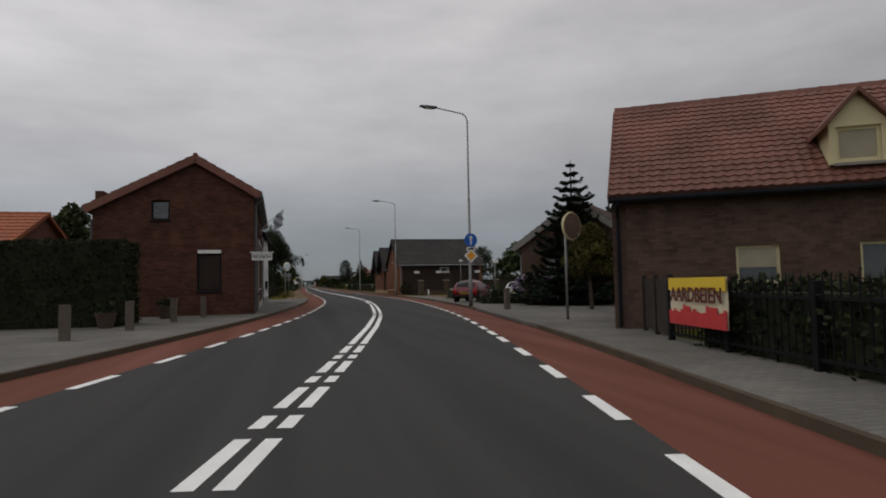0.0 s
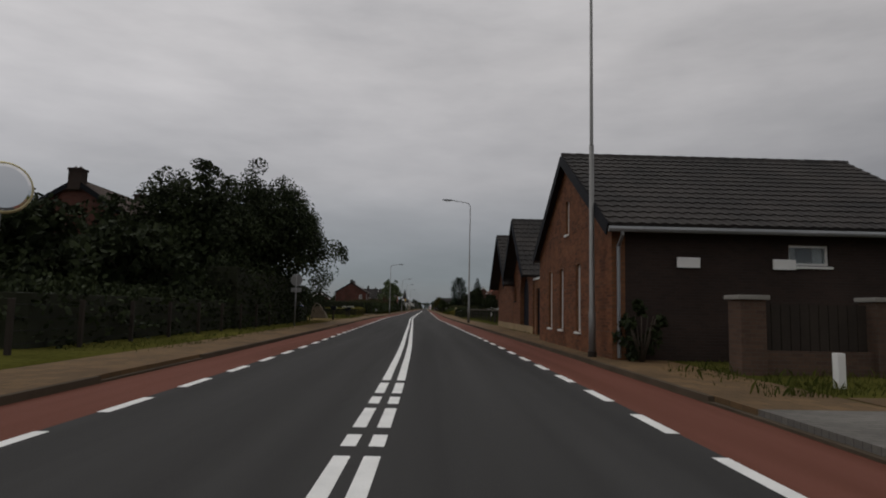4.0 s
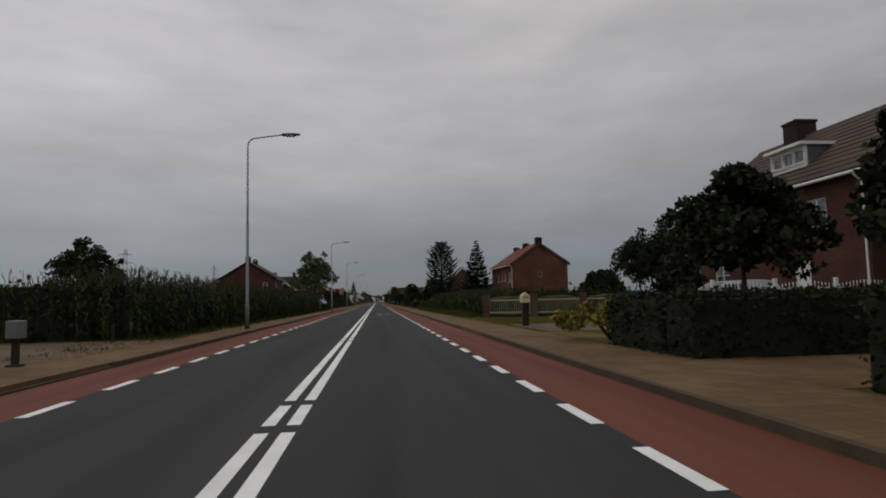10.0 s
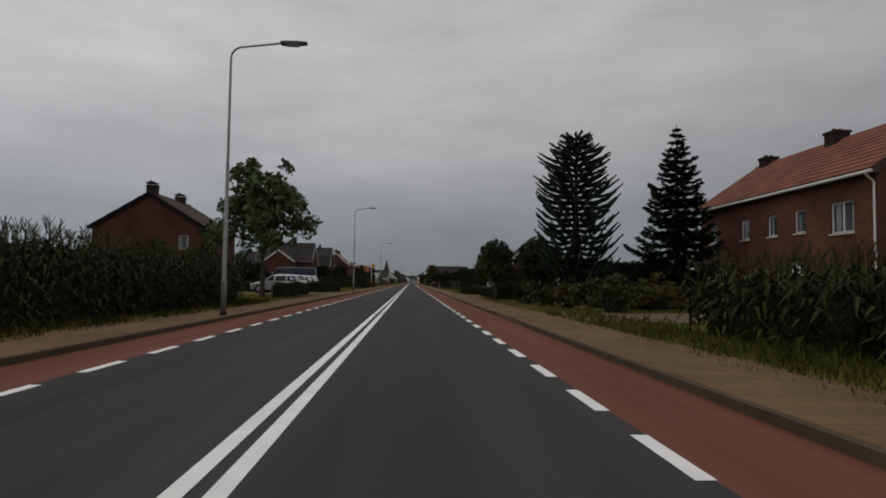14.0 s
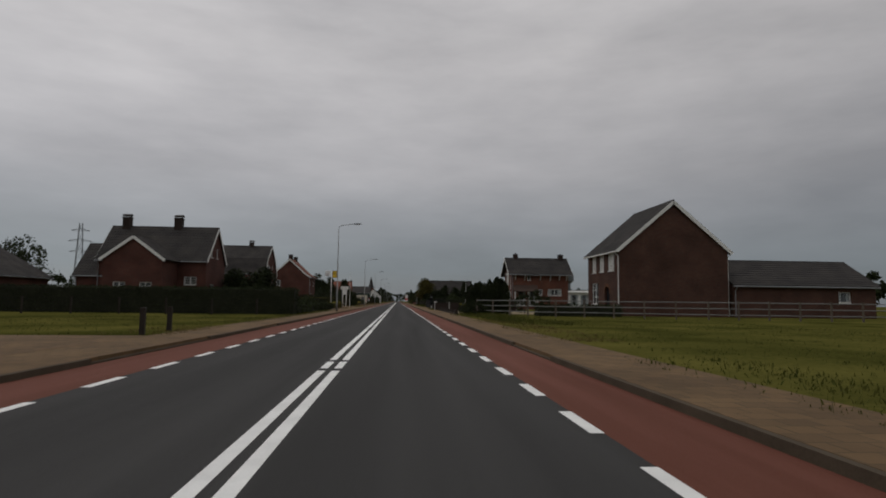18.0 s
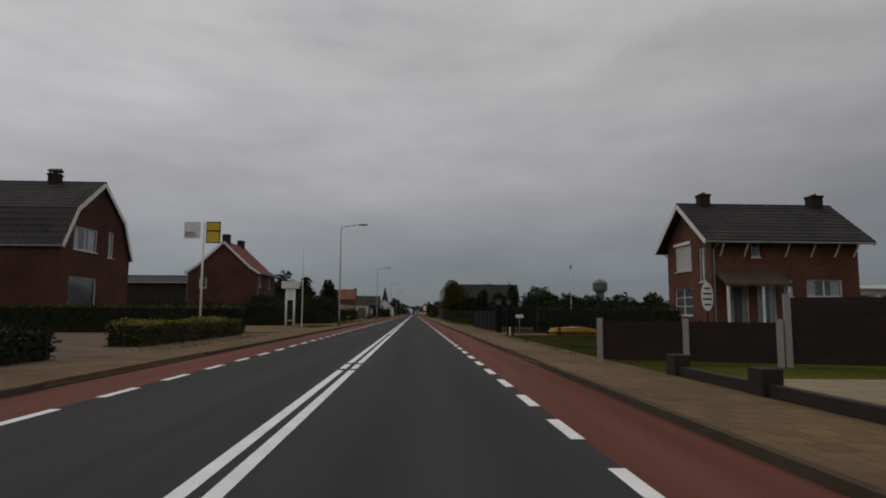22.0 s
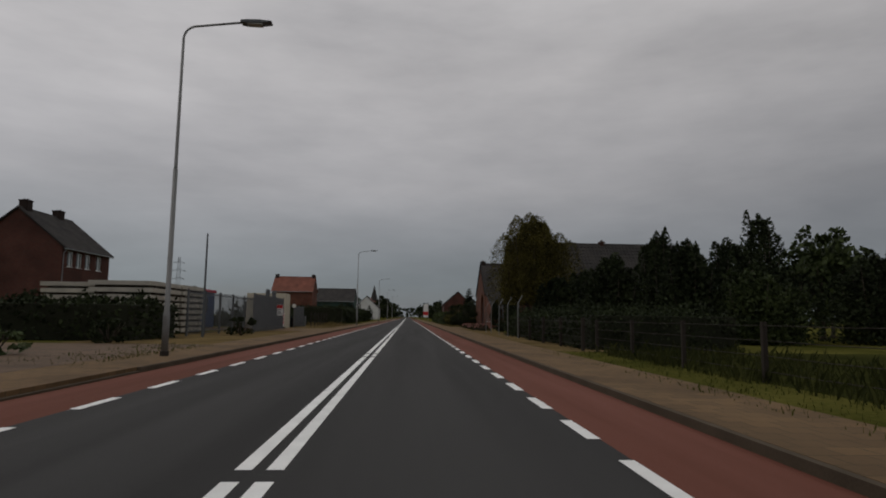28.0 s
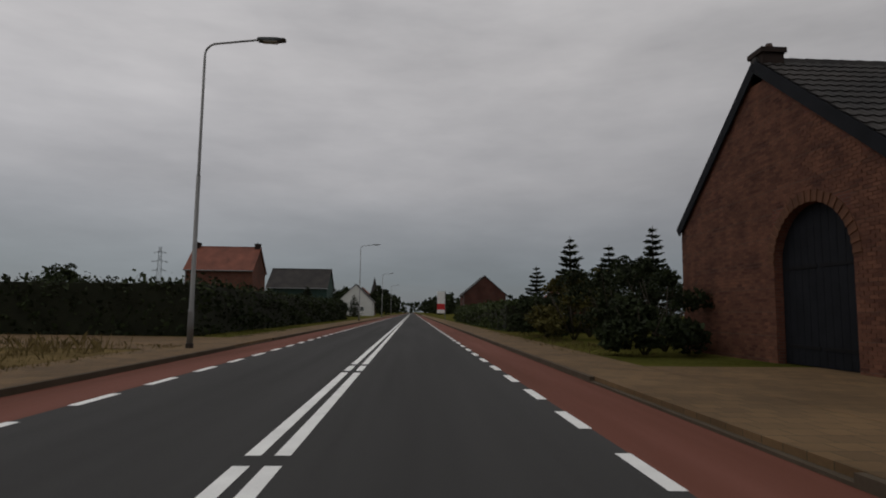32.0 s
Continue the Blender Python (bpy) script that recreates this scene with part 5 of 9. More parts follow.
SIGN_BLUE = mat("sign_blue", (0.015, 0.11, 0.42), 0.4, 0.05, 3, 30, 0)
SIGN_YELLOW = mat("sign_amber", (0.75, 0.33, 0.02), 0.4, 0.05, 3, 30, 0)
SIGN_WHITE = mat("sign_white", (0.75, 0.75, 0.73), 0.4, 0.05, 3, 30, 0)
SIGN_RED = mat("sign_red", (0.50, 0.025, 0.025), 0.4, 0.05, 3, 30, 0)
SIGN_BLACK = mat("sign_black", (0.02, 0.02, 0.02), 0.5, 0.05, 3, 30, 0)
BUS_YELLOW = mat("bus_stop_yellow", (0.68, 0.45, 0.03), 0.4, 0.05, 3, 30, 0)


def disc(bm, r, y0, y1, z, sides=28):
    tube(bm, [(0, y0, z), (0, y1, z)], r, sides)


def lines_of_text(bm, x0, x1, z0, z1, n, y, seed=1):
    """Plain bars in place of writing that cannot be read."""
    rng = random.Random(seed)
    h = (z1 - z0) / n
    for i in range(n):
        e = x0 + (x1 - x0) * rng.uniform(0.6, 1.0)
        box(bm, x0, e, y - 0.004, y, z1 - h * (i + 0.75), z1 - h * (i + 0.3))


def letters(parent, text, m, size, material, name="lettering", extrude=0.004):
    cu = bpy.data.curves.new(name, "FONT")
    cu.body, cu.size, cu.align_x, cu.align_y, cu.extrude, cu.offset = text, size, "CENTER", "CENTER", extrude, size * 0.012
    t = new("tmp_letters", cu)
    src = t.to_mesh()
    data = bpy.data.meshes.new(name)
    data.from_pydata([tuple(m @ v.co) for v in src.vertices], [], [tuple(p.vertices) for p in src.polygons])
    t.to_mesh_clear()
    bpy.data.objects.remove(t)
    return mesh_object(name, data, material, parent)


def smooth_line(points, k=4):
    """A rounded line through points."""
    out = []
    n = len(points)
    for i in range(n - 1):
        q = [points[max(0, min(n - 1, i + d))] for d in (-1, 0, 1, 2)]
        for j in range(k):
            f = j / k
            out.append(tuple(0.5 * (2 * q[1][c] + (q[2][c] - q[0][c]) * f + (2 * q[0][c] - 5 * q[1][c] + 4 * q[2][c] - q[3][c]) * f * f + (3 * q[1][c] - q[0][c] - 3 * q[2][c] + q[3][c]) * f ** 3) for c in (0, 1)))
    return out + [points[-1]]


def car(name, label, place, turn, paint, length=4.0, width=1.7, height=1.5, kind="hatch", plate=True):
    """A parked car. Local -y is its rear, +y its front; origin on the ground at its middle."""
    ob = thing(name, label, "car", (place[0], place[1], place[2] if len(place) > 2 else 0.1), turn, "parked cars")
    L, W, H = length / 2, width / 2, height
    if kind == "van":
        side_view = [(-L + 0.02, 0.28), (-L, 0.6), (-L + 0.03, H * 0.62), (-L + 0.10, H * 0.93), (-L + 0.35, H * 0.995), (-L + 1.2, H), (L - 1.6, H), (L - 1.1, H * 0.95), (L - 0.5, H * 0.62), (L - 0.12, H * 0.50), (L, 0.62), (L - 0.02, 0.28)]
    elif kind == "estate":
        side_view = [(-L + 0.03, 0.28), (-L, 0.48), (-L + 0.02, H * 0.52), (-L + 0.12, H * 0.64), (-L + 0.42, H * 0.93), (-L + 0.75, H * 0.985), (-0.2, H), (L - 2.0, H * 0.975), (L - 1.65, H * 0.88), (L - 1.15, H * 0.655), (L - 0.5, H * 0.57), (L - 0.10, H * 0.47), (L, 0.46), (L - 0.04, 0.27)]
    else:
        side_view = [(-L + 0.04, 0.28), (-L, 0.46), (-L + 0.01, H * 0.48), (-L + 0.07, H * 0.64), (-L + 0.26, H * 0.90), (-L + 0.50, H * 0.975), (-L + 1.1, H), (L - 1.75, H * 0.965), (L - 1.4, H * 0.86), (L - 0.9, H * 0.67), (L - 0.35, H * 0.56), (L - 0.06, H * 0.44), (L, 0.40), (L - 0.05, 0.27)]
    belt = H * 0.63 if kind != "van" else H * 0.55
    prof = smooth_line(side_view)
    mid = Vector((0.0, H * 0.5))

    def half(y, z):
        lean = max(0.0, (z - belt) / (H - belt)) * 0.26 * W
        low = max(0.0, (0.5 - z) / 0.25) * 0.04
        return (W - lean - low) * (1 - 0.13 * (abs(y) / L) ** 4)

    normals = []
    for i, (y, z) in enumerate(prof):
        a, b = prof[max(0, i - 1)], prof[min(len(prof) - 1, i + 1)]
        t = Vector((b[0] - a[0], b[1] - a[1])).normalized()
        nrm = Vector((-t.y, t.x))
        normals.append(nrm if nrm.dot(Vector((y, z)) - mid) > 0 else -nrm)
    soft = 0.11

    def skin(i, f, lift=0.0):
        """A point of the shell: i along the side view, f from the middle to the flank."""
        y, z = prof[i]
        g = max(0.0, (abs(f) - 0.62) / 0.38)
        d = soft * (1 - math.sqrt(max(0.0, 1 - g * g))) * (1.0 if z > 0.36 else 0.3) - lift
        py, pz = y - normals[i].x * d, z - normals[i].y * d
        return (half(py, pz) * f, py, pz)

    steps = [-1, -0.985, -0.94, -0.86, -0.74, -0.5, 0, 0.5, 0.74, 0.86, 0.94, 0.985, 1]
    bm = bmesh.new()
    grid = [[bm.verts.new(skin(i, f)) for f in steps] for i in range(len(prof))]
    for a, b in zip(grid, grid[1:]):
        for k in range(len(steps) - 1):
            bm.faces.new((a[k], a[k + 1], b[k + 1], b[k]))
    edge = [skin(i, 1.0)[1:] for i in range(len(prof))]
    e0, e1 = min(q[0] for q in edge), max(q[0] for q in edge)

    def top_at(y):
        best = 0.3
        for (ya, za), (yb, zb) in zip(edge, edge[1:]):
            if min(ya, yb) - 1e-6 <= y <= max(ya, yb) + 1e-6:
                f = 0.5 if abs(yb - ya) < 1e-6 else (y - ya) / (yb - ya)
                best = max(best, za + (zb - za) * f)
        return best
    for s in (-1, 1):
        cols = []
        for i in range(29):
            y = e0 + (e1 - e0) * i / 28
            zt = top_at(y)
            cols.append([bm.verts.new((s * half(y, z), y, z)) for z in [0.27 + (zt - 0.27) * q for q in (0, 0.2, 0.42, 0.6, 0.8, 1.0)]])
        for a, b in zip(cols, cols[1:]):
            for k in range(5):
                bm.faces.new((a[k], b[k], b[k + 1], a[k + 1]))
    bm.faces.new([bm.verts.new((x, y, 0.27)) for x, y in ((-W * 0.8, -L * 0.94), (W * 0.8, -L * 0.94), (W * 0.8, L * 0.94), (-W * 0.8, L * 0.94))])
    bmesh.ops.remove_doubles(bm, verts=bm.verts[:], dist=0.004)
    bmesh.ops.recalc_face_normals(bm, faces=bm.faces[:])
    part("body", bm, paint, ob, "", True)

    def pane(nm, rear):
        rows = [i for i, (y, z) in enumerate(prof) if belt + 0.03 < z < H * 0.955 and ((y < -L * 0.35) if rear else (y > 0.0))]
        q = bmesh.new()
        fs = [-0.84, -0.5, 0, 0.5, 0.84]
        g = [[q.verts.new(skin(i, f, 0.012)) for f in fs] for i in rows]
        for a, b in zip(g, g[1:]):
            for k in range(4):
                q.faces.new((a[k], a[k + 1], b[k + 1], b[k]))
        if len(rows) > 1:
            part(nm, q, CAR_GLASS, ob, "", True)
    if kind != "van":
        pane("rear_window", True)
    pane("windscreen", False)
    zl, zh = belt + 0.02, H * 0.90
    front = L - 1.05 if kind == "hatch" else L - 1.3 if kind == "estate" else L - 0.75
    spans_y = ((-L + 0.34, -0.12), (-0.06, front)) if kind == "hatch" else ((-L + 0.42, -0.95), (-0.88, 0.02), (0.09, front)) if kind == "estate" else ((L - 1.75, front),)
    for s in (-1, 1):
        for j, (a, b) in enumerate(spans_y):
            bm = bmesh.new()
            slant = 0.55 if j == len(spans_y) - 1 else 0.03
            back = 0.20 if j == 0 and kind != "van" else 0.03
            p = [(a, zl), (b, zl), (b - slant, zh), (a + back, zh)]
            v = [bm.verts.new((s * (half(y, z) + 0.006), y, z)) for y, z in p] + [bm.verts.new((s * (half(y, z) - 0.02), y, z)) for y, z in p]
            for f in ((0, 1, 2, 3), (7, 6, 5, 4), (0, 4, 5, 1), (1, 5, 6, 2), (2, 6, 7, 3), (3, 7, 4, 0)):
                bm.faces.new([v[i] for i in f])
            bmesh.ops.recalc_face_normals(bm, faces=bm.faces[:])
            part("side_window", bm, CAR_GLASS, ob)
        bm = bmesh.new()
        lz = belt - 0.14 if kind != "van" else 0.95
        bevel_box(bm, s * (W * 0.80) - 0.11, s * (W * 0.80) + 0.09, -L - 0.005, -L + 0.16, lz - 0.09, lz + 0.11, 0.045)
        part("tail_light", bm, TAIL_RED, ob, "", True)
        bm = bmesh.new()
        bevel_box(bm, s * (W * 0.74) - 0.15, s * (W * 0.74) + 0.13, L - 0.22, L - 0.02, H * 0.40, H * 0.40 + 0.14, 0.045)
        part("headlight", bm, LAMP_LENS, ob, "", True)
        bm = bmesh.new()
        bevel_box(bm, s * (W + 0.05) - 0.075, s * (W + 0.05) + 0.075, front - 0.22, front - 0.10, belt + 0.0, belt + 0.13, 0.04)
        part("wing_mirror", bm, paint, ob, "", True)
        for y in (-L + length * 0.18, L - length * 0.19):
            r = 0.28 if H < 1.3 else 0.31
            # flat black disc on the flank stands in for the shaded wheel well
            bm = bmesh.new()
            tube(bm, [(s * (W - 0.10), y, r), (s * (half(y, 0.45) + 0.007), y, r)], [r * 1.16, r * 1.16], 24)
            part("wheel_arch", bm, TYRE, ob)
            bm = bmesh.new()
            o = half(y, 0.45)
            tube(bm, [(s * (o - 0.19), y, r), (s * (o - 0.17), y, r), (s * (o + 0.002), y, r), (s * (o + 0.016), y, r)], [r * 0.86, r, r, r * 0.86], 24)
            wheel = part("wheel", bm, TYRE, ob)
            bm = bmesh.new()
            tube(bm, [(s * (o + 0.012), y, r), (s * (o + 0.024), y, r)], [r * 0.66, r * 0.56], 16)
            part("rim", bm, RIM, wheel)
    bm = bmesh.new()
    bevel_box(bm, -W * 0.80, W * 0.80, -L - 0.015, -L + 0.10, 0.27, 0.37, 0.03)
    part("rear_bumper", bm, TYRE, ob, "dark lower bumper edge")
    if plate:
        bm = bmesh.new()
        bevel_box(bm, -0.25, 0.25, -L - 0.014, -L + 0.02, 0.43, 0.53, 0.006)
        p = part("number_plate", bm, PLATE_YELLOW, ob)
        bm = bmesh.new()
        for k in range(6):
            box(bm, -0.21 + k * 0.075, -0.16 + k * 0.075, -L - 0.018, -L - 0.013, 0.45, 0.51)
        part("plate_bars", bm, SIGN_BLACK, p)
    return ob


def board_fence(name, label, p0, p1, height, material, post_material, spacing=1.8, boards="solid", rail=None, category="fence", post=0.09, post_extra=0.06):
    """A fence from p0 to p1: posts with panels, slats or rails between them."""
    a, b = Vector((*p0, 0)), Vector((*p1, 0))
    ln = (b - a).length
    ob = thing(name, label, category, (a.x, a.y, 0.08), math.degrees(math.atan2(b.y - a.y, b.x - a.x)), "fences")
    n = max(1, round(ln / spacing))
    w = ln / n
    for i in range(n + 1):
        bm = bmesh.new()
        x = i * w
        bevel_box(bm, x - post / 2, x + post / 2, -post / 2, post / 2, -0.1, height + post_extra, 0.012)
        part("post", bm, post_material, ob)
    for i in range(n):
        x0, x1 = i * w + post / 2, (i + 1) * w - post / 2
        if boards == "solid":
            k = max(3, int(height / 0.16))
            for j in range(k):
                bm = bmesh.new()
                z0 = 0.08 + (height - 0.1) * j / k
                box(bm, x0, x1, -0.014 + 0.007 * (j % 2), 0.010 + 0.007 * (j % 2), z0, z0 + (height - 0.1) / k + 0.004)
                part("board", bm, material, ob)
        elif boards == "picket":
            bm = bmesh.new()
            for z in (0.25, height - 0.22):
                box(bm, x0, x1, -0.015, 0.015, z, z + 0.05)
            part("rail", bm, material, ob)
            k = max(2, int((x1 - x0) / 0.115))
            bm = bmesh.new()
            for j in range(k):
                xc = x0 + (x1 - x0) * (j + 0.5) / k
                rise = height - 0.16 + 0.12 * math.sin(math.pi * (j + 0.5) / k)
                tube(bm, [(xc, 0, 0.15), (xc, 0, rise), (xc, 0, rise + 0.025), (xc, 0, rise + 0.09)], [0.011, 0.011, 0.022, 0.003], 5)
            part("picket_row", bm, material, ob, kind="stuff")
        elif boards == "bars":
            bm = bmesh.new()
            for z in (0.12, height - 0.15):
                box(bm, x0, x1, -0.02, 0.02, z, z + 0.04)
            k = max(2, int((x1 - x0) / 0.13))
            for j in range(k):
                xc = x0 + (x1 - x0) * (j + 0.5) / k
                tube(bm, [(xc, 0, 0.10), (xc, 0, height + 0.06), (xc, 0, height + 0.16)], [0.011, 0.011, 0.002], 5)
            part("bar_panel", bm, material, ob, kind="stuff")
        elif boards == "rails":
            for z in rail or (0.35, 0.75, 1.15):
                bm = bmesh.new()
                tube(bm, [(x0 - post / 2, 0, z), (x1 + post / 2, 0, z)], 0.03, 8)
                part("rail", bm, material, ob)
        elif boards == "wire":
            for z in rail or (0.2, 0.45, 0.7, 0.95):
                bm = bmesh.new()
                tube(bm, [(x0 - post / 2, 0, z), ((x0 + x1) / 2, 0, z - 0.01), (x1 + post / 2, 0, z)], 0.006, 4)
                part("wire", bm, material, ob)
    return ob


def bollard(place, h=0.75, material=None, label="weathered square wooden bollard with a sloped top", r=0.09):
    ob = simple("bollard", label, "bollard", material or WOOD_GREY, lambda bm: (bevel_box(bm, -r, r, -r, r, -0.1, h, 0.02)), (place[0], place[1], 0.09), random.uniform(0, 12), "bollards")
    return ob


def pole_sign(name, label, place, turn, height, discs, pole=0.035):
    """A sign post; discs: (kind, z, size, colours)."""
    ob = thing(name, label, "road sign", (place[0], place[1], 0.09), turn, "road signs")
    if pole:
        bm = bmesh.new()
        tube(bm, [(0, 0, -0.1), (0, 0, height)], pole, 10)
        part("pole", bm, GALVANISED, ob, "", True)
    for kind, z, s, colour in discs:
        bm = bmesh.new()
        if kind == "round":
            disc(bm, s, -0.075, -0.06, z)
        elif kind == "diamond":
            prism(bm, [(-s, z), (0, z - s), (s, z), (0, z + s)], "y", -0.075, -0.06)
        else:
            bevel_box(bm, -s, s, -0.075, -0.06, z - s * 0.4, z + s * 0.4, 0.004)
        part("sign_plate", bm, colour, ob)
    return ob


# ---- east side, the bend ----
W, D = "win", "door"
house("brick_house", "brown brick house with a red pantile roof and cream windows", (9.15, 20.4), -122, 5.4, 11.0, 2.85, 5.16, BRICK_GREY, TILE_CORNER,
      [("f", 0.9, 0.85, 0.75, 1.3, W, "cross"), ("f", 3.6, 0.85, 0.75, 1.3, W, "cross"), ("r", 2.05, 0.9, 0.78, 0.75, W, "half_shade", CREAM_PAINT), ("r", 4.15, 0.9, 0.78, 0.75, W, "bare", CREAM_PAINT)],
      [(3.0, 0.6, 0.7)], over=0.3, gable_over=0.03, verge=TILE_CORNER, fascia=DARK_PAINT, turn_tiles=0.20, tile_row=0.205, skins={"r": BRICKS_GREY}, single_rows=5)
house("brick_house", "brick house with a grey eaves board half hidden by conifers", (11.1, 37.6), -40, 5.2, 8.0, 2.75, 4.5, BRICK_GREY, TILE_BROWN, [("f", 1.2, 1.0, 1.2, 1.2, W, "double")], verge=PLINTH)
house("shed", "low brick shed with an orange tile roof", (12.4, 34.6), 62, 4.2, 6.4, 2.1, 3.6, BRICK_GREY, TILE_ORANGE, category="shed", group="sheds")
house("barn", "old dark brick barn with a brown tile roof and gable", (9.45, 70.7), -90, 8.4, 8.0, 2.95, 5.35, BRICK_ORANGE, TILE_DARK,
      [("f", 1.6, 0.5, 0.5, 1.75, W, "plain"), ("f", 3.2, 0.5, 0.5, 1.75, W, "plain"), ("f", 5.2, 0.5, 0.5, 1.75, W, "plain"), ("f", 4.0, 3.2, 0.4, 0.95, W, "plain"), ("r", 3.6, 2.1, 0.9, 0.45, W, "plain")], verge=DARK_PAINT, over=0.35, skins={"f": BRICKS_ORANGE}, side_wall=BRICK_BLACKISH)
annex = thing("barn_annex", "low orange brick annex with white coping and dark doors", "barn", (6.15, 74.9, 0.09), 0, "barns")
bm = bmesh.new()
wall_pieces(bm, 5.1, 2.32, [(0.55, 1.85, 0, 1.95), (2.6, 3.3, 0.5, 2.05), (3.9, 4.7, 0.0, 2.0)], 0.28)
bmesh.ops.transform(bm, matrix=pose(0, 5.1, 0, 0, 0, -90), verts=bm.verts[:])
part("wall", bm, BRICK_ORANGE, annex)
bm = bmesh.new()
box(bm, -0.06, 0.5, 0, 5.1, 2.32, 2.40)
part("coping", bm, SIGN_WHITE, annex, "white painted coping")
bm = bmesh.new()
box(bm, 0.28, 8.0, 0, 5.1, 2.1, 2.25)
part("flat_roof", bm, TILE_DARK, annex)
for a, w0, z0, h in ((3.25, 1.3, 0, 1.95), (1.8, 0.7, 0.5, 1.55), (0.4, 0.8, 0, 2.0)):
    door_unit(annex, pose(0, a + w0, z0, 0, 0, -90), w0, h, BLUE_DOOR, "gate")
house("barn", "orange brick barn with arched doors and a dark roof", (11.35, 83.0), -90, 6.0, 10.5, 2.72, 5.25, BRICK_ORANGE, TILE_DARK,
      [("f", 2.09, 3.83, 0.62, 0.62, "round", ""), ("f", 2.4, 0, 2.5, 2.75, "arch", 0.95, BLUE_DOOR), ("f", 0.5, 1.5, 0.57, 0.68, W, "plain", DARK_PAINT)], skins={"f": BRICKS_ORANGE}, verge=BLUE_DOOR, over=0.45, gable_over=0.55, plinth=YELLOW_PLINTH, plinth_h=0.32, gutter=False, group="barns", category="barn")
house("barn", "orange brick barn gable with a round attic opening", (11.35, 89.35), -90, 6.5, 10.5, 2.55, 5.2, BRICK_ORANGE, TILE_DARK,
      [("f", 2.76, 3.8, 0.6, 0.6, "round", "")], skins={"f": BRICKS_ORANGE}, verge=BLUE_DOOR, over=0.45, gable_over=0.55, plinth=YELLOW_PLINTH, plinth_h=0.32, gutter=False, group="barns", category="barn")

# ---- east side, the straight ----
house("semi_detached_house", "red brick house with a red tile roof and white windows", (21.95, 140.2), 0, 8.1, 11.2, 5.15, 9.15, BRICK_RED, TILE_RED,
      [("l", 1.2, 3.45, 0.75, 1.25, W, "double"), ("l", 4.3, 3.45, 0.95, 1.3, W, "double"), ("l", 6.7, 3.45, 0.95, 1.3, W, "double"), ("l", 1.3, 1.0, 1.25, 1.35, W, "cross"), ("l", 6.6, 1.0, 1.25, 1.35, W, "cross"), ("l", 4.4, 0.0, 1.5, 2.3, "arch", 0.7, DARK_PAINT), ("f", 5.3, 1.2, 0.6, 0.7, W, "plain")],
      [(-5.1, 0.62, 0.55), (3.2, 0.62, 0.5)], verge=DARK_PAINT)
house("semi_detached_house", "red brick house with a brown tile roof and a dormer", (21.2, 153.4), 0, 7.6, 11.0, 5.3, 8.2, BRICK_DARK, TILE_BROWN,
      [("l", 0.7, 3.3, 1.2, 1.2, W, "double"), ("l", 4.3, 3.3, 0.7, 0.9, W, "plain"), ("l", 7.6, 3.3, 1.2, 1.2, W, "double"), ("l", 1.0, 0.8, 1.3, 1.6, W, "cross"), ("l", 6.8, 0.0, 0.95, 2.2, D, "plain", WHITE_PAINT), ("f", 1.4, 3.5, 0.75, 1.0, W, "plain"), ("f", 5.0, 3.5, 0.75, 1.0, W, "plain"), ("f", 2.2, 1.0, 0.9, 1.0, W, "plain")],
      [(-3.8, 0.85, 0.9), (2.6, 1.0, 0.95)], verge=TILE_BROWN, fascia=WHITE_PAINT)
house("terraced_house", "red brick terraced house with an orange tile roof and chimneys", (21.1, 210.4), 0, 7.0, 13.4, 5.35, 7.75, BRICK_RED, TILE_RED,
      [("l", 0.8, 3.3, 0.75, 0.95, W, "plain"), ("l", 4.0, 3.3, 0.75, 0.95, W, "plain"), ("l", 6.3, 3.3, 0.75, 0.95, W, "plain"), ("l", 8.3, 3.3, 0.75, 0.95, W, "plain"), ("l", 10.6, 3.1, 1.3, 1.2, W, "double"), ("l", 1.2, 0.7, 2.3, 1.5, W, "double"), ("l", 8.0, 0.0, 1.0, 2.1, D, "plain", WHITE_PAINT), ("f", 3.25, 3.65, 0.5, 0.7, W, "plain", PLINTH)],
      [(-6.3, 0.75, 0.75), (0.2, 0.75, 0.6), (5.8, 0.7, 0.5)], verge=TILE_BROWN, fascia=WHITE_PAINT)
house("bungalow", "small brick house gable with a white verge", (24.0, 366.0 + 160.0), 0, 6.2, 8.0, 3.3, 5.7, BRICK_RED, TILE_RED, [("f", 1.0, 1.0, 1.2, 1.2, W, "double")], verge=WHITE_PAINT)
house("detached_house", "brown brick house with white verges and roller shutters", (23.4, 293.0), 0, 9.1, 8.2, 5.45, 9.35, BRICK_BROWN, TILE_DARK,
      [("l", 0.9, 3.75, 1.15, 1.5, W, "roller"), ("l", 3.0, 3.75, 1.15, 1.5, W, "roller"), ("l", 5.2, 3.75, 1.5, 1.5, W, "roller"), ("l", 0.9, 0.95, 1.7, 1.85, W, "cross"), ("l", 4.3, 0.0, 1.25, 2.45, "arch", 0.6, DARK_PAINT)],
      verge=WHITE_PAINT, fascia=WHITE_PAINT)
house("outbuilding", "long low brick outbuilding with a dark tile roof", (34.4, 292.5), -90, 7.5, 12.2, 2.7, 4.75, BRICK_BROWN, TILE_DARK, [("r", 8.7, 1.3, 1.05, 0.85, W, "plain")], category="outbuilding", group="outbuildings")
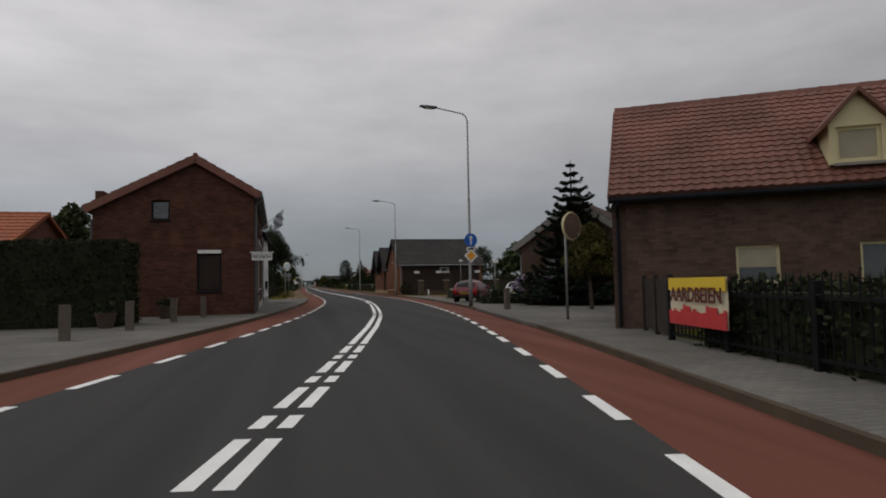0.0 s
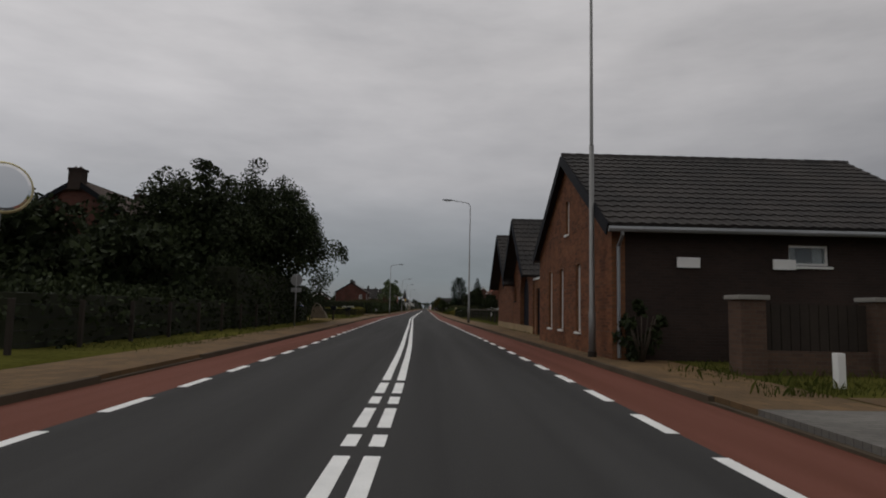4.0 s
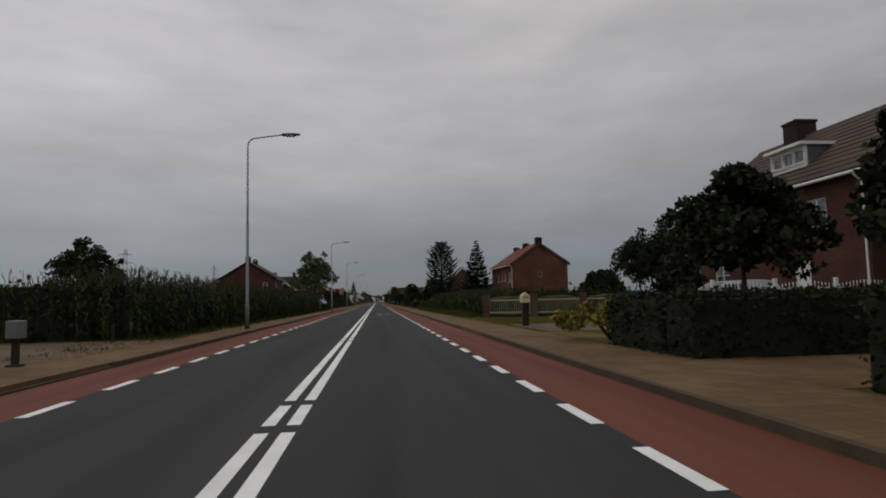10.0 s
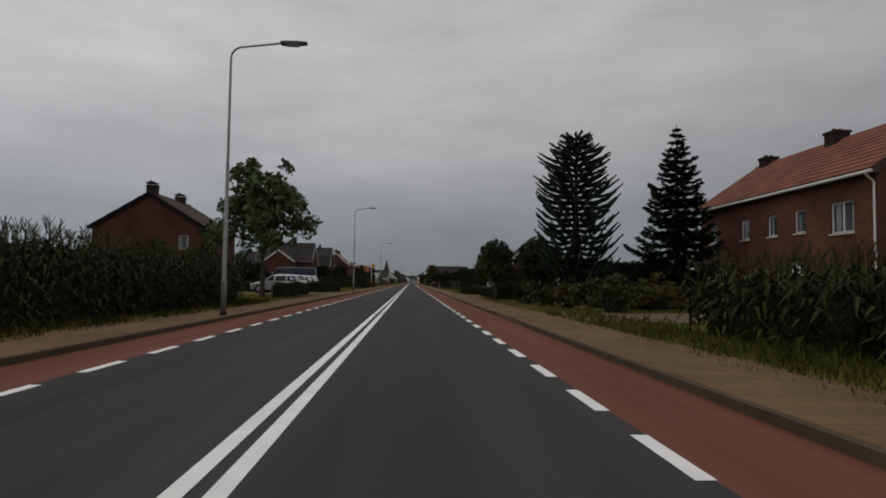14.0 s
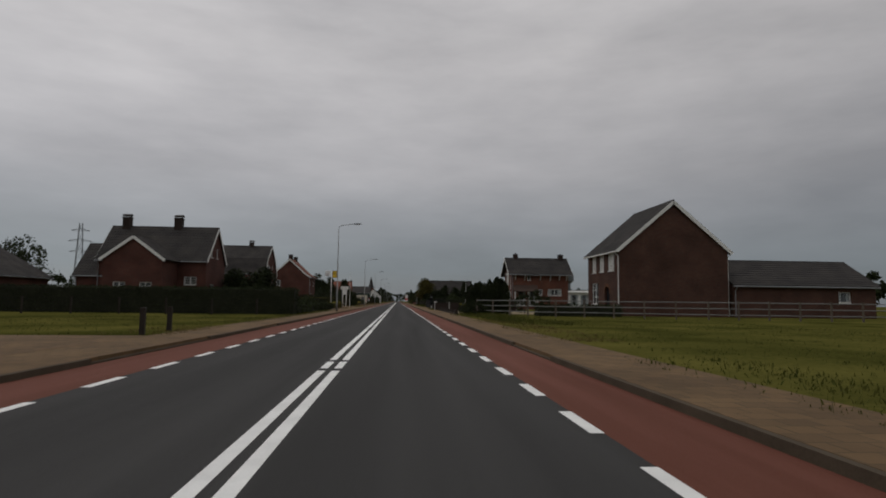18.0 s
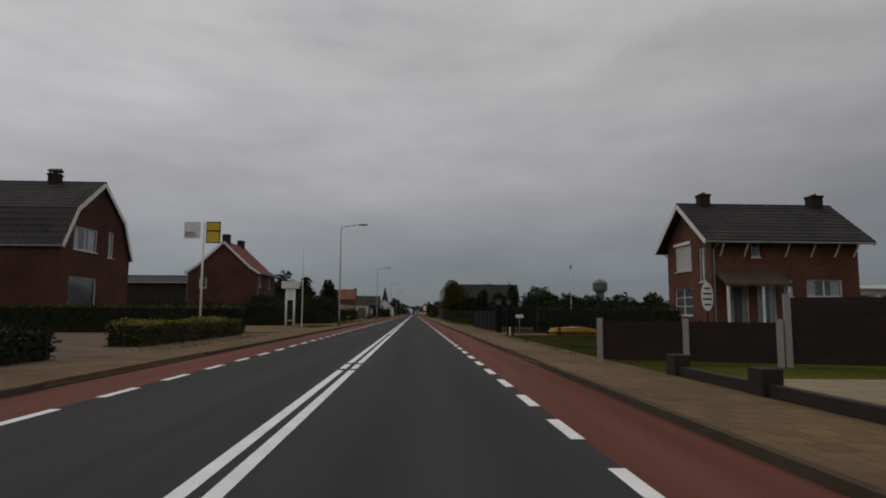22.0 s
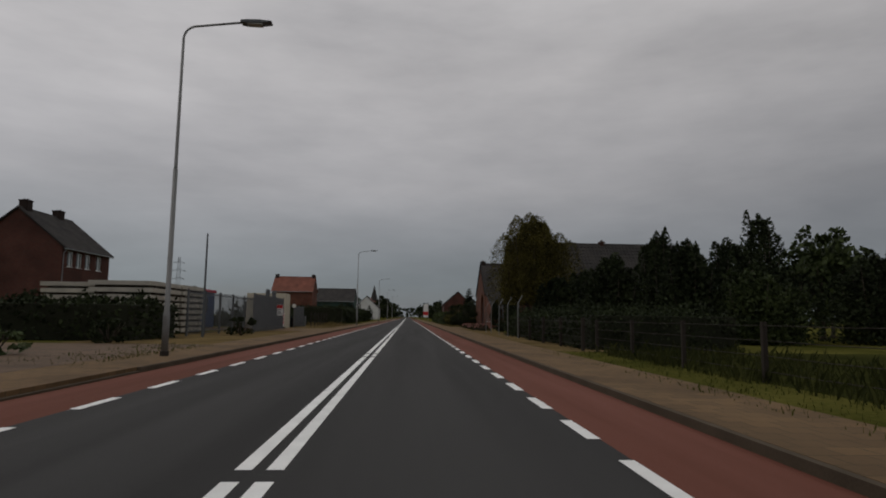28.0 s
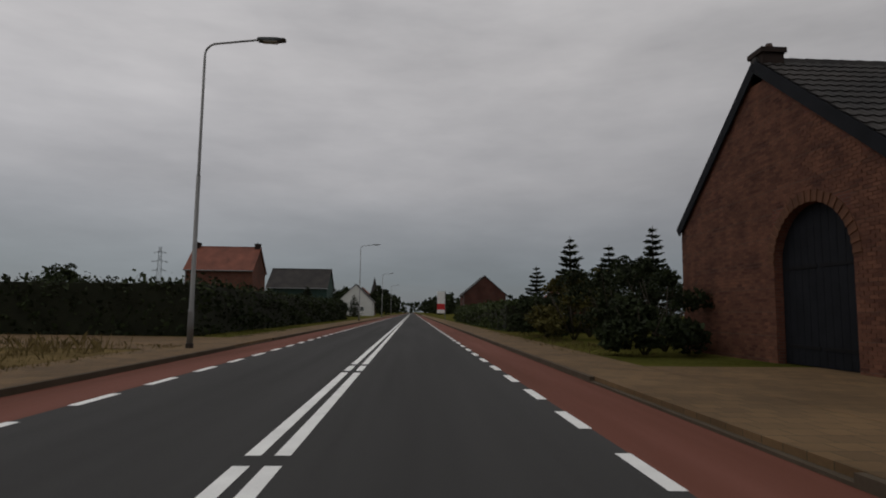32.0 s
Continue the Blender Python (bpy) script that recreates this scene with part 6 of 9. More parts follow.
house("villa", "red brick villa with a dark roof and bracketed eaves", (22.38, 334.9), -90, 6.0, 8.6, 5.55, 7.72, BRICK_RED, TILE_DARK,
      [("f", 1.19, 3.75, 2.3, 1.6, W, "roller"), ("f", 4.44, 2.97, 0.85, 1.95, W, "double"), ("f", 0.95, 1.0, 2.5, 1.65, W, "cross"), ("r", 2.08, 4.33, 0.5, 0.9, W, "plain"), ("r", 5.2, 2.1, 2.1, 0.95, W, "double"), ("r", 3.9, 2.1, 0.5, 0.9, W, "plain"), ("r", 0.7, 0.5, 1.1, 2.2, W, "plain"), ("r", 2.3, 0.5, 1.1, 2.2, W, "plain")],
      [(-3.2, 0.62, 0.75), (3.9, 0.7, 0.75)], verge=WHITE_PAINT, over=0.75, gable_over=0.6)
house("conservatory", "low white flat conservatory beside the villa", (29.4, 335.6), -90, 4.6, 5.6, 2.6, 2.75, WHITE_PAINT, WHITE_PAINT, [("r", 0.5, 0.7, 1.3, 1.6, W, "plain"), ("r", 2.1, 0.7, 1.3, 1.6, W, "plain"), ("r", 3.7, 0.7, 1.2, 1.6, W, "plain")], tiles=False, gutter=False, category="conservatory", group="outbuildings")
house("farmhouse", "brown brick farmhouse with white windows and a dark roof", (17.0, 436.2), -90, 6.9, 14.3, 3.75, 7.45, BRICK_BROWN, TILE_DARK,
      [("f", 2.05, 3.85, 0.55, 1.1, W, "double"), ("f", 4.65, 3.85, 0.55, 1.1, W, "double"), ("f", 0.39, 0.54, 1.94, 1.86, W, "bare"), ("f", 4.75, 0.54, 1.75, 1.86, W, "bare"), ("r", 1.2, 0.76, 1.85, 1.62, W, "bare")],
      [(-6.55, 0.55, 0.6), (1.0, 0.4, 0.35)], verge=DARK_PAINT, over=0.4, gable_over=0.3, skins={"f": BRICKS_BROWN})
simple("downpipe", "pale zinc downpipe at the farmhouse corner", "downpipe", LAMP_GREY, lambda bm: tube(bm, [(-0.25, -0.05, 3.6), (-0.02, 0.0, 3.35), (0, 0, 3.2), (0, 0, 0.0)], 0.045, 10), (9.78, 439.74, 0.08), 0)
house("barn", "old brick barn with a tall arched door and dark roof", (13.95, 450.4), -90, 8.4, 10.0, 3.5, 6.78, BRICK_RED, TILE_DARK,
      [("f", 4.55, 0.0, 2.45, 3.3, "arch", 1.2, DARK_PAINT)], [(-4.75, 0.5, 0.35)], verge=DARK_PAINT, over=0.1, gable_over=0.06, gutter=False, group="barns", category="barn", skins={"f": BRICKS_RED})
house("brick_lean_to", "low dark brick lean-to with small white windows", (12.1, 443.7), -90, 4.9, 6.2, 1.85, 3.5, BRICK_RED, TILE_DARK,
      [("f", 1.26, 0.68, 0.7, 0.78, W, "cross"), ("f", 3.15, 0.66, 0.68, 0.78, W, "cross")], category="outbuilding", group="outbuildings", gable_over=0.06, profile=[(0.0, 3.3), (0.12, 3.5), (4.9, 1.85)], gutter=False)

# ---- west side ----
house("roadside_house", "brown brick roadside house with a red tile roof", (-8.05, 39.3), 2.3, 5.45, 12.3, 4.55, 5.75, BRICK_BROWN, TILE_RED,
      [("f", 1.9, 3.5, 0.62, 0.72, W, "plain", DARK_PAINT), ("f", 3.45, 0.9, 0.85, 1.5, W, "blind", DARK_PAINT)]
      + [("r", 0.6 + 1.75 * k, 3.35, 0.62, 0.95, W, "plain", DARK_PAINT) for k in range(7)]
      + [("r", 1.0, 0.75, 0.9, 1.55, W, "plain", DARK_PAINT), ("r", 2.5, 0.0, 0.85, 2.2, D, "plain", DARK_PAINT), ("r", 3.9, 0.75, 0.9, 1.55, W, "plain", DARK_PAINT), ("r", 6.0, 0.95, 0.75, 1.45, W, "plain"), ("r", 8.2, 0.0, 0.85, 2.3, D, "plain", DARK_PAINT), ("r", 9.9, 0.95, 0.75, 1.45, W, "plain", DARK_PAINT)],
      verge=TILE_CORNER, over=0.25, gable_over=0.2, fascia=LAMP_GREY, profile=[(0.0, 3.95), (3.4, 5.75), (5.45, 4.55)], ridge_shift=0.68, skins={"f": BRICKS_BROWN, "r": BRICKS_BROWN})
house("white_house", "white plastered house with a brown tile roof and dark windows", (-8.1, 49.45), 0.5, 4.9, 7.7, 4.0, 5.2, PLASTER, TILE_BROWN,
      [("r", 0.75, 0.82, 1.0, 1.35, W, "plain", DARK_PAINT), ("r", 2.85, 0.1, 0.75, 2.1, D, "plain", DARK_PAINT), ("r", 4.6, 0.82, 1.2, 1.35, W, "plain", DARK_PAINT), ("r", 3.0, 3.3, 0.45, 0.5, W, "plain", DARK_PAINT)],
      [(-2.6, 0.7, 0.45)], verge=DARK_PAINT, plinth=PLINTH, plinth_h=0.36, over=0.2, fascia=DARK_PAINT)
house("detached_house", "dark red brick house behind trees, with two chimneys", (-18.6, 93.0), 0, 8.0, 9.0, 5.3, 7.8, BRICK_DARK, TILE_BROWN, [("f", 5.5, 3.3, 0.9, 1.1, W, "plain")], [(-4.4, 0.7, 0.75), (3.5, 0.7, 0.7)], verge=DARK_PAINT)
house("detached_house", "brick house with a white verge and dark tile roof", (-16.2, 99.3), -90, 7.4, 10.0, 3.3, 6.6, BRICK_DARK, TILE_DARK, [("b", 1.0, 1.0, 1.2, 1.2, W, "double"), ("b", 4.6, 1.0, 1.2, 1.2, W, "double")], verge=WHITE_PAINT)
house("detached_house", "dark red brick house with a grey tile roof", (-26.6, 130.4), -90, 7.0, 12.0, 3.5, 6.0, BRICK_DARK, TILE_DARK, [("b", 2.0, 1.0, 0.7, 1.2, W, "plain"), ("b", 3.6, 1.0, 0.7, 1.2, W, "plain"), ("b", 3.1, 4.2, 0.5, 0.6, W, "plain")])
house("detached_house", "red brick house with a brown roof and capped chimneys", (-20.4, 238.6), 0, 8.9, 9.0, 5.3, 8.0, BRICK_DARK, TILE_BROWN, [("f", 6.9, 3.5, 0.8, 1.1, W, "plain"), ("f", 1.6, 1.0, 1.5, 1.3, W, "double"), ("r", 1.0, 3.5, 0.9, 1.1, W, "double"), ("r", 1.0, 1.0, 1.5, 1.3, W, "double")], [(-3.9, 0.75, 0.75, 0, "cap"), (2.3, 0.75, 0.6, 0, "cap")], verge=DARK_PAINT)
house("brick_house", "low house with an orange tile roof beyond the gardens", (-36.0, 166.0), -90, 6.0, 7.0, 2.6, 4.7, BRICK_RED, TILE_ORANGE)
house("bungalow", "low house with a dark roof and white verge", (-40.0, 300.0), 0, 12.0, 10.0, 3.0, 6.4, BRICK_DARK, TILE_DARK, verge=WHITE_PAINT)
house("detached_house", "red brick house with a dark roof and capped chimneys", (-23.6, 307.4), -90, 6.6, 10.6, 4.95, 8.4, BRICK_DARK, TILE_DARK, [("b", 1.5, 5.3, 0.6, 1.0, W, "double"), ("b", 3.4, 5.3, 0.6, 1.0, W, "double"), ("b", 1.4, 1.2, 1.6, 1.3, W, "double"), ("r", 8.2, 2.4, 1.2, 0.8, W, "cross")], [(1.3, 0.75, 1.1, 0, "cap"), (-4.0, 0.75, 1.1, 0, "cap")], verge=WHITE_PAINT)
house("house_wing", "red brick gabled house wing with a white verge", (-23.8, 302.2), 0, 5.4, 4.4, 4.75, 6.75, BRICK_DARK, TILE_DARK, [("f", 1.0, 1.4, 1.1, 1.1, W, "cross"), ("f", 3.4, 1.4, 1.1, 1.1, W, "cross")], verge=WHITE_PAINT, gutter=False)
house("gambrel_house", "red brick house with a dark gambrel roof and white windows", (-23.2, 337.6), -90, 8.4, 9.0, 4.8, 9.1, BRICK_DARK, TILE_DARK,
      [("b", 1.3, 4.7, 2.7, 1.4, W, "double"), ("b", 5.35, 4.55, 0.75, 1.7, W, "plain"), ("b", 1.0, 0.7, 3.2, 2.4, W, "bare"), ("r", 1.0, 1.0, 1.2, 1.2, W, "plain")], [(1.5, 0.6, 0.65, 0, "cap")],
      profile=[(0.0, 4.75), (1.3, 7.05), (4.2, 9.1), (7.1, 7.05), (8.4, 4.9)], verge=WHITE_PAINT, over=0.2)
house("long_shed", "long low dark shed behind the houses", (-44.0, 386.0), -90, 9.0, 30.0, 5.0, 6.0, WOOD_DARK, TILE_DARK, tiles=False, category="shed", group="sheds")
house("detached_house", "red brick house with a flared red tile roof", (-22.1, 378.6), 0, 8.4, 9.0, 6.2, 9.65, BRICK_DARK, TILE_RED, [("f", 1.4, 4.0, 0.9, 1.2, W, "plain"), ("r", 0.8, 4.2, 0.95, 1.3, W, "double"), ("r", 5.6, 4.2, 1.0, 1.4, W, "double"), ("r", 2.6, 1.0, 1.4, 1.4, W, "double")], [(-3.6, 0.8, 1.0), (2.8, 0.8, 0.95)],
      profile=[(0.0, 6.0), (0.9, 6.55), (4.2, 9.65), (7.5, 6.55), (8.4, 6.0)], verge=WHITE_PAINT, over=0.35)
house("detached_house", "dark brick house with a hipped-looking roof and white windows", (-35.2, 446.0), 0, 8.5, 9.0, 7.1, 10.6, BRICK_DARK, TILE_DARK, [("r", 0.6, 5.3, 1.0, 1.4, W, "double"), ("r", 2.2, 5.3, 1.0, 1.4, W, "double"), ("r", 3.8, 5.3, 1.0, 1.4, W, "double"), ("r", 6.0, 5.3, 1.0, 1.4, W, "double")], [(-3.5, 0.8, 0.9), (2.0, 0.8, 0.8)])
house("detached_house", "red brick house with an orange tile roof, side to the road", (-24.1, 521.8), -90, 7.0, 8.6, 6.3, 9.4, BRICK_RED, TILE_RED, [("r", 6.4, 1.0, 1.2, 1.4, W, "double")], [(-4.0, 0.7, 0.6), (4.0, 0.7, 0.6)])
house("green_barn", "dark green barn with a grey roof beyond the hedge", (-16.5, 536.0), -90, 8.0, 9.0, 4.6, 7.5, mat("green_boards", (0.03, 0.06, 0.05), 0.8), TILE_DARK, [("b", 2.4, 1.6, 0.9, 1.1, W, "plain")], category="barn", group="barns")
house("white_house", "far white plastered house with a dark roof", (-12.5, 590.0), 0, 8.0, 9.0, 3.6, 7.4, PLASTER, TILE_DARK, [("f", 1.2, 1.0, 1.2, 1.2, W, "double"), ("f", 5.0, 1.0, 1.2, 1.2, W, "double")])
house("far_house", "far brick house beside the road", (15.0, 560.0), 0, 8.0, 10.0, 4.6, 8.0, BRICK_DARK, TILE_DARK)
house("far_house", "far brick house beside the road", (-15.0, 640.0), 0, 8.0, 10.0, 5.0, 8.6, BRICK_RED, TILE_RED)

house("house_wing", "dark brick house wing with a low dark roof", (-28.6, 307.4), -90, 6.0, 5.0, 3.4, 6.5, BRICK_DARK, TILE_DARK)
# flat-roofed dormer
fd = thing("roof_dormer", "white flat-roofed dormer window on a tiled roof", "dormer", (18.15, 153.9, 6.15), -90, "dormers")
fd.scale = (0.72, 1.0, 0.85)
bm = bmesh.new()
wall_pieces(bm, 3.0, 1.05, [(0.12, 1.0, 0.25, 0.88), (1.06, 1.94, 0.25, 0.88), (2.0, 2.88, 0.25, 0.88)], 0.12)
bmesh.ops.remove_doubles(bm, verts=bm.verts[:], dist=0.0005)
part("front", bm, WHITE_PAINT, fd)
for k in range(3):
    window_unit(fd, pose(0.12 + 0.94 * k, 0, 0.25), 0.88, 0.63, WHITE_PAINT, "bare")
for x in (0.0, 2.94):
    bm = bmesh.new()
    prism(bm, [(0.12, 0.0), (0.12, 1.05), (1.9, 1.05), (1.4, 0.75)], "x", x, x + 0.06)
    part("cheek", bm, LAMP_GREY, fd)
bm = bmesh.new()
bevel_box(bm, -0.18, 3.18, -0.25, 2.2, 1.05, 1.2, 0.02)
part("flat_roof", bm, WHITE_PAINT, fd)
for y, z in ((139.2, 7.35), (142.6, 6.6)):
    simple("roof_light", "small dark roof window in a tiled slope", "roof window", DARK_PAINT, lambda bm: (bevel_box(bm, -0.45, 0.45, -0.3, 0.3, 0.0, 0.12, 0.02), bmesh.ops.rotate(bm, verts=bm.verts[:], cent=(0, 0, 0), matrix=Matrix.Rotation(-0.78, 3, "Y"))), (21.95 - (9.15 + 0.22 - z) / 0.988, y, z), 0, "roof windows")
# dormer on the corner house
dormer = thing("dormer", "cream wooden roof dormer with a tiled gable roof", "dormer", (6.85, 18.62, 3.2), -122 + 90, "dormers")
dormer.scale = (1.12, 1.0, 1.18)
bm = bmesh.new()
wall_pieces(bm, 0.86, 0.66, [(0.1, 0.76, 0.04, 0.6)], 0.1, [(0.0, 0.66), (0.43, 1.12), (0.86, 0.66)])
bmesh.ops.translate(bm, verts=bm.verts[:], vec=(-0.43, 0, 0))
part("front", bm, CREAM_PAINT, dormer)
for s in (-1, 1):
    bm = bmesh.new()
    hexa(bm, [(s * 0.39, 0.1, 0), (s * 0.43, 0.1, 0), (s * 0.43, 1.2, 0.6), (s * 0.39, 1.2, 0.6), (s * 0.39, 0.1, 0.66), (s * 0.43, 0.1, 0.66), (s * 0.43, 1.2, 0.66), (s * 0.39, 1.2, 0.66)])
    bmesh.ops.recalc_face_normals(bm, faces=bm.faces[:])
    part("cheek", bm, CREAM_PAINT, dormer)
    bm = bmesh.new()
    hexa(bm, [(0, -0.16, 1.13), (s * 0.58, -0.16, 0.52), (s * 0.58, 1.7, 0.52), (0, 1.7, 1.13), (0, -0.16, 1.21), (s * 0.58, -0.16, 0.60), (s * 0.58, 1.7, 0.60), (0, 1.7, 1.21)])
    bmesh.ops.recalc_face_normals(bm, faces=bm.faces[:])
    part("roof", bm, TILE_CORNER, dormer)
window_unit(dormer, pose(-0.33, 0, 0.04), 0.66, 0.56, CREAM_PAINT, "shade")


def paving(label, pts, material, name="driveway", z=0.101, kind="structure"):
    """A flat paved patch with a little thickness."""
    v = [(x, y, z) for x, y in pts] + [(x, y, z - 0.08) for x, y in pts]
    n = len(pts)
    f = [tuple(range(n))] + [tuple(range(2 * n - 1, n - 1, -1))] + [(i, i + n, (i + 1) % n + n, (i + 1) % n) for i in range(n)]
    return from_arrays(name, v, f, material, None, label, "paving", kind=kind)


# ---- paved patches ----
paving("grey brick paving in front of the corner house", [(1.6, 17), (3.3, 19.6), (5.2, 23.6), (9.5, 31), (9.5, 33), (3.4, 33), (2.6, 27), (1.7, 20)], PAVER_GREY)
paving("grey paved side road mouth", [(4.9, 33.05), (7.0, 33.05), (6.4, 36.0), (5.2, 38)], PAVER_GREY, "side_road")
paving("grey brick parking bay", [(5.3, 38.5), (11, 38.5), (11, 47), (6.2, 47)], PAVER_GREY, "parking_bay")
paving("sandy paved yard entrance beside the barn", [(6.4, 52), (30, 52), (30, 61), (6.7, 61)], PAVER, "yard")
ribbon("footway", -9.6, -5.62, 0.1, PAVER_GREY, "grey brown clinker footway before the roadside houses", "pavement", 8, 58, 0.12)
paving("sandy driveway to a garage", [(6.0, 147), (30, 147), (30, 152.5), (6.0, 152.5)], PAVER_BRICK)
paving("sandy paved driveway beside a garden", [(6.0, 199), (18, 199), (18, 204), (6.0, 204)], PAVER_BRICK)
paving("brown clinker forecourt behind low hedges", [(5.6, 224), (26, 224), (26, 229.9), (5.6, 229.9)], PAVER, "forecourt")
paving("sandy paved driveway with a gate pillar", [(5.55, 230.0), (26, 230.0), (26, 241.5), (7.2, 241.5), (7.0, 234.8), (5.55, 234.8)], PAVER, "driveway")
paving("sandy gate entrance to an iron gate", [(5.6, 327.5), (16, 327.5), (16, 332), (5.6, 332.5)], PAVER)
paving("light gravel court behind a low black wall", [(5.9, 292.5), (16, 292.5), (16, 307.0), (5.9, 307.6)], GRAVEL, "gravel_court")
paving("sandy field entrance", [(5.6, 349), (9, 349), (9, 353.5), (5.6, 353.5)], DRY_GRASS)
paving("brown bare verge below the farm garden", [(5.62, 402), (7.4, 402), (7.6, 431), (5.62, 431)], DRY_GRASS, "verge")
paving("brown bare verge before the yard fence", [(-10.5, 404.2), (-5.62, 404.2), (-5.62, 422.8), (-10.5, 422.8)], DRY_GRASS, "verge")
paving("brown bare verge below the board fence", [(5.62, 332.6), (6.6, 332.6), (6.6, 348.9), (5.62, 348.9)], DRY_GRASS, "verge")
paving("brown bare bed below the farmhouse wall", [(5.62, 431.2), (9.7, 431.2), (9.7, 437.8), (5.62, 437.8)], DRY_GRASS, "verge")
paving("brown bare verge beside a garden plot", [(-12, 433.2), (-5.62, 432.3), (-5.62, 452.7), (-12, 452.7)], DRY_GRASS, "verge")
paving("brown bare verge along a garden hedge", [(5.62, 138.1), (6.8, 138.1), (6.8, 146.7), (5.62, 146.7)], DRY_GRASS, "verge")
paving("sandy paved forecourt of the farmhouse", [(5.6, 438), (10, 441), (10, 449), (5.6, 449)], PAVER)
paving("sandy driveway between hedges", [(-25, 97.5), (-5.4, 97.5), (-5.4, 106), (-25, 105)], DRY_GRASS)
paving("brown paved driveway", [(-14, 140.1), (-6.9, 140.1), (-6.9, 134.5), (-5.6, 134.5), (-5.6, 148.2), (-14, 148.2)], PAVER_BRICK)
paving("brown paved forecourt with parked cars", [(-26, 229), (-5.6, 229), (-5.6, 238), (-8, 240), (-8, 254), (-26, 254)], PAVER_BRICK, "forecourt")
paving("light sandy driveway", [(-20, 251), (-5.6, 251), (-5.6, 257.5), (-20, 256.5)], PAVER)
paving("brown paved driveway", [(-26, 303), (-5.6, 303), (-5.6, 329.0), (-26, 329.0)], PAVER_BRICK)
paving("wide sandy paved lot", [(-40, 330.5), (-5.62, 330.5), (-5.62, 341), (-8, 347), (-40, 348)], PAVER, "paved_lot")
paving("sandy driveway", [(-16, 351), (-5.6, 351), (-5.6, 357), (-16, 357)], PAVER)
paving("brown paved yard entrance", [(-26, 386), (-5.62, 386), (-5.62, 404), (-26, 404)], PAVER_BRICK, "yard")
paving("sandy gate entrance of a nursery yard", [(-16, 423), (-5.62, 423), (-5.62, 432), (-16, 433)], PAVER, "yard")
paving("sandy field entrance", [(-14, 453), (-5.62, 453), (-5.62, 460), (-14, 461)], PAVER)

# ---- verge grass ----
for i, (a, b) in enumerate(spans(60, 470, [(g0 - 0.3, g1 + 0.3) for g0, g1 in GAPS_EAST] + [(127.5, 147), (289, 347), (402, 452)])):
    grass_strip("dry yellow-green verge grass", 5.15, 7.2, a, b, int((b - a) * 170), 0.085, DRY_BLADE if i % 2 else GRASS_BLADE, 100 + i, True, 0.8)
for i, (a, b) in enumerate(spans(60, 470, [(g0 - 0.3, g1 + 0.3) for g0, g1 in GAPS_WEST] + [(404, 433)])):
    grass_strip("dry yellow-green verge grass", -7.2, -5.2, a, b, int((b - a) * 150), 0.085, GRASS_BLADE if i % 2 else DRY_BLADE, 200 + i, True, 0.8)
grass_strip("mown green lawn beside the road", 6.5, 20, 243, 289, 15000, 0.07, GRASS_BLADE, 301)
grass_strip("tall uncut grass along a field", 6.6, 11, 347, 402, 14000, 0.32, MEADOW_BLADE, 302, False, 1.4)
grass_strip("rough grass under the railings", 6.2, 9.5, 268, 292, 5000, 0.2, GRASS_BLADE, 303)
grass_strip("mown green lawn before a hedge", -18, -6.0, 257, 283, 8000, 0.07, GRASS_BLADE, 304)
grass_strip("meadow grass behind the wire fence", 7.2, 14, 92, 127.6, 15000, 0.26, MEADOW_BLADE, 305)
grass_strip("lawn before the white picket fence", 6.5, 14, 152, 161, 4000, 0.08, GRASS_BLADE, 306)
grass_strip("grass plot before a garden hedge", -12, -6, 106, 128, 5000, 0.15, GRASS_BLADE, 307)
grass_strip("dry tall grass at a field entrance", -20, -6, 443, 455, 5000, 0.3, DRY_BLADE, 308)
grass_strip("grass edge at the foot of the maize", -6.9, -5.3, 148.5, 212, 7000, 0.24, MEADOW_BLADE, 309, False, 1.0)
grass_strip("grass edge at the foot of the maize", 5.5, 6.9, 162, 203, 5000, 0.26, GRASS_BLADE, 310, False, 1.0)
grass_strip("grass beside the barn wall", 5.6, 14, 61, 64.5, 2500, 0.15, GRASS_BLADE, 311)

# ---- the bend: east ----
board_fence("garden_fence", "black iron bar garden fence with ivy behind it", (2.66, 18.4), (0.3, 4.0), 0.92, BLACK_IRON, BLACK_IRON, 1.9, "bars")
board_fence("garden_gate", "dark wooden garden gate beside the house", (2.72, 18.5), (3.35, 20.35), 1.05, WOOD_DARK, WOOD_DARK, 1.0, "solid", category="gate")
hedge("dark ivy hedge behind the slatted fence", 1.52, 2.3, 4.5, 17.6, 0.90, LEAF_DARK, 11, 150, turn=-9.3)
banner = thing("strawberry_banner", "yellow and red canvas banner advertising strawberries, tied to the fence", "banner", (2.47, 17.95, 0.0), -99.5, "banners")
bm = bmesh.new()
n = 14
vs = [[bm.verts.new((1.75 * i / n, -0.09 - 0.015 * math.sin(i * 1.3) * (1 - abs(2 * j - 3) / 3), 0.42 + 0.70 * j / 3)) for j in range(4)] for i in range(n + 1)]
for i in range(n):
    for j in range(3):
        bm.faces.new((vs[i][j], vs[i + 1][j], vs[i + 1][j + 1], vs[i][j + 1]))
part("canvas", bm, mat("banner_cream", (0.62, 0.56, 0.40), 0.7, 0.08, 3, 30, 0), banner)
bm = bmesh.new()
box(bm, 0.0, 1.75, -0.118, -0.112, 0.93, 1.12)
part("yellow_band", bm, mat("banner_yellow", (0.70, 0.50, 0.04), 0.7, 0.08, 3, 30, 0), banner)
bm = bmesh.new()
rng = random.Random(4)
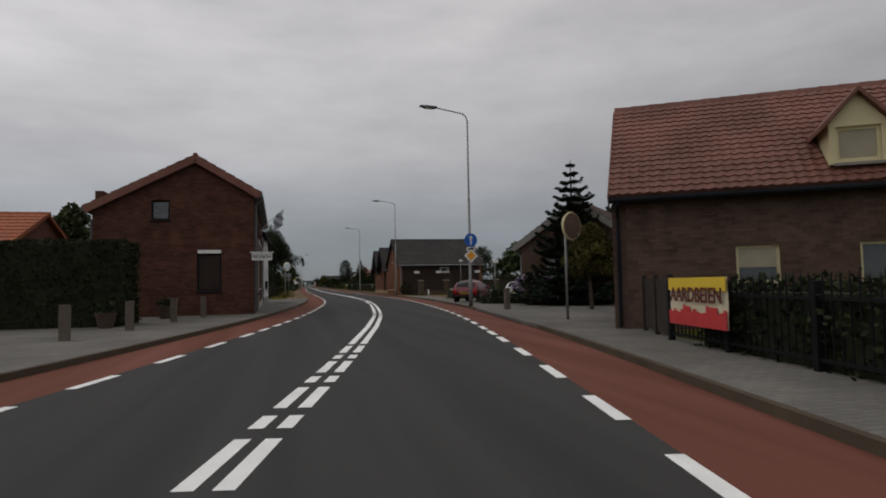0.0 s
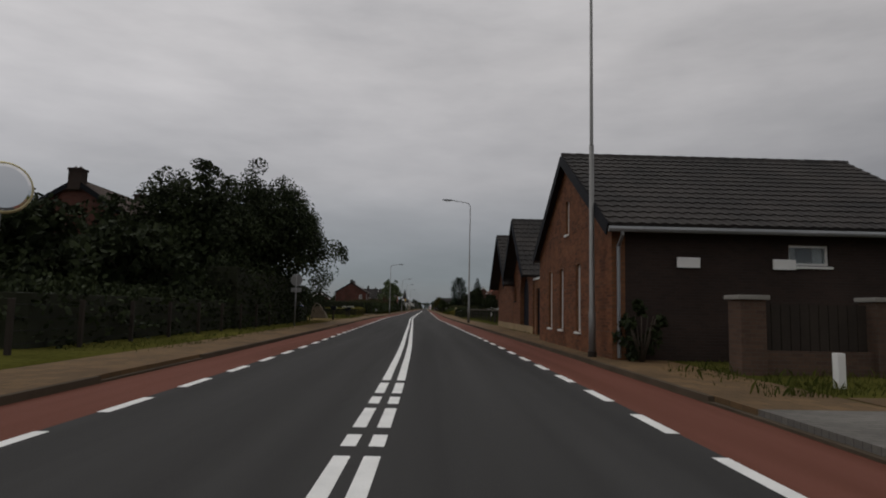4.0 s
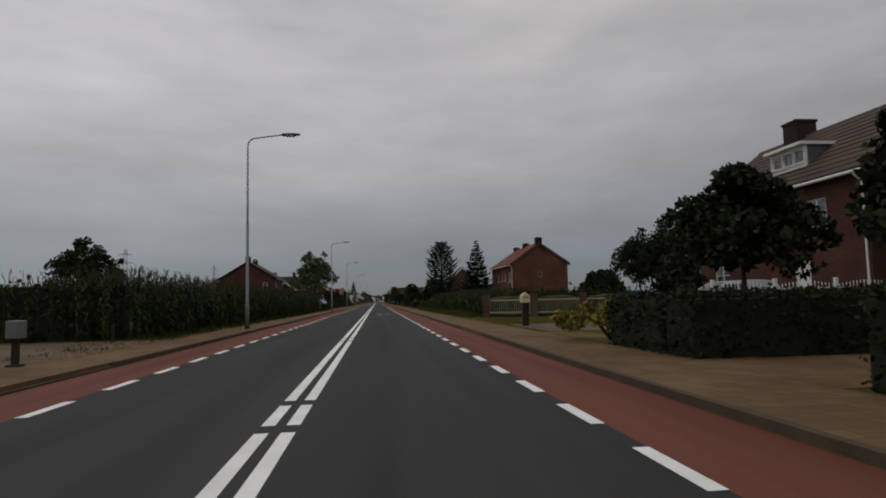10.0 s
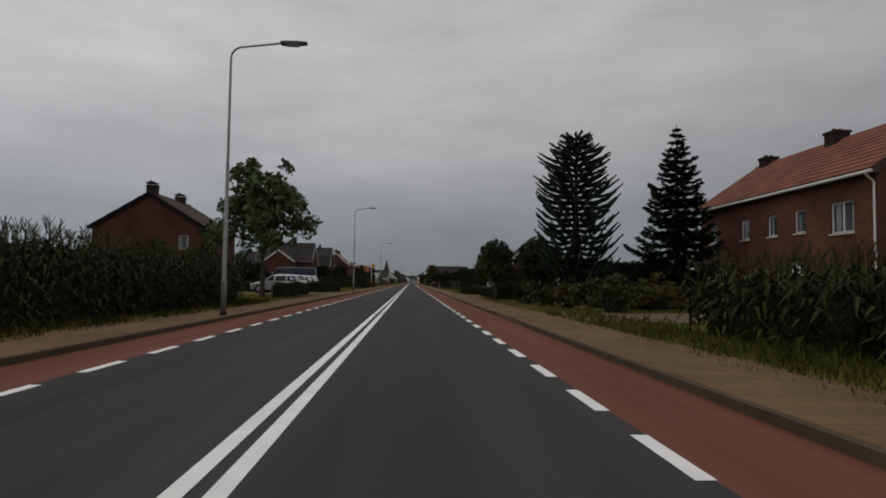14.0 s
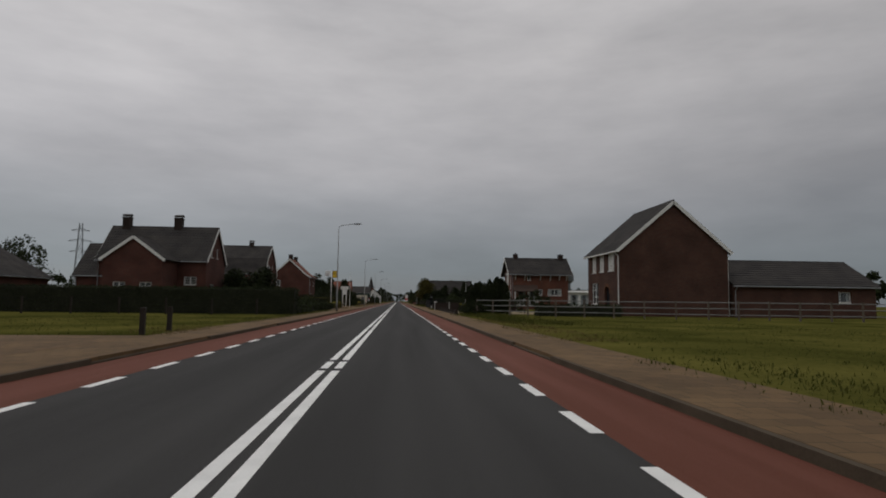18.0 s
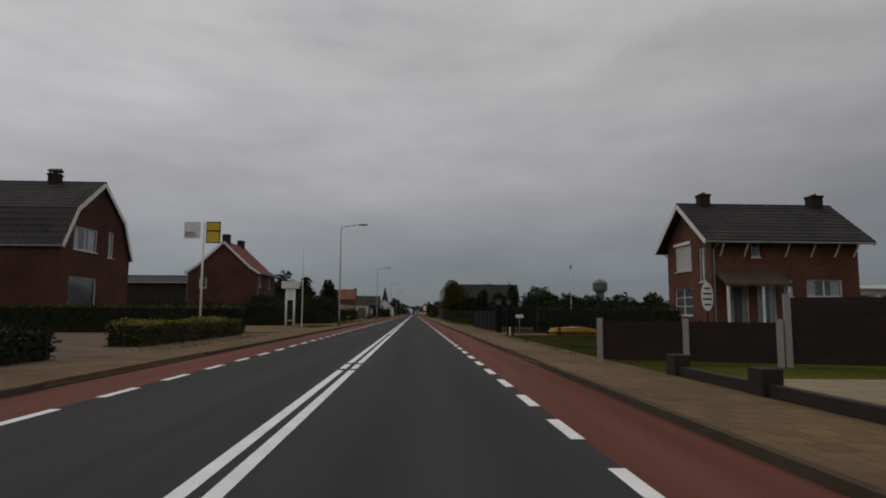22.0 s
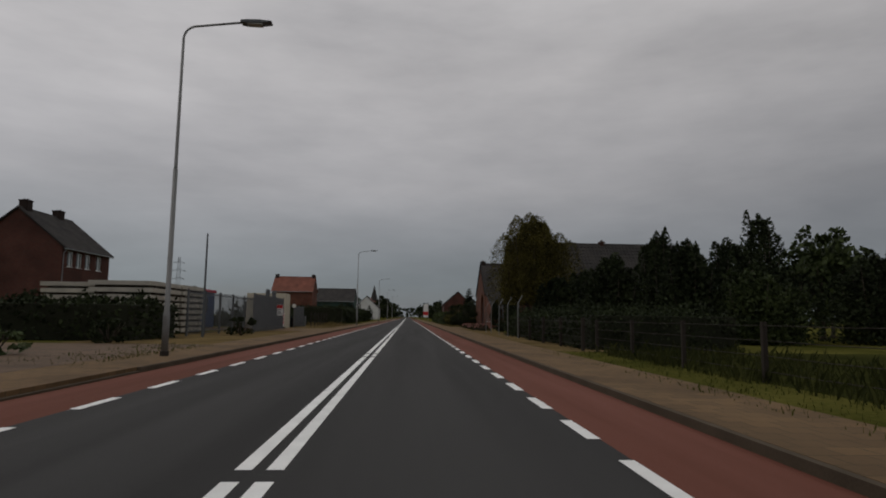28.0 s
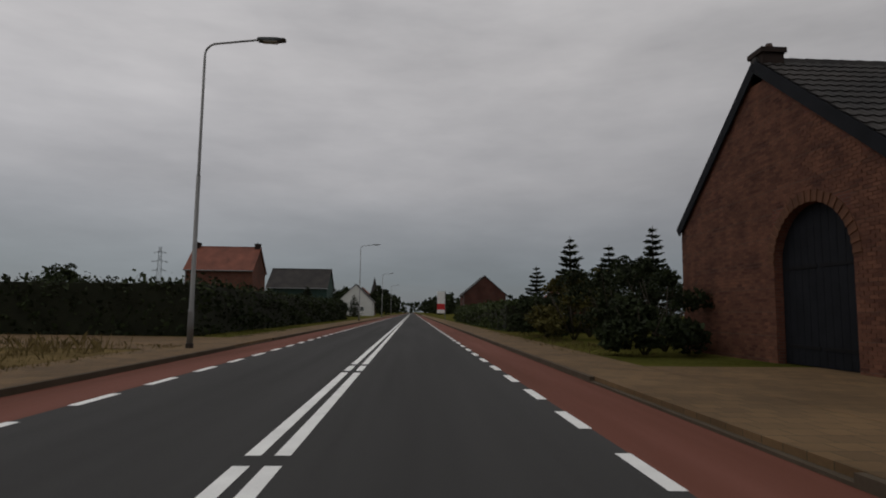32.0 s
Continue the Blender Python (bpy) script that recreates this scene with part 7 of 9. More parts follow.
for i in range(22):
    x = 1.75 * i / 22
    box(bm, x, x + 1.75 / 22 + 0.001, -0.118, -0.112, 0.42, 0.60 + rng.uniform(0, 0.13))
bmesh.ops.remove_doubles(bm, verts=bm.verts[:], dist=0.003)
part("red_fruit", bm, mat("banner_red", (0.50, 0.04, 0.04), 0.7, 0.1, 3, 30, 0), banner, "heap of red strawberries printed along the foot")
letters(banner, "AARDBEIEN", pose(0.875, -0.128, 0.86, 90), 0.30, mat("banner_brown", (0.10, 0.02, 0.015), 0.7, 0.1, 3, 30, 0))
round_mirror((3.5, 24.4), 208, 2.45)
for x, y in ((4.05, 31.0),):
    bollard((x, y), 0.8)
shrub("yellow flowering garden shrub beside the house", (6.7, 25.6), 0.6, 1.1, LEAF_MID, 21, 500, 0.07, FLOWER_YELLOW, 50)
conifer("spruce", "tall dark blue spruce in a front garden", (7.94, 33.66), 6.3, 2.5, LEAF_BLUE, 22, 42000, 0.085, 0.92, 0.12, 0.02)
broadleaf("small_tree", "small golden-green round-headed tree", (6.6, 29.3), 3.0, 0.85, LEAF_OLIVE, 23, 7000, 0.055, 0.07, 0.3)
for k, (x, y, h, r) in enumerate(((12.2, 40.5, 4.4, 1.5), (13.9, 41.0, 5.9, 1.7), (17.2, 39.5, 7.9, 2.0), (15.2, 40.0, 5.0, 1.6), (19.0, 38.0, 7.4, 2.0))):
    dense_conifer("cypress", "dark green garden cypress", (x, y), h, r, LEAF_DARK, 30 + k, 3200, 0.14)
shrub("purple-pink flowering hydrangea bush", (6.9, 35.6), 1.0, 1.35, LEAF_DARK, 41, 1400, 0.09, mat("mauve_flowers", (0.30, 0.22, 0.32), 0.8, 0.2, 2, 20, 0, per_island=0.2), 160, flower_size=0.11)
hedge("low ragged bush beside the parking bay", 5.2, 8.2, 37.0, 38.6, 0.36, LEAF_DARK, 42, 260, 0.06, rough=0.12)
hedge("bank of rough green growth behind the parking bay", 6.2, 18.0, 48.6, 50.2, 0.62, LEAF_MID, 43, 90, rough=0.12)
hedge("dark hedge behind the parking bay", 11.5, 17.0, 45.4, 46.3, 1.1, LEAF_DARK, 44, 90)
sign_set = pole_sign("priority_signs", "blue one-way and amber priority road signs on the lamp mast", (3.74, 34.85), 6, 0, [("round", 2.85, 0.29, SIGN_BLUE), ("plate", 2.47, 0.2, SIGN_WHITE), ("diamond", 2.18, 0.31, SIGN_WHITE)], 0)
bm = bmesh.new()
prism(bm, [(-0.21, 2.18), (0, 1.97), (0.21, 2.18), (0, 2.39)], "y", -0.081, -0.076)
part("amber_centre", bm, SIGN_YELLOW, sign_set)
bm = bmesh.new()
prism(bm, [(-0.028, 2.66), (0.028, 2.66), (0.028, 2.93), (0.10, 2.93), (0, 3.06), (-0.10, 2.93), (-0.028, 2.93)], "y", -0.081, -0.076)
part("white_arrow", bm, SIGN_WHITE, sign_set)
bm = bmesh.new()
box(bm, -0.14, 0.14, -0.081, -0.076, 2.44, 2.50)
box(bm, -0.05, 0.13, -0.081, -0.076, 2.50, 2.53)
for x in (-0.08, 0.08):
    tube(bm, [(x, -0.081, 2.435), (x, -0.076, 2.435)], 0.025, 8)
part("tractor_symbol", bm, SIGN_BLACK, sign_set)
CAR_RED = mat("dark_red_car_paint", (0.14, 0.008, 0.014), 0.25, 0.08, 2, 20, 0, spec=0.6)
CAR_WHITE = mat("white_car_paint", (0.60, 0.61, 0.62), 0.25, 0.05, 2, 20, 0, spec=0.6)
CAR_BLACK = mat("black_car_paint", (0.012, 0.013, 0.016), 0.2, 0.1, 2, 20, 0, spec=0.6)
CAR_BLUE = mat("blue_car_paint", (0.012, 0.045, 0.20), 0.25, 0.1, 2, 20, 0, spec=0.6)
CAR_SILVER = mat("silver_car_paint", (0.38, 0.39, 0.40), 0.3, 0.05, 2, 20, 0, metal=0.4)
car("hatchback", "dark red hatchback parked on the paved bay", (5.8, 42.0), -32, CAR_RED, 3.2, 1.42, 1.13)
blue_board = thing("information_board", "small blue information board on two posts", "board", (13.2, 47.8, 0.09), -25)
for x in (-0.3, 0.3):
    bm = bmesh.new()
    tube(bm, [(x, 0, -0.1), (x, 0, 0.9)], 0.025, 8)
    part("post", bm, GALVANISED, blue_board, "", True)
bm = bmesh.new()
bevel_box(bm, -0.42, 0.42, -0.03, 0.0, 0.62, 0.98, 0.01)
part("panel", bm, mat("blue_board_paint", (0.02, 0.07, 0.22), 0.5, 0.1, 2, 20, 0), blue_board)
round_sign = thing("round_sign", "round white sign with a plate below on a pole", "sign", (14.75, 47.8, 0.0), -25, "signs")
bm = bmesh.new()
tube(bm, [(0, 0, -0.1), (0, 0, 1.9)], 0.03, 8)
part("pole", bm, GALVANISED, round_sign, "", True)
bm = bmesh.new()
tube(bm, [(0, -0.035, 1.66), (0, -0.05, 1.66)], [0.16, 0.16], 20)
round_face = part("round_face", bm, SIGN_WHITE, round_sign)
bm = bmesh.new()
box(bm, -0.09, 0.09, -0.056, -0.051, 1.62, 1.70)
part("dark_bar", bm, SIGN_BLACK, round_face)
bm = bmesh.new()
bevel_box(bm, -0.2, 0.2, -0.05, -0.035, 1.3, 1.42, 0.004)
part("plate", bm, SIGN_WHITE, round_sign)
car("hatchback", "white hatchback parked behind a low bush", (9.25, 43.9), -30, CAR_WHITE, 3.2, 1.38, 1.04)
car("estate_car", "dark estate car behind the bushes", (12.5, 42.0), 70, CAR_BLACK, 4.4, 1.75, 1.45, "estate")
pole_sign("road_sign", "small sign on a thin grey pole by the yard", (9.95, 60.9), 0, 3.1, [("plate", 2.95, 0.16, SIGN_WHITE)], 0.03)
pole_sign("road_sign", "direction sign on a grey pole beside the meadow", (11.5, 56.0), 30, 2.8, [("plate", 2.7, 0.32, SIGN_WHITE)], 0.03)
bollard((9.0, 60.6), 0.6, SIGN_WHITE, "short white marker post on the verge", 0.06)
bollard((7.3, 62.0), 0.5, SIGN_WHITE, "short white marker post on the verge", 0.06)
# brick pillars and dark panels before the barn
yard_wall = thing("yard_wall", "low brick yard wall with pillars and dark board panels", "wall", (0, 63.9, 0.08), 0, "walls")
for k in range(6):
    x = 7.0 + 2.35 * k
    bm = bmesh.new()
    bevel_box(bm, x - 0.22, x + 0.22, -0.22, 0.22, -0.1, 1.28, 0.015)
    pil = part("pillar", bm, BRICK_GREY, yard_wall)
    bm = bmesh.new()
    bevel_box(bm, x - 0.27, x + 0.27, -0.27, 0.27, 1.28, 1.36, 0.015)
    part("cap", bm, PLINTH, pil)
    if k < 5:
        bm = bmesh.new()
        box(bm, x + 0.22, x + 2.13, -0.12, 0.12, -0.1, 0.42)
        part("low_wall", bm, BRICK_GREY, yard_wall)
        for j in range(11):
            bm = bmesh.new()
            a = x + 0.25 + 1.85 * j / 11
            box(bm, a, a + 0.155, -0.02, 0.02, 0.42, 1.22)
            part("board", bm, WOOD_DARK, yard_wall)
for x in (7.1, 9.2, 13.0):
    simple("wall_sign", "small white sign fixed on the barn wall", "sign", SIGN_WHITE, lambda bm: bevel_box(bm, -0.25, 0.25, -0.02, 0.02, -0.11, 0.11, 0.005), (x, 66.46, 2.2), 0, "wall signs")
shrub("dark shrub at the barn corner", (5.9, 66.0), 0.5, 1.2, LEAF_DARK, 44, 700, 0.08)
for k, (x, y, h, r) in enumerate(((22, 78, 6.0, 2.2), (32, 92, 6.6, 2.8), (43, 119, 11.0, 4.2), (50.5, 119, 10.8, 4.4), (42, 95.6, 9.0, 4.6), (48, 93, 8.6, 4.2), (55, 92, 8.4, 4.6), (36, 76, 4.4, 2.2))):
    broadleaf("tree", "dark green tree at the back of a meadow", (x, y), h, r, LEAF_DARK if k % 2 else LEAF_MID, 50 + k, 2600, 0.22)
hedge("dark hedge at the far edge of the meadow", 22.0, 80.0, 131.5, 132.6, 1.7, LEAF_DARK, 59, 45, 0.14, rough=0.15)
for k, (x, y, h, r) in enumerate(((30.5, 124.5, 8.4, 2.6), (36, 127, 7.0, 3.0), (46, 136, 5.0, 3.0), (58, 138, 5.6, 3.4), (72, 140, 6.0, 3.6))):
    broadleaf("tree", "dark tree at the far edge of the meadow", (x, y), h, r, LEAF_DARK, 450 + k, 2600, 0.17, bottom=0.1)
hedge("long dark hedge at the back of the meadow", 16, 50, 70, 71.2, 1.7, LEAF_DARK, 58, 40, 0.14)

# ---- the bend: west ----
hedge("tall dark clipped hedge beside the house", -19.0, -8.05, 27.4, 29.2, 2.35, LEAF_DARK, 61, 260, 0.06, turn=0, rough=0.02)
for x, y in ((-7.9, 22.9), (-7.4, 25.6), (-7.05, 29.0), (-6.6, 31.5)):
    bollard((x, y), 0.72)
for x, y in ((-8.3, 26.9), (-7.75, 31.3)):
    pot = thing("plant_pot", "dark terracotta pot on the pavement", "plant pot", (x, y, 0.1), 0, "plant pots")
    bm = bmesh.new()
    tube(bm, [(0, 0, 0), (0, 0, 0.34), (0, 0, 0.40)], [0.17, 0.26, 0.27], 16)
    part("bowl", bm, TILE_BROWN, pot)
    rg = np.random.default_rng(9)
    mesh_object("foliage", quad_mesh("foliage", leaves(rg.normal(size=(160, 3)) * [0.14, 0.14, 0.10] + [0, 0, 0.5], 0.07, rg)), LEAF_DARK, pot)
house("brick_house", "low house with an orange tile roof behind the hedge", (-18.0, 37.0), -90, 7.0, 9.0, 2.5, 4.0, BRICK_RED, TILE_ORANGE)
broadleaf("tree", "green tree behind the hedge", (-14.9, 44.0), 5.2, 1.5, LEAF_MID, 62, 2600, 0.16)
bess = thing("fruit_sign", "white sign board reading BESSEN fixed to the house wall", "sign", (-4.77, 32.85, 2.08), 0, "signs")
bm = bmesh.new()
bevel_box(bm, -0.36, 0.36, -0.02, 0.02, 0.0, 0.26, 0.005)
part("board", bm, SIGN_WHITE, bess)
bm = bmesh.new()
box(bm, -0.42, 0.42, -0.05, 0.05, 0.28, 0.31)
part("top_strip", bm, SIGN_WHITE, bess)
letters(bess, "BESSEN", pose(0, -0.026, 0.13, 90), 0.2, SIGN_BLACK)
flag = thing("flag", "grey and white flag hanging from a slanted wall pole", "flag", (-5.4, 40.9, 3.85), 0, "flags")
bm = bmesh.new()
tube(bm, [(0, 0, 0), (1.15, 0.0, 1.15)], [0.02, 0.014], 8)
part("pole", bm, WHITE_PAINT, flag)
bm = bmesh.new()
cols = 8
grid = [[bm.verts.new((1.12 - 0.45 * i / cols + 0.05 * math.sin(j * 2.1 + i), 0.06 * math.sin(i * 1.2 + j * 1.7), 1.10 - 0.45 * i / cols - 0.75 * j / 6)) for j in range(7)] for i in range(cols + 1)]
for i in range(cols):
    for j in range(6):
        bm.faces.new((grid[i][j], grid[i + 1][j], grid[i + 1][j + 1], grid[i][j + 1]))
part("cloth", bm, mat("flag_cloth", (0.35, 0.36, 0.40), 0.8, 0.25, 3.0, 20, 0), flag, "", True)
front_line = pose(-8.05, 39.3, 0.09, 0, 0, 2.3)
for nm, label, y0, y1, z0, z1 in (("string_course", "pale plaster band along the roadside house front", -1.2, 6.15, 3.02, 3.16), ("plinth_band", "pale plaster plinth at the foot of the house front", -1.2, 6.15, 0.0, 0.30), ("pilaster_south", "pale plaster strip up the house front", -1.2, -1.06, 0.30, 3.02), ("pilaster_north", "pale plaster strip at the corner of the house front", 5.88, 6.15, 0.30, 3.02)):
    bm = bmesh.new()
    box(bm, 2.70, 2.76, y0, y1, z0, z1)
    band = part(nm, bm, mat("aged_plaster_band", (0.36, 0.34, 0.30), 0.85, 0.15, 1.5, 30, 0.2), None)
    band.matrix_basis = front_line
    tagged(band, label, "trim", kind="structure")
bm = bmesh.new()
box(bm, 2.72, 3.02, -6.2, 6.2, 4.36, 4.60)
cornice = part("cornice", bm, LAMP_GREY, None)
cornice.matrix_basis = front_line
tagged(cornice, "grey box cornice under the roadside roof edge", "trim", kind="structure")
white_dormer = thing("roof_dormer", "dark-clad flat roof dormer on the white house", "dormer", (-6.35, 47.3, 4.2), 90, "dormers")
bm = bmesh.new()
wall_pieces(bm, 1.5, 0.62, [(0.12, 1.38, 0.12, 0.52)], 0.12)
part("front", bm, DARK_PAINT, white_dormer)
window_unit(white_dormer, pose(0.12, 0, 0.12), 1.26, 0.40, WHITE_PAINT, "double")
for x in (0.0, 1.44):
    bm = bmesh.new()
    prism(bm, [(0.12, 0.0), (0.12, 0.62), (1.15, 0.62)], "x", x, x + 0.06)
    part("cheek", bm, DARK_PAINT, white_dormer)
bm = bmesh.new()
bevel_box(bm, -0.14, 1.64, -0.16, 1.3, 0.62, 0.70, 0.015)
part("flat_roof", bm, DARK_PAINT, white_dormer)
simple("letter_box", "black letter box on the white house wall", "letter box", DARK_PAINT, lambda bm: bevel_box(bm, 0, 0.12, -0.2, 0.2, 0, 0.5, 0.02), (-5.64, 49.6, 0.95), 0)
round_mirror((-4.8, 62.4), 225, 2.62)
pole_sign("road_sign", "round road sign seen from behind on a grey pole", (-5.05, 84.4), 180, 2.55, [("round", 2.3, 0.3, GALVANISED), ("plate", 1.8, 0.26, GALVANISED)], 0.035)
hedge("dark garden hedge behind the verge", -12.0, -6.8, 66.5, 83.0, 1.25, LEAF_DARK, 63, 70, 0.11, rough=0.2)
board_fence("garden_fence", "dark wire garden fence before the trees", (-6.2, 65.0), (-6.2, 84.0), 1.0, BLACK_IRON, WOOD_DARK, 2.4, "wire")
for k, (x, y, h, r, m) in enumerate(((-16, 66, 4.6, 2.6, LEAF_MID), (-19, 72, 5.4, 2.8, LEAF_DARK), (-12.5, 74, 4.8, 2.6, LEAF_DARK), (-10.5, 78, 4.4, 2.6, LEAF_DARK), (-14, 84, 6.0, 3.0, LEAF_DARK), (-22, 80, 6.0, 2.8, LEAF_MID), (-13.5, 69, 3.8, 2.4, LEAF_DARK))):
    broadleaf("tree", "dark garden tree beside the road", (x, y), h, r, m, 70 + k, 3600, 0.15, bottom=0.12)
broadleaf("large_tree", "large dark broadleaf tree overhanging the verge", (-8.6, 90.5), 9.3, 4.4, LEAF_DARK, 80, 34000, 0.085, 0.24, 0.05, 120, 0.2)
broadleaf("large_tree", "large dark broadleaf tree overhanging the verge", (-10.4, 84.5), 7.8, 3.7, LEAF_DARK, 81, 20000, 0.10, 0.24, 0.02, 90, 0.22)
hedge("tall dark undergrowth below the large trees", -12.0, -6.6, 80.0, 92.6, 2.7, LEAF_DARK, 82, 90, 0.11, rough=0.22)
hedge("low dark undergrowth beside a drive", -11.0, -6.6, 92.8, 96.0, 1.0, LEAF_DARK, 89, 90, 0.10, rough=0.18)
car("estate_car", "blue car parked on a driveway", (-14.6, 123.6), 80, CAR_BLUE, 4.4, 1.75, 1.62, "estate")
simple("boulder", "dark wedge-shaped boulder set on the grass", "boulder", mat("boulder_stone", (0.12, 0.095, 0.068), 0.9, 0.3, 3, 20, 0.5), lambda bm: (prism(bm, [(-0.72, -0.05), (0.75, -0.05), (0.55, 0.45), (0.05, 1.1), (-0.42, 1.35), (-0.62, 0.7)], "y", -0.3, 0.3), bmesh.ops.bevel(bm, geom=list(bm.edges), offset=0.06, segments=2, affect="EDGES")), (-7.6, 106.4, 0.09), -8, "boulders")
for x, y, h in ((-6.8, 118.4, 0.9), (-6.1, 114.7, 1.0), (-5.6, 101.0, 1.05)):
    bx = thing("post_box", "dark post box on a wooden post beside a drive", "post box", (x, y, 0.09), 0, "post boxes")
    bm = bmesh.new()
    bevel_box(bm, -0.06, 0.06, -0.06, 0.06, -0.1, h - 0.3, 0.01)
    part("post", bm, WOOD_DARK, bx)
    bm = bmesh.new()
    bevel_box(bm, -0.2, 0.2, -0.16, 0.16, h - 0.3, h, 0.03)
    part("box", bm, DARK_PAINT, bx)
board_fence("drive_gate", "low black iron gate at a driveway", (-7.2, 106.3), (-12.5, 106.6), 0.95, BLACK_IRON, BLACK_IRON, 2.6, "rails", (0.3, 0.6, 0.9), "gate")
hedge("dark hedge across the gardens", -26, -11, 125.4, 126.4, 0.95, LEAF_DARK, 83, 70)
hedge("clipped hedge with yellow-green top growth", -11.5, -7.0, 130.0, 131.1, 0.82, LEAF_OLIVE, 84, 150, top=LEAF_YELLOW)
hedge("clipped hedge with yellow-green top growth", -8.0, -7.0, 131.1, 140.0, 0.82, LEAF_OLIVE, 85, 150, top=LEAF_YELLOW)
for k, (x, y) in enumerate(((-8.6, 137.8), (-9.3, 136.4), (-8.9, 133.2), (-10.4, 134.5), (-9.2, 139.3))):
    shrub("white hydrangea behind a clipped hedge", (x, y), 0.5, 1.05, LEAF_MID, 90 + k, 350, 0.08, FLOWER_WHITE, 40, flower_size=0.14)
for k, (x, y, h, r) in enumerate(((-17.5, 139, 3.6, 2.4), (-21.5, 143, 4.6, 3.0), (-26, 150, 5.0, 3.4), (-18.5, 148, 4.0, 3.0), (-32, 140, 5.4, 3.6), (-44, 150, 6.0, 4.0))):
    broadleaf("tree", "broad dark tree beyond the gardens", (x, y), h, r, LEAF_DARK, 95 + k, 2600, 0.2, bottom=0.1)
lb = thing("letter_box", "grey metal letter box on a dark post beside a drive", "letter box", (-5.5, 140.7, 0.09), 0)
bm = bmesh.new()
bevel_box(bm, -0.05, 0.05, -0.05, 0.05, -0.1, 0.5, 0.01)
bevel_box(bm, -0.11, 0.11, -0.11, 0.11, -0.1, 0.05, 0.02)
part("post", bm, WOOD_DARK, lb)
bm = bmesh.new()
bevel_box(bm, -0.10, 0.10, -0.16, 0.16, 0.5, 0.82, 0.03)
part("box", bm, GALVANISED, lb, "grey metal box")
bollard((-6.84, 148.1), 0.5, WOOD_DARK, "short dark wooden post at the field edge", 0.05)
broadleaf("dome_tree", "broad dome-shaped dark tree beyond the maize", (-48.2, 240), 12.5, 6.1, LEAF_DARK, 101, 8000, 0.28, 0.3, 0.1, 90, 0.2)
# filler block for the inner maize; its dark mass imitates shade between plants
hedge("dark leafy block for the inner maize, added to shade the gaps between plants", -28.0, -6.95, 149.3, 211.0, 1.78, LEAF_DARK, 147, 75, 0.11, rough=0.13, name="maize_shade_block", category="field")
maize("dense green maize crop with pale tassels beside the road", -16.0, -6.3, 148.4, 211.0, 1.98, 7, edge="x1", step=0.15, rows=6, width=0.028, reach=0.6)
broadleaf("tree", "light green ash tree with an open crown", (-8.1, 221.5), 8.5, 3.2, LEAF_LIGHT, 117, 4200, 0.17, 0.17, 0.2, 34, 0.22)
for k, (x, y, h, r) in enumerate(((-12, 214.5, 3.0, 1.6), (-10.5, 217, 2.4, 1.4), (-13, 226, 3.4, 1.6))):
    broadleaf("bush_tree", "dark green garden bush", (x, y), h, r, LEAF_DARK, 104 + k, 1800, 0.13, 0.08, 0.05)
for k, (x, y, h, r) in enumerate(((-24, 262, 4.6, 2.6), (-29, 268, 5.0, 3.0), (-21, 270, 3.6, 2.4), (-35, 264, 5.2, 3.2), (-46, 320, 8.6, 4.0), (-36, 322, 7.4, 3.4))):
    broadleaf("tree", "dark dense tree behind the forecourt", (x, y), h, r, LEAF_DARK, 410 + k, 2600, 0.18, bottom=0.06)
hedge("clipped dark hedge before the parked cars", -7.4, -6.2, 237.5, 247.0, 0.9, LEAF_DARK, 108, 150)
hedge("clipped dark hedge before the parked cars", -16.0, -7.4, 237.5, 238.5, 0.9, LEAF_DARK, 109, 120)
hedge("low clipped hedge beside a drive", -7.2, -6.4, 220.0, 228.5, 0.8, LEAF_DARK, 110, 120)
car("estate_car", "white estate car parked behind a hedge", (-10.7, 247.6), 90, CAR_WHITE, 4.6, 1.8, 1.55, "estate", False)
car("van", "dark blue van parked behind a hedge", (-12.0, 251.4), 90, mat("dark_blue_van_paint", (0.010, 0.018, 0.045), 0.3, 0.1, 2, 20, 0), 5.3, 2.0, 2.45, "van", False)
car("suv", "black car parked behind a hedge", (-18.6, 246.2), 90, CAR_BLACK, 4.5, 1.8, 1.65, "estate", False)
car("estate_car", "silver car parked beside a garden", (-9.5, 233.0), 80, CAR_SILVER, 4.3, 1.75, 1.5, "estate", False)
for x, y in ((-5.95, 258.0), (-6.05, 260.3)):
    bollard((x, y), 0.75, WOOD_DARK, "dark square wooden bollard on the verge", 0.07)
board_fence("wire_fence", "thin dark wire fence across a lawn", (-30, 279), (-8, 281), 1.0, BLACK_IRON, WOOD_DARK, 2.6, "wire")
hedge("long clipped dark hedge before the houses", -26.0, -6.0, 283.5, 285.0, 1.75, LEAF_DARK, 111, 110)
for k, (x, y, h, r) in enumerate(((-7.6, 288, 1.4, 1.0), (-8.6, 291, 1.5, 1.1), (-7.3, 294, 1.1, 0.9), (-8.5, 297, 1.4, 1.0), (-10.5, 293, 1.8, 1.3), (-12, 300, 1.7, 1.2), (-8.2, 302, 1.2, 1.0))):
    shrub("dark green garden shrub", (x, y), r, h, LEAF_DARK if k % 2 else LEAF_MID, 115 + k, 1100, 0.1)
for k, (x, y, h, r) in enumerate(((-13.0, 305.5, 4.1, 1.9), (-16.5, 309.5, 4.3, 2.1))):
    broadleaf("tree", "dark open-crowned garden tree behind the shrubs", (x, y), h, r, LEAF_DARK, 480 + k, 3000, 0.12, bottom=0.08)
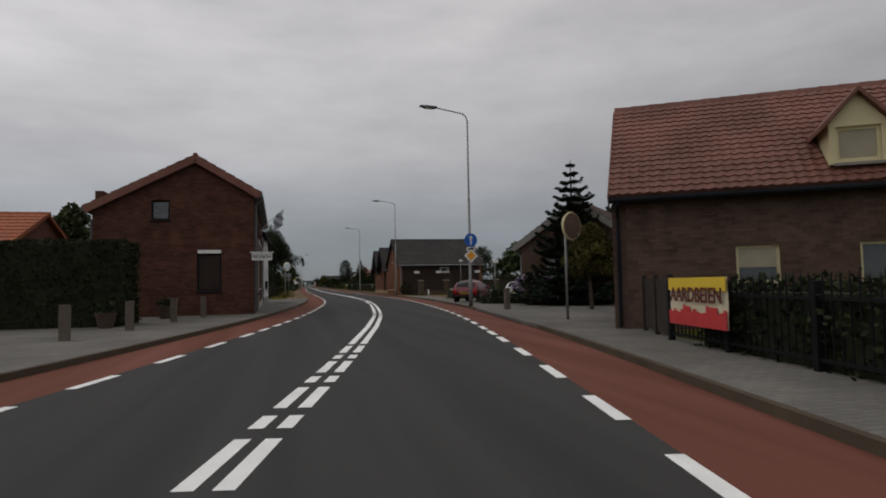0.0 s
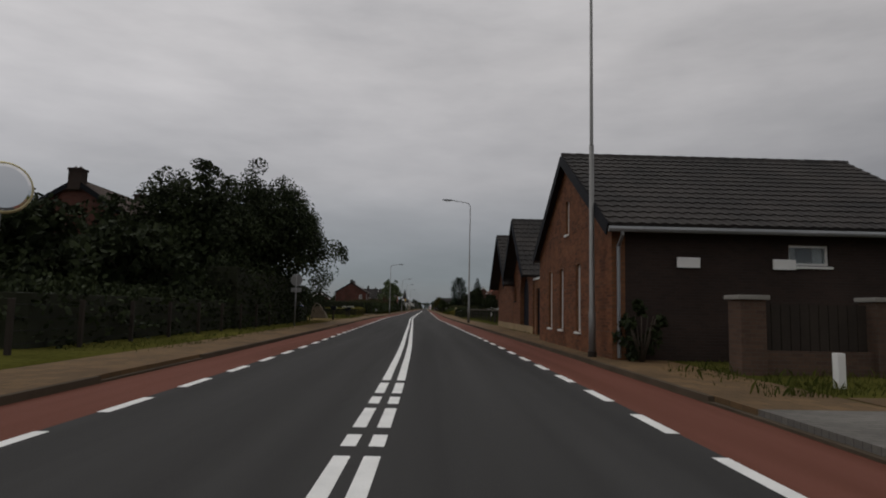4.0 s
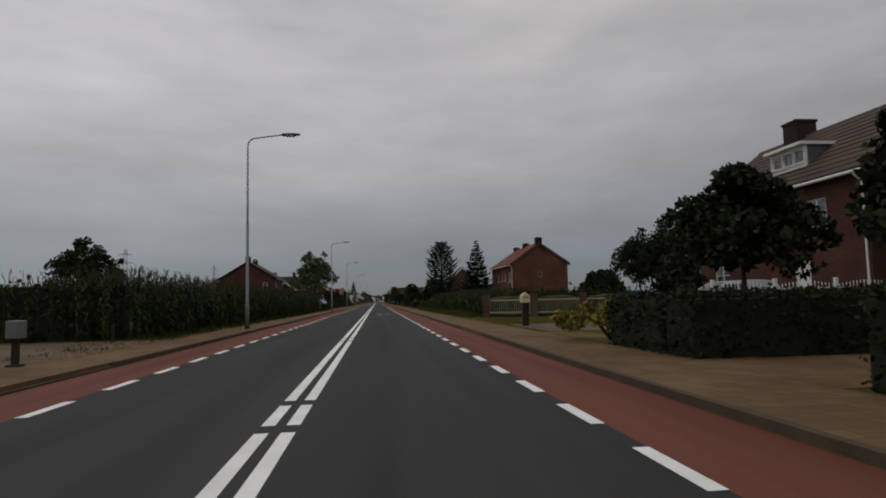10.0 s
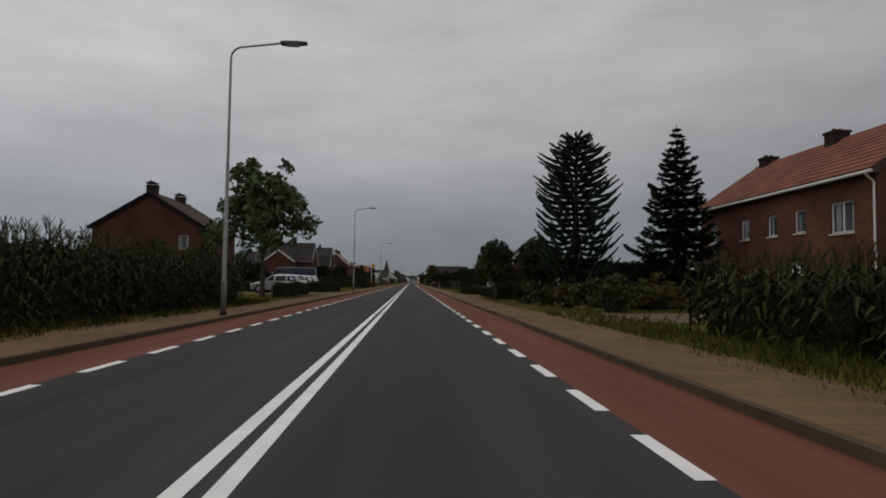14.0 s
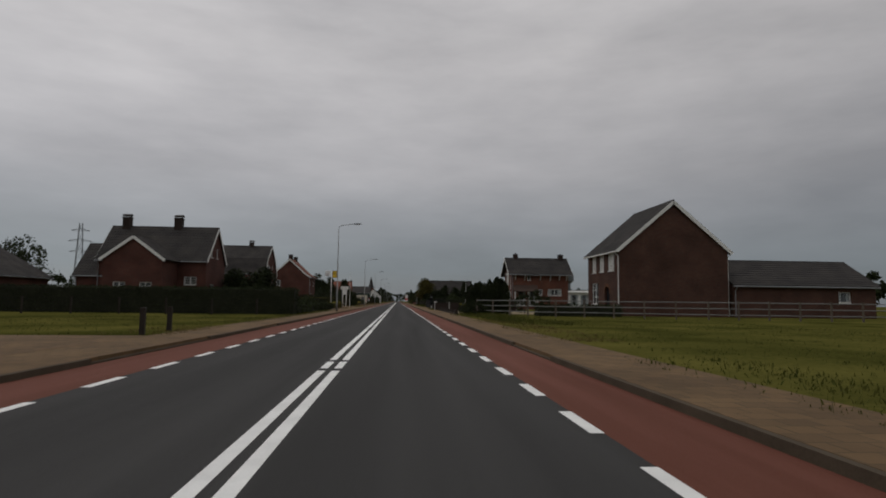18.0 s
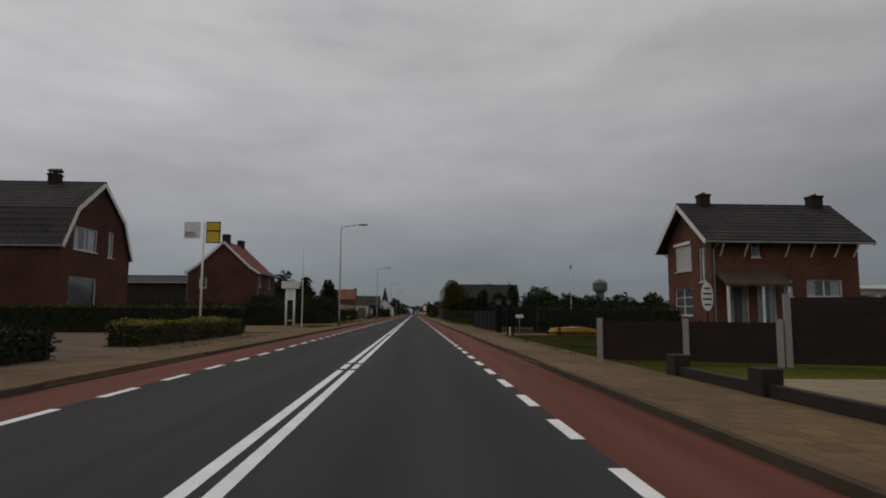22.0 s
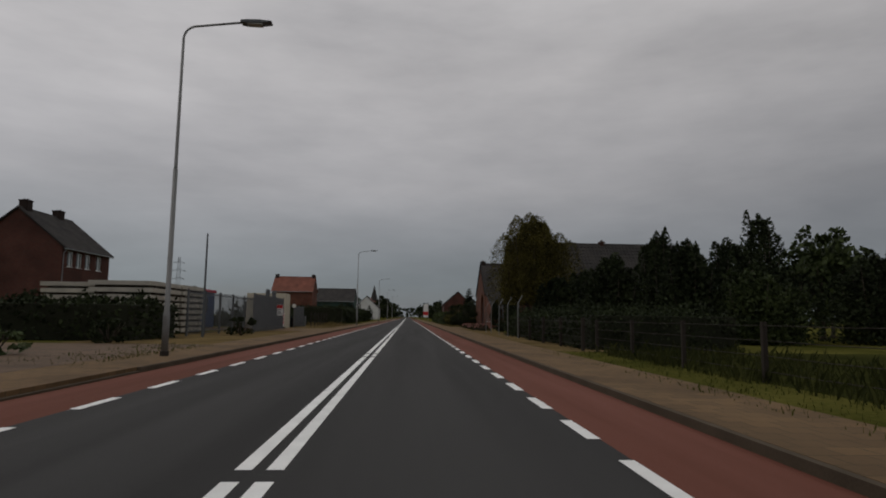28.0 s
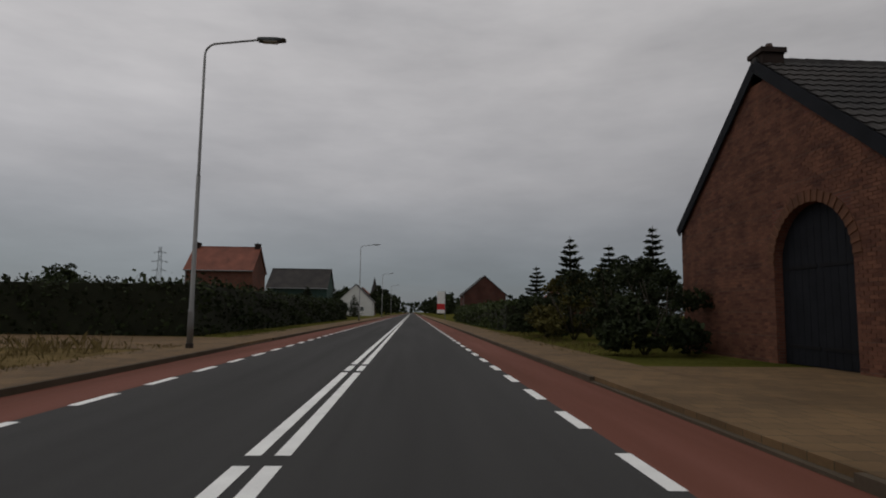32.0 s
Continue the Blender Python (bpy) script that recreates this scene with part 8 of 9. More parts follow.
broadleaf("tree", "bushy tree beside the gambrel house", (-19.6, 319.0), 4.2, 1.8, LEAF_DARK, 124, 2600, 0.16, bottom=0.1)
hedge("clipped hedge with a yellow-green top", -7.6, -6.6, 316.2, 326.8, 0.70, LEAF_OLIVE, 125, 140, top=LEAF_YELLOW)
hedge("low clipped hedge before the gambrel house", -26.0, -7.4, 329.2, 330.2, 1.3, LEAF_DARK, 126, 130, 0.08, top=LEAF_OLIVE)
hedge("low dark hedge across the front garden", -16.0, -7.4, 310.3, 311.4, 0.68, LEAF_DARK, 129, 130)
shrub("round dark shrub in the front garden", (-12.9, 314.5), 1.6, 1.5, LEAF_DARK, 134, 1800, 0.09)
hedge("dark low planting before the garden shrubs", -11.5, -6.5, 286.5, 301.5, 0.75, LEAF_DARK, 128, 110, 0.09, rough=0.22)
hedge("low dark hedge beside the footway", -7.4, -6.3, 302.5, 311.4, 0.68, LEAF_DARK, 127, 160)
aerial = thing("roof_aerial", "thin grey television aerial on a house roof", "aerial", (-27.5, 337.6, 8.9), 90)
bm = bmesh.new()
tube(bm, [(0, 0, 0), (0, 0, 2.7)], 0.03, 6)
part("mast", bm, LAMP_GREY, aerial, "", True)
for z in (1.3, 2.2, 2.6):
    bm = bmesh.new()
    tube(bm, [(-0.45, 0, z), (0.45, 0, z)], 0.016, 5)
    part("rod", bm, LAMP_GREY, aerial)
bus = thing("bus_stop", "bus stop pole with a yellow sign and a white timetable", "bus stop", (-8.0, 325.2, 0.09), 0, "bus stops")
bm = bmesh.new()
tube(bm, [(0, 0, -0.1), (0, 0, 5.0)], 0.05, 10)
part("pole", bm, WHITE_PAINT, bus, "", True)
bm = bmesh.new()
bevel_box(bm, 0.10, 0.72, -0.03, 0.03, 4.05, 5.0, 0.02)
sgn = part("yellow_sign", bm, SIGN_BLACK, bus)
bm = bmesh.new()
box(bm, 0.14, 0.68, -0.04, -0.03, 4.1, 4.55)
box(bm, 0.14, 0.68, -0.04, -0.03, 4.62, 4.95)
part("panel", bm, BUS_YELLOW, sgn)
bm = bmesh.new()
bevel_box(bm, -0.85, -0.15, -0.03, 0.03, 4.25, 4.98, 0.02)
sgn = part("white_sign", bm, SIGN_WHITE, bus)
bm = bmesh.new()
lines_of_text(bm, -0.8, -0.2, 4.3, 4.55, 3, -0.031, 3)
part("text_bars", bm, LAMP_GREY, sgn)
board = thing("sign_board", "blank white sign box on two white legs", "sign board", (-7.72, 343.2, 0.09), 3, "sign boards")
for x in (-0.28, 0.28):
    bm = bmesh.new()
    tube(bm, [(x, 0, -0.1), (x, 0, 2.78)], 0.08, 12)
    part("leg", bm, WHITE_PAINT, board, "", True)
bm = bmesh.new()
bevel_box(bm, -0.64, 0.64, -0.16, 0.16, 2.78, 3.30, 0.02)
part("sign_box", bm, WHITE_PAINT, board)
bm = bmesh.new()
box(bm, -0.2, 0.2, -0.03, 0.03, 0.45, 0.5)
part("cross_bar", bm, WHITE_PAINT, board)
bm = bmesh.new()
box(bm, -0.2, 0.2, -0.03, 0.03, 1.95, 2.78)
part("lower_panel", bm, SIGN_WHITE, board)
simple("flagpole", "thin white flagpole beside a sign board", "flagpole", WHITE_PAINT, lambda bm: tube(bm, [(0, 0, -0.1), (0, 0, 3.0), (0, 0, 5.9)], [0.045, 0.035, 0.015], 10), (-6.87, 343.3, 0.09), 0, "flagpoles")
hedge("tall dark hedge round the orange-roofed house", -14.5, -7.8, 358.0, 371.5, 2.45, LEAF_DARK, 130, 70, 0.12, rough=0.14)
hedge("tall dark hedge behind the paved lot", -44.0, -9.0, 349.0, 350.6, 1.7, LEAF_DARK, 131, 70, 0.12, rough=0.1)
shrub("dark domed garden shrub", (-7.2, 373.6), 1.5, 1.45, LEAF_DARK, 132, 3000, 0.08)
shrub("yellow flowering shrub beside a drive", (-8.0, 388.6), 0.5, 0.9, LEAF_YELLOW, 133, 600, 0.08, FLOWER_YELLOW, 50)
for k, (x, y, h, r) in enumerate(((-19.0, 395, 7.2, 2.3), (-16.2, 396, 6.4, 2.2), (-12.1, 395, 6.1, 1.4), (-25, 402, 6.5, 3.0), (-30, 398, 6.0, 3.0))):
    broadleaf("tree", "dark green tree behind the gardens", (x, y), h, r, LEAF_DARK, 135 + k, 2800, 0.18, bottom=0.1)
for k, (x, y) in enumerate(((-20.5, 407), (-23.0, 409), (-25.5, 411))):
    conifer("tree", "ragged dark conifer beside the yard", (x, y), 6.2 - k * 0.5, 1.5, LEAF_DARK, 140 + k, 2400, 0.2, 0.7, 0.1, 0.1)
hedge("dark shrub planting along the yard", -15.5, -9.0, 406.0, 410.5, 1.4, LEAF_DARK, 143, 70, 0.12, rough=0.15)
shrub("pale flowering border plant", (-8.6, 398.0), 0.7, 0.75, LEAF_LIGHT, 144, 700, 0.09)
for k, (x, y) in enumerate(((-7.0, 413.5), (-9.0, 404.5))):
    shrub("dark green border shrub", (x, y), 0.8, 0.9, LEAF_DARK, 145 + k, 700, 0.09)
simple("flagpole", "grey pole standing at the yard fence", "pole", LAMP_GREY, lambda bm: tube(bm, [(0, 0, -0.1), (0, 0, 4.6)], [0.06, 0.035], 10), (-8.0, 410.9, 0.09), 0, "flagpoles")
# the nursery yard
SLAB = mat("concrete_slabs", (0.42, 0.39, 0.33), 0.9, 0.2, 1.5, 30, 0.2, per_object=0.2)
for s, (sx, sy, rows_n) in enumerate(((-11.8, 413.0, 8), (-11.75, 416.7, 8), (-15.0, 415.0, 8))):
    stack = thing("slab_stack", "stack of pale concrete planks on timber spacers", "stack", (sx, sy, 0.09), 0, "slab stacks")
    for r in range(rows_n):
        bm = bmesh.new()
        bevel_box(bm, -1.4 - 0.03 * (r % 2), 1.4 - 0.04 * (r % 3), -1.75, 1.75, 0.09 + r * 0.31, 0.09 + r * 0.31 + 0.20, 0.012)
        part("slab", bm, SLAB, stack)
        for y in (-1.2, 1.2):
            bm = bmesh.new()
            box(bm, -1.36, 1.32, y - 0.05, y + 0.05, r * 0.31 - (0.02 if r else 0.0), 0.09 + r * 0.31)
            part("spacer", bm, WOOD_GREY, stack)
cont = thing("site_container", "blue site container with a red roof edge", "container", (-15.9, 428.9, 0.0), 0, "containers")
bm = bmesh.new()
bevel_box(bm, -1.8, 1.8, -3.4, 3.4, 0.08, 2.75, 0.03)
part("body", bm, mat("container_blue", (0.02, 0.05, 0.14), 0.5, 0.15, 2, 20, 0), cont)
bm = bmesh.new()
bevel_box(bm, -1.9, 1.9, -3.5, 3.5, 2.75, 2.95, 0.03)
part("roof_edge", bm, mat("container_red", (0.35, 0.03, 0.05), 0.5, 0.15, 2, 20, 0), cont)
for y in (-1.2, 1.0):
    bm = bmesh.new()
    box(bm, 1.8, 1.83, y - 0.6, y + 0.6, 1.3, 2.4)
    part("window", bm, CAR_GLASS, cont)
MESH_GREY = mat("mesh_panel_grey", (0.12, 0.125, 0.13), 0.6, 0.15, 2, 30, 0, metal=0.3)


def bar_panel_fence(label, p0, p1, height, material, spacing=2.5, bar=0.09, name="steel_fence", width=0.03):
    a, b = Vector((*p0, 0)), Vector((*p1, 0))
    ln = (b - a).length
    ob = thing(name, label, "fence", (a.x, a.y, 0.09), math.degrees(math.atan2(b.y - a.y, b.x - a.x)), "fences")
    n = max(1, round(ln / spacing))
    for i in range(n + 1):
        bm = bmesh.new()
        bevel_box(bm, i * ln / n - 0.04, i * ln / n + 0.04, -0.04, 0.04, -0.1, height + 0.05, 0.01)
        part("post", bm, material, ob)
    for i in range(n):
        bm = bmesh.new()
        x0, x1 = i * ln / n + 0.05, (i + 1) * ln / n - 0.05
        k = int((x1 - x0) / bar)
        for j in range(k + 1):
            x = x0 + (x1 - x0) * j / k
            box(bm, x - width / 2, x + width / 2, -0.012, 0.012, 0.08, height)
        for z in (0.2, height - 0.15):
            box(bm, x0, x1, -0.02, 0.02, z, z + 0.05)
        part("bar_panel", bm, material, ob, kind="stuff")
    return ob


bar_panel_fence("grey steel bar fence round the yard", (-8.9, 411.5), (-8.9, 428.3), 2.1, MESH_GREY, 2.5, 0.16, width=0.009)
bar_panel_fence("grey steel bar sliding gate with a warning sign", (-7.35, 417.2), (-7.7, 426.8), 2.15, MESH_GREY, 9.6, 0.11, "sliding_gate", 0.032)
for y in (422.6, 424.4):
    portal = thing("gate_portal", "grey steel guide frame of a sliding gate", "gate frame", (-7.85, y, 0.09), 0, "gate frames")
    for dy in (-0.32, 0.32):
        bm = bmesh.new()
        bevel_box(bm, -0.06, 0.06, dy - 0.06, dy + 0.06, -0.1, 2.55, 0.01)
        part("post", bm, MESH_GREY, portal)
    for z in (2.25, 2.55):
        bm = bmesh.new()
        bevel_box(bm, -0.06, 0.06, -0.26, 0.26, z - 0.06, z + 0.06, 0.01)
        part("cross_bar", bm, MESH_GREY, portal)
gs = thing("warning_sign", "white and red warning sign on the gate", "sign", (-7.58, 424.5, 1.42), 4, "signs")
bm = bmesh.new()
bevel_box(bm, -0.35, 0.35, -0.09, -0.07, -0.35, 0.35, 0.01)
pl = part("board", bm, SIGN_WHITE, gs)
bm = bmesh.new()
box(bm, -0.33, 0.33, -0.096, -0.09, 0.12, 0.33)
part("red_band", bm, SIGN_RED, pl)
bm = bmesh.new()
lines_of_text(bm, -0.28, 0.28, -0.3, 0.08, 4, -0.091, 5)
part("text_bars", bm, LAMP_GREY, pl)
for x, y in ((-9.15, 432.3), (-10.65, 432.3)):
    for k in range(3):
        simple("concrete_block", "large pale concrete block stacked at the gate", "concrete block", mat("pale_block", (0.50, 0.46, 0.36), 0.9, 0.12, 1.5, 30, 0.2), lambda bm: bevel_box(bm, -0.73, 0.73, -1.4, 1.4, 0, 0.88, 0.025), (x, y, 0.09 + 0.89 * k), 4 + 0.6 * (k - 1), "concrete blocks")
mk = thing("marker_board", "red and white striped traffic marker board", "marker board", (-8.5, 430.7, 0.09), -6, "marker boards")
bm = bmesh.new()
bevel_box(bm, -0.16, 0.16, -0.03, 0.0, 0.15, 1.25, 0.01)
mkb = part("board", bm, SIGN_WHITE, mk)
for k in range(4):
    bm = bmesh.new()
    z = 0.22 + 0.27 * k
    prism(bm, [(-0.15, z), (0.15, z + 0.18), (0.15, min(1.24, z + 0.31)), (-0.15, z + 0.13)], "y", -0.036, -0.03)
    part("stripe", bm, SIGN_RED, mkb)
bm = bmesh.new()
box(bm, -0.2, 0.2, -0.15, 0.15, 0, 0.12)
part("foot", bm, TYRE, mk)
bar_panel_fence("grey mesh panel fence beyond the gate", (-8.25, 434.2), (-8.15, 438.0), 1.75, MESH_GREY, 1.9, 0.05, width=0.016)
simple("cabinet", "small grey electrical cabinet behind the wire fence", "cabinet", LAMP_GREY, lambda bm: bevel_box(bm, -0.2, 0.2, -0.3, 0.3, 0, 0.95, 0.03), (-8.5, 440.2, 0.09))
hedge("dark planting inside the garden plot", -16.0, -9.2, 437.0, 446.0, 0.85, LEAF_DARK, 149, 70, 0.11, rough=0.2)
pole_sign("road_sign", "small round speed sign on the fence post", (-8.05, 433.0), 0, 1.9, [("round", 1.75, 0.16, SIGN_WHITE)], 0.03)
board_fence("wire_fence", "dark wire fence with thin posts round a garden plot", (-7.3, 437.0), (-7.6, 449.5), 1.25, BLACK_IRON, WOOD_DARK, 2.4, "wire", (0.2, 0.5, 0.8, 1.1))
simple("litter_bin", "dark litter bin behind the fence", "bin", DARK_PAINT, lambda bm: tube(bm, [(0, 0, 0), (0, 0, 0.8), (0, 0, 0.9)], [0.22, 0.27, 0.2], 14), (-8.9, 436.4, 0.09))
hedge("long dark hedge along a field", -16.0, -7.2, 461.0, 516.0, 2.05, LEAF_DARK, 150, 55, 0.13, rough=0.14)
for k, (x, y, h, r) in enumerate(((-11.5, 512, 4.0, 1.3), (-14.0, 524, 4.2, 1.2), (-9.5, 500, 3.6, 1.3), (-10.5, 530, 4.5, 1.4), (-9.0, 545, 4.0, 1.4))):
    conifer("garden_conifer", "dark garden conifer near the hedge", (x, y), h, r, LEAF_DARK, 155 + k, 1800, 0.18, 0.8, 0.1)
for k, (x, y, h, r) in enumerate(((-50, 529, 7.6, 4.0), (-42, 560, 6, 3), (-70, 560, 6, 4))):
    broadleaf("tree", "far dark field tree", (x, y), h, r, LEAF_DARK, 160 + k, 1800, 0.25, bottom=0.1)

# ---- east: meadow, hedges, gardens ----
board_fence("meadow_fence", "dark wooden meadow fence with wire", (7.0, 92.8), (6.5, 127.5), 1.03, WOOD_DARK, WOOD_DARK, 2.9, "wire", (0.35, 0.65), post=0.10)
paving("dark uncut meadow behind the wooden fence", [(7.1, 92.4), (60, 92.4), (60, 127.8), (6.75, 127.8)], DARK_MEADOW, "meadow", 0.096)
simple("fence_notice", "small white notice on the meadow fence", "sign", SIGN_WHITE, lambda bm: bevel_box(bm, -0.02, 0.0, -0.08, 0.08, 0, 0.28, 0.005), (6.76, 102.9, 0.62), 0)
rail_top = board_fence("meadow_rail", "single weathered wooden top rail along the meadow fence", (7.0, 92.8), (6.5, 127.5), 0.98, WOOD_GREY, WOOD_DARK, 2.9, "rails", (0.98,), post=0.08)
hedge("clipped dark garden hedge along the footway", 5.75, 6.9, 128.0, 134.8, 1.0, LEAF_DARK, 170, 230, 0.06, rough=0.04)
hedge("clipped dark garden hedge beside a path", 5.7, 12.5, 138.1, 139.1, 1.0, LEAF_DARK, 172, 230, 0.06, rough=0.04)
hedge("clipped dark garden hedge along the footway", 5.7, 6.9, 139.1, 141.6, 1.0, LEAF_DARK, 173, 230, 0.06, rough=0.04)
paving("sandy garden path between clipped hedges", [(5.62, 134.9), (13.0, 134.9), (13.0, 138.0), (5.62, 138.0)], PAVER, "garden_path")
hedge("dark hedge of the front garden", 6.9, 17.0, 128.2, 129.0, 1.0, LEAF_DARK, 171, 90)
simple("garden_sign", "small white notice board fixed on the hedge", "sign", SIGN_WHITE, lambda bm: bevel_box(bm, -0.02, 0.0, -0.14, 0.14, 0, 0.36, 0.005), (5.69, 129.4, 0.72), 0)
for k, (x, y) in enumerate(((20.0, 131.0), (24.5, 131.4))):
    broadleaf("standard_tree", "small ball-headed garden tree on a stem", (x, y), 3.4, 1.2, LEAF_DARK, 175 + k, 2200, 0.12, 0.07, 0.42)
for k, (x, y, h, r) in enumerate(((15.8, 158.0, 2.6, 1.2), (18.6, 146.4, 3.0, 1.0))):
    broadleaf("garden_tree", "dark round-crowned garden tree", (x, y), h, r, LEAF_DARK, 182 + k, 3000, 0.14, 0.10, 0.3)
for k, (x, y, h, r) in enumerate(((8.2, 140.6, 3.5, 1.4), (8.25, 135.9, 3.75, 1.05), (9.7, 131.2, 3.0, 0.95))):
    broadleaf("standard_tree", "dark dense round-headed garden tree behind a hedge", (x, y), h, r, LEAF_DARK, 180 + k, 4600, 0.085, 0.07, 0.34)
board_fence("picket_fence", "low white picket fence beside a driveway", (10.9, 146.5), (16.9, 146.5), 1.32, WHITE_PAINT, WHITE_PAINT, 1.95, "picket", post=0.10, post_extra=0.12)
car("hatchback", "pale grey hatchback parked on a driveway", (13.4, 150.1), 90, mat("pale_grey_car_paint", (0.30, 0.31, 0.32), 0.3, 0.1, 2, 20, 0), 3.9, 1.7, 1.48, "hatch", False)
shrub("yellow-green spreading garden shrub", (6.3, 142.9), 1.2, 1.15, LEAF_YELLOW, 186, 1400, 0.09)
shrub("yellow-green spreading garden shrub", (8.8, 144.0), 1.0, 1.2, LEAF_MID, 187, 1100, 0.09)
hedge("clipped dark hedge beside the driveway", 9.6, 17.0, 144.4, 145.4, 1.05, LEAF_DARK, 188, 110)
carport = thing("carport", "open timber carport with a flat dark roof behind the house", "carport", (26.6, 132.5, 0.09), 0)
bm = bmesh.new()
bevel_box(bm, -1.5, 1.5, -2.2, 2.2, 3.0, 3.22, 0.02)
part("flat_roof", bm, WOOD_DARK, carport)
for x in (-1.3, 1.3):
    for y in (-2.0, 2.0):
        bm = bmesh.new()
        bevel_box(bm, x - 0.07, x + 0.07, y - 0.07, y + 0.07, -0.1, 3.0, 0.01)
        part("post", bm, WOOD_DARK, carport)
WHITE_RAIL = mat("white_railing", (0.48, 0.44, 0.29), 0.6, 0.1, 2, 20, 0)
for a, b in (((6.75, 161.9), (14.0, 159.4)), ((14.0, 159.4), (24.0, 157.6))):
    board_fence("picket_fence", "cream iron picket fence between brick posts", a, b, 1.12, WHITE_RAIL, BRICK_GREY, 2.55, "picket", post=0.36, post_extra=0.12)
pb = thing("post_box", "cream post box on a dark wooden post", "post box", (6.2, 150.9, 0.09), 0, "post boxes")
pb.scale = (0.78, 0.9, 1.0)
bm = bmesh.new()
bevel_box(bm, -0.14, 0.14, -0.12, 0.12, -0.1, 0.85, 0.02)
part("post", bm, WOOD_DARK, pb)
bm = bmesh.new()
prism(bm, [(-0.2, 0.85), (0.2, 0.85), (0.2, 1.1), (0.0, 1.22), (-0.2, 1.1)], "y", -0.16, 0.16)
bmesh.ops.bevel(bm, geom=list(bm.edges), offset=0.012, segments=1, affect="EDGES")
box_part = part("box", bm, CREAM_PAINT, pb)
bm = bmesh.new()
box(bm, -0.13, 0.13, -0.17, -0.162, 1.02, 1.05)
part("slot", bm, SIGN_BLACK, box_part)
hedge("dark shrub border behind the picket fence", 8.0, 22.0, 162.6, 163.6, 1.3, LEAF_DARK, 190, 60, 0.12, rough=0.15)
for k, (x, y, h, r) in enumerate(((38.6, 214, 10.2, 3.6), (44.6, 214, 13.0, 4.8), (52, 213, 10.0, 4.4), (52, 232, 12.0, 5.0), (26, 196, 4.0, 2.2))):
    broadleaf("tree", "dark full-crowned tree beyond the maize", (x, y), h, r, LEAF_DARK, 192 + k, 4800, 0.22, bottom=0.15)
# the same dark filler among the crop rows, as shade between the stems
hedge("dark leafy block for the inner crop, added to shade the gaps between plants", 7.3, 16.0, 163.9, 195.5, 1.12, LEAF_DARK, 148, 75, 0.10, rough=0.14, name="crop_shade_block", category="field")
maize("tall dense green crop with drooping leaves beside the road", 6.9, 16.0, 163.8, 196.0, 1.45, 8, edge="x0", leaf=CROP_LEAF, width=0.034, step=0.15, rows=6, reach=0.62)
for k, (x, y, h, r, m) in enumerate(((8.2, 204.8, 1.5, 1.3, LEAF_MID), (10.4, 206.5, 1.4, 1.3, LEAF_OLIVE), (12.5, 205.0, 1.4, 1.2, LEAF_DARK), (7.6, 207.6, 1.0, 0.9, LEAF_OLIVE), (7.4, 209.8, 1.0, 0.9, LEAF_MID), (8.4, 211.8, 1.3, 0.8, LEAF_DARK), (10.6, 210.4, 0.9, 0.9, LEAF_DARK), (7.2, 213.4, 1.1, 0.9, LEAF_MID))):
    shrub("garden shrub with pale flowers at the maize edge", (x, y), r, h, m, 200 + k, 1300, 0.11, FLOWER_WHITE if k == 5 else None, 18)
dense_conifer("cone_bush", "small clipped conical yew", (9.2, 209.2), 1.4, 0.55, LEAF_MID, 209, 1500, 0.07)
araucaria((10.15, 216.3), 9.3, 2.5, 210)
conifer("spruce", "tall dark spruce beside the houses", (14.8, 213.9), 9.5, 2.7, LEAF_BLUE, 211, 34000, 0.13, 0.8, 0.16, 0.06)
hedge("tall dark garden hedge", 9.0, 17.0, 219.0, 220.2, 2.3, LEAF_DARK, 212, 90, 0.11)
car("small_van", "white small van parked in a front garden", (15.5, 214.6), 95, CAR_WHITE, 3.6, 1.6, 1.55, "hatch")
hedge("dark clipped hedge beside the drive", 9.3, 13.5, 207.6, 208.4, 0.95, LEAF_DARK, 213, 110)
broadleaf("ball_tree", "clipped round-headed green tree", (5.9, 217.8), 3.4, 1.15, LEAF_MID, 214, 3000, 0.10, 0.09, 0.25)
broadleaf("ball_tree", "clipped round-headed green tree", (8.6, 218.9), 3.45, 1.05, LEAF_MID, 215, 2800, 0.10, 0.09, 0.25)
broadleaf("garden_tree", "dark feathery garden tree over the footway", (10.2, 227.2), 4.2, 1.4, LEAF_DARK, 216, 4200, 0.13, 0.12, 0.3)
hedge("low clipped hedge along the forecourt", 6.2, 12.0, 220.6, 221.6, 0.9, LEAF_DARK, 217, 110)
hedge("low olive hedge along the footway", 6.35, 7.5, 221.6, 229.9, 0.66, LEAF_DARK, 218, 420, 0.045, rough=0.03, top=LEAF_OLIVE)
broadleaf("garden_tree", "round bushy tree rising above the tall hedge", (15.9, 245.2), 3.25, 1.15, LEAF_DARK, 233, 2600, 0.10, 0.08, 0.2)
hedge("tall dark clipped boundary hedge", 5.95, 25.0, 241.6, 243.0, 2.30, LEAF_DARK, 220, 170, 0.075, rough=0.035)
hedge("low dark clipped hedge along the footway", 6.08, 7.1, 234.9, 241.5, 0.74, LEAF_DARK, 221, 230, 0.06, rough=0.035)
hedge("low dark hedge before the tall one", 7.1, 10.7, 240.5, 241.5, 0.75, LEAF_DARK, 219, 150, 0.07, rough=0.035)
pl2 = thing("gate_pillar", "pale fluted concrete gate pillar with a flat cap", "pillar", (7.3, 230.75, 0.09), 4, "pillars")
bm = bmesh.new()
bevel_box(bm, -0.25, 0.25, -0.25, 0.25, -0.1, 1.2, 0.02)
part("shaft", bm, CONCRETE, pl2)
for k in range(5):
    bm = bmesh.new()
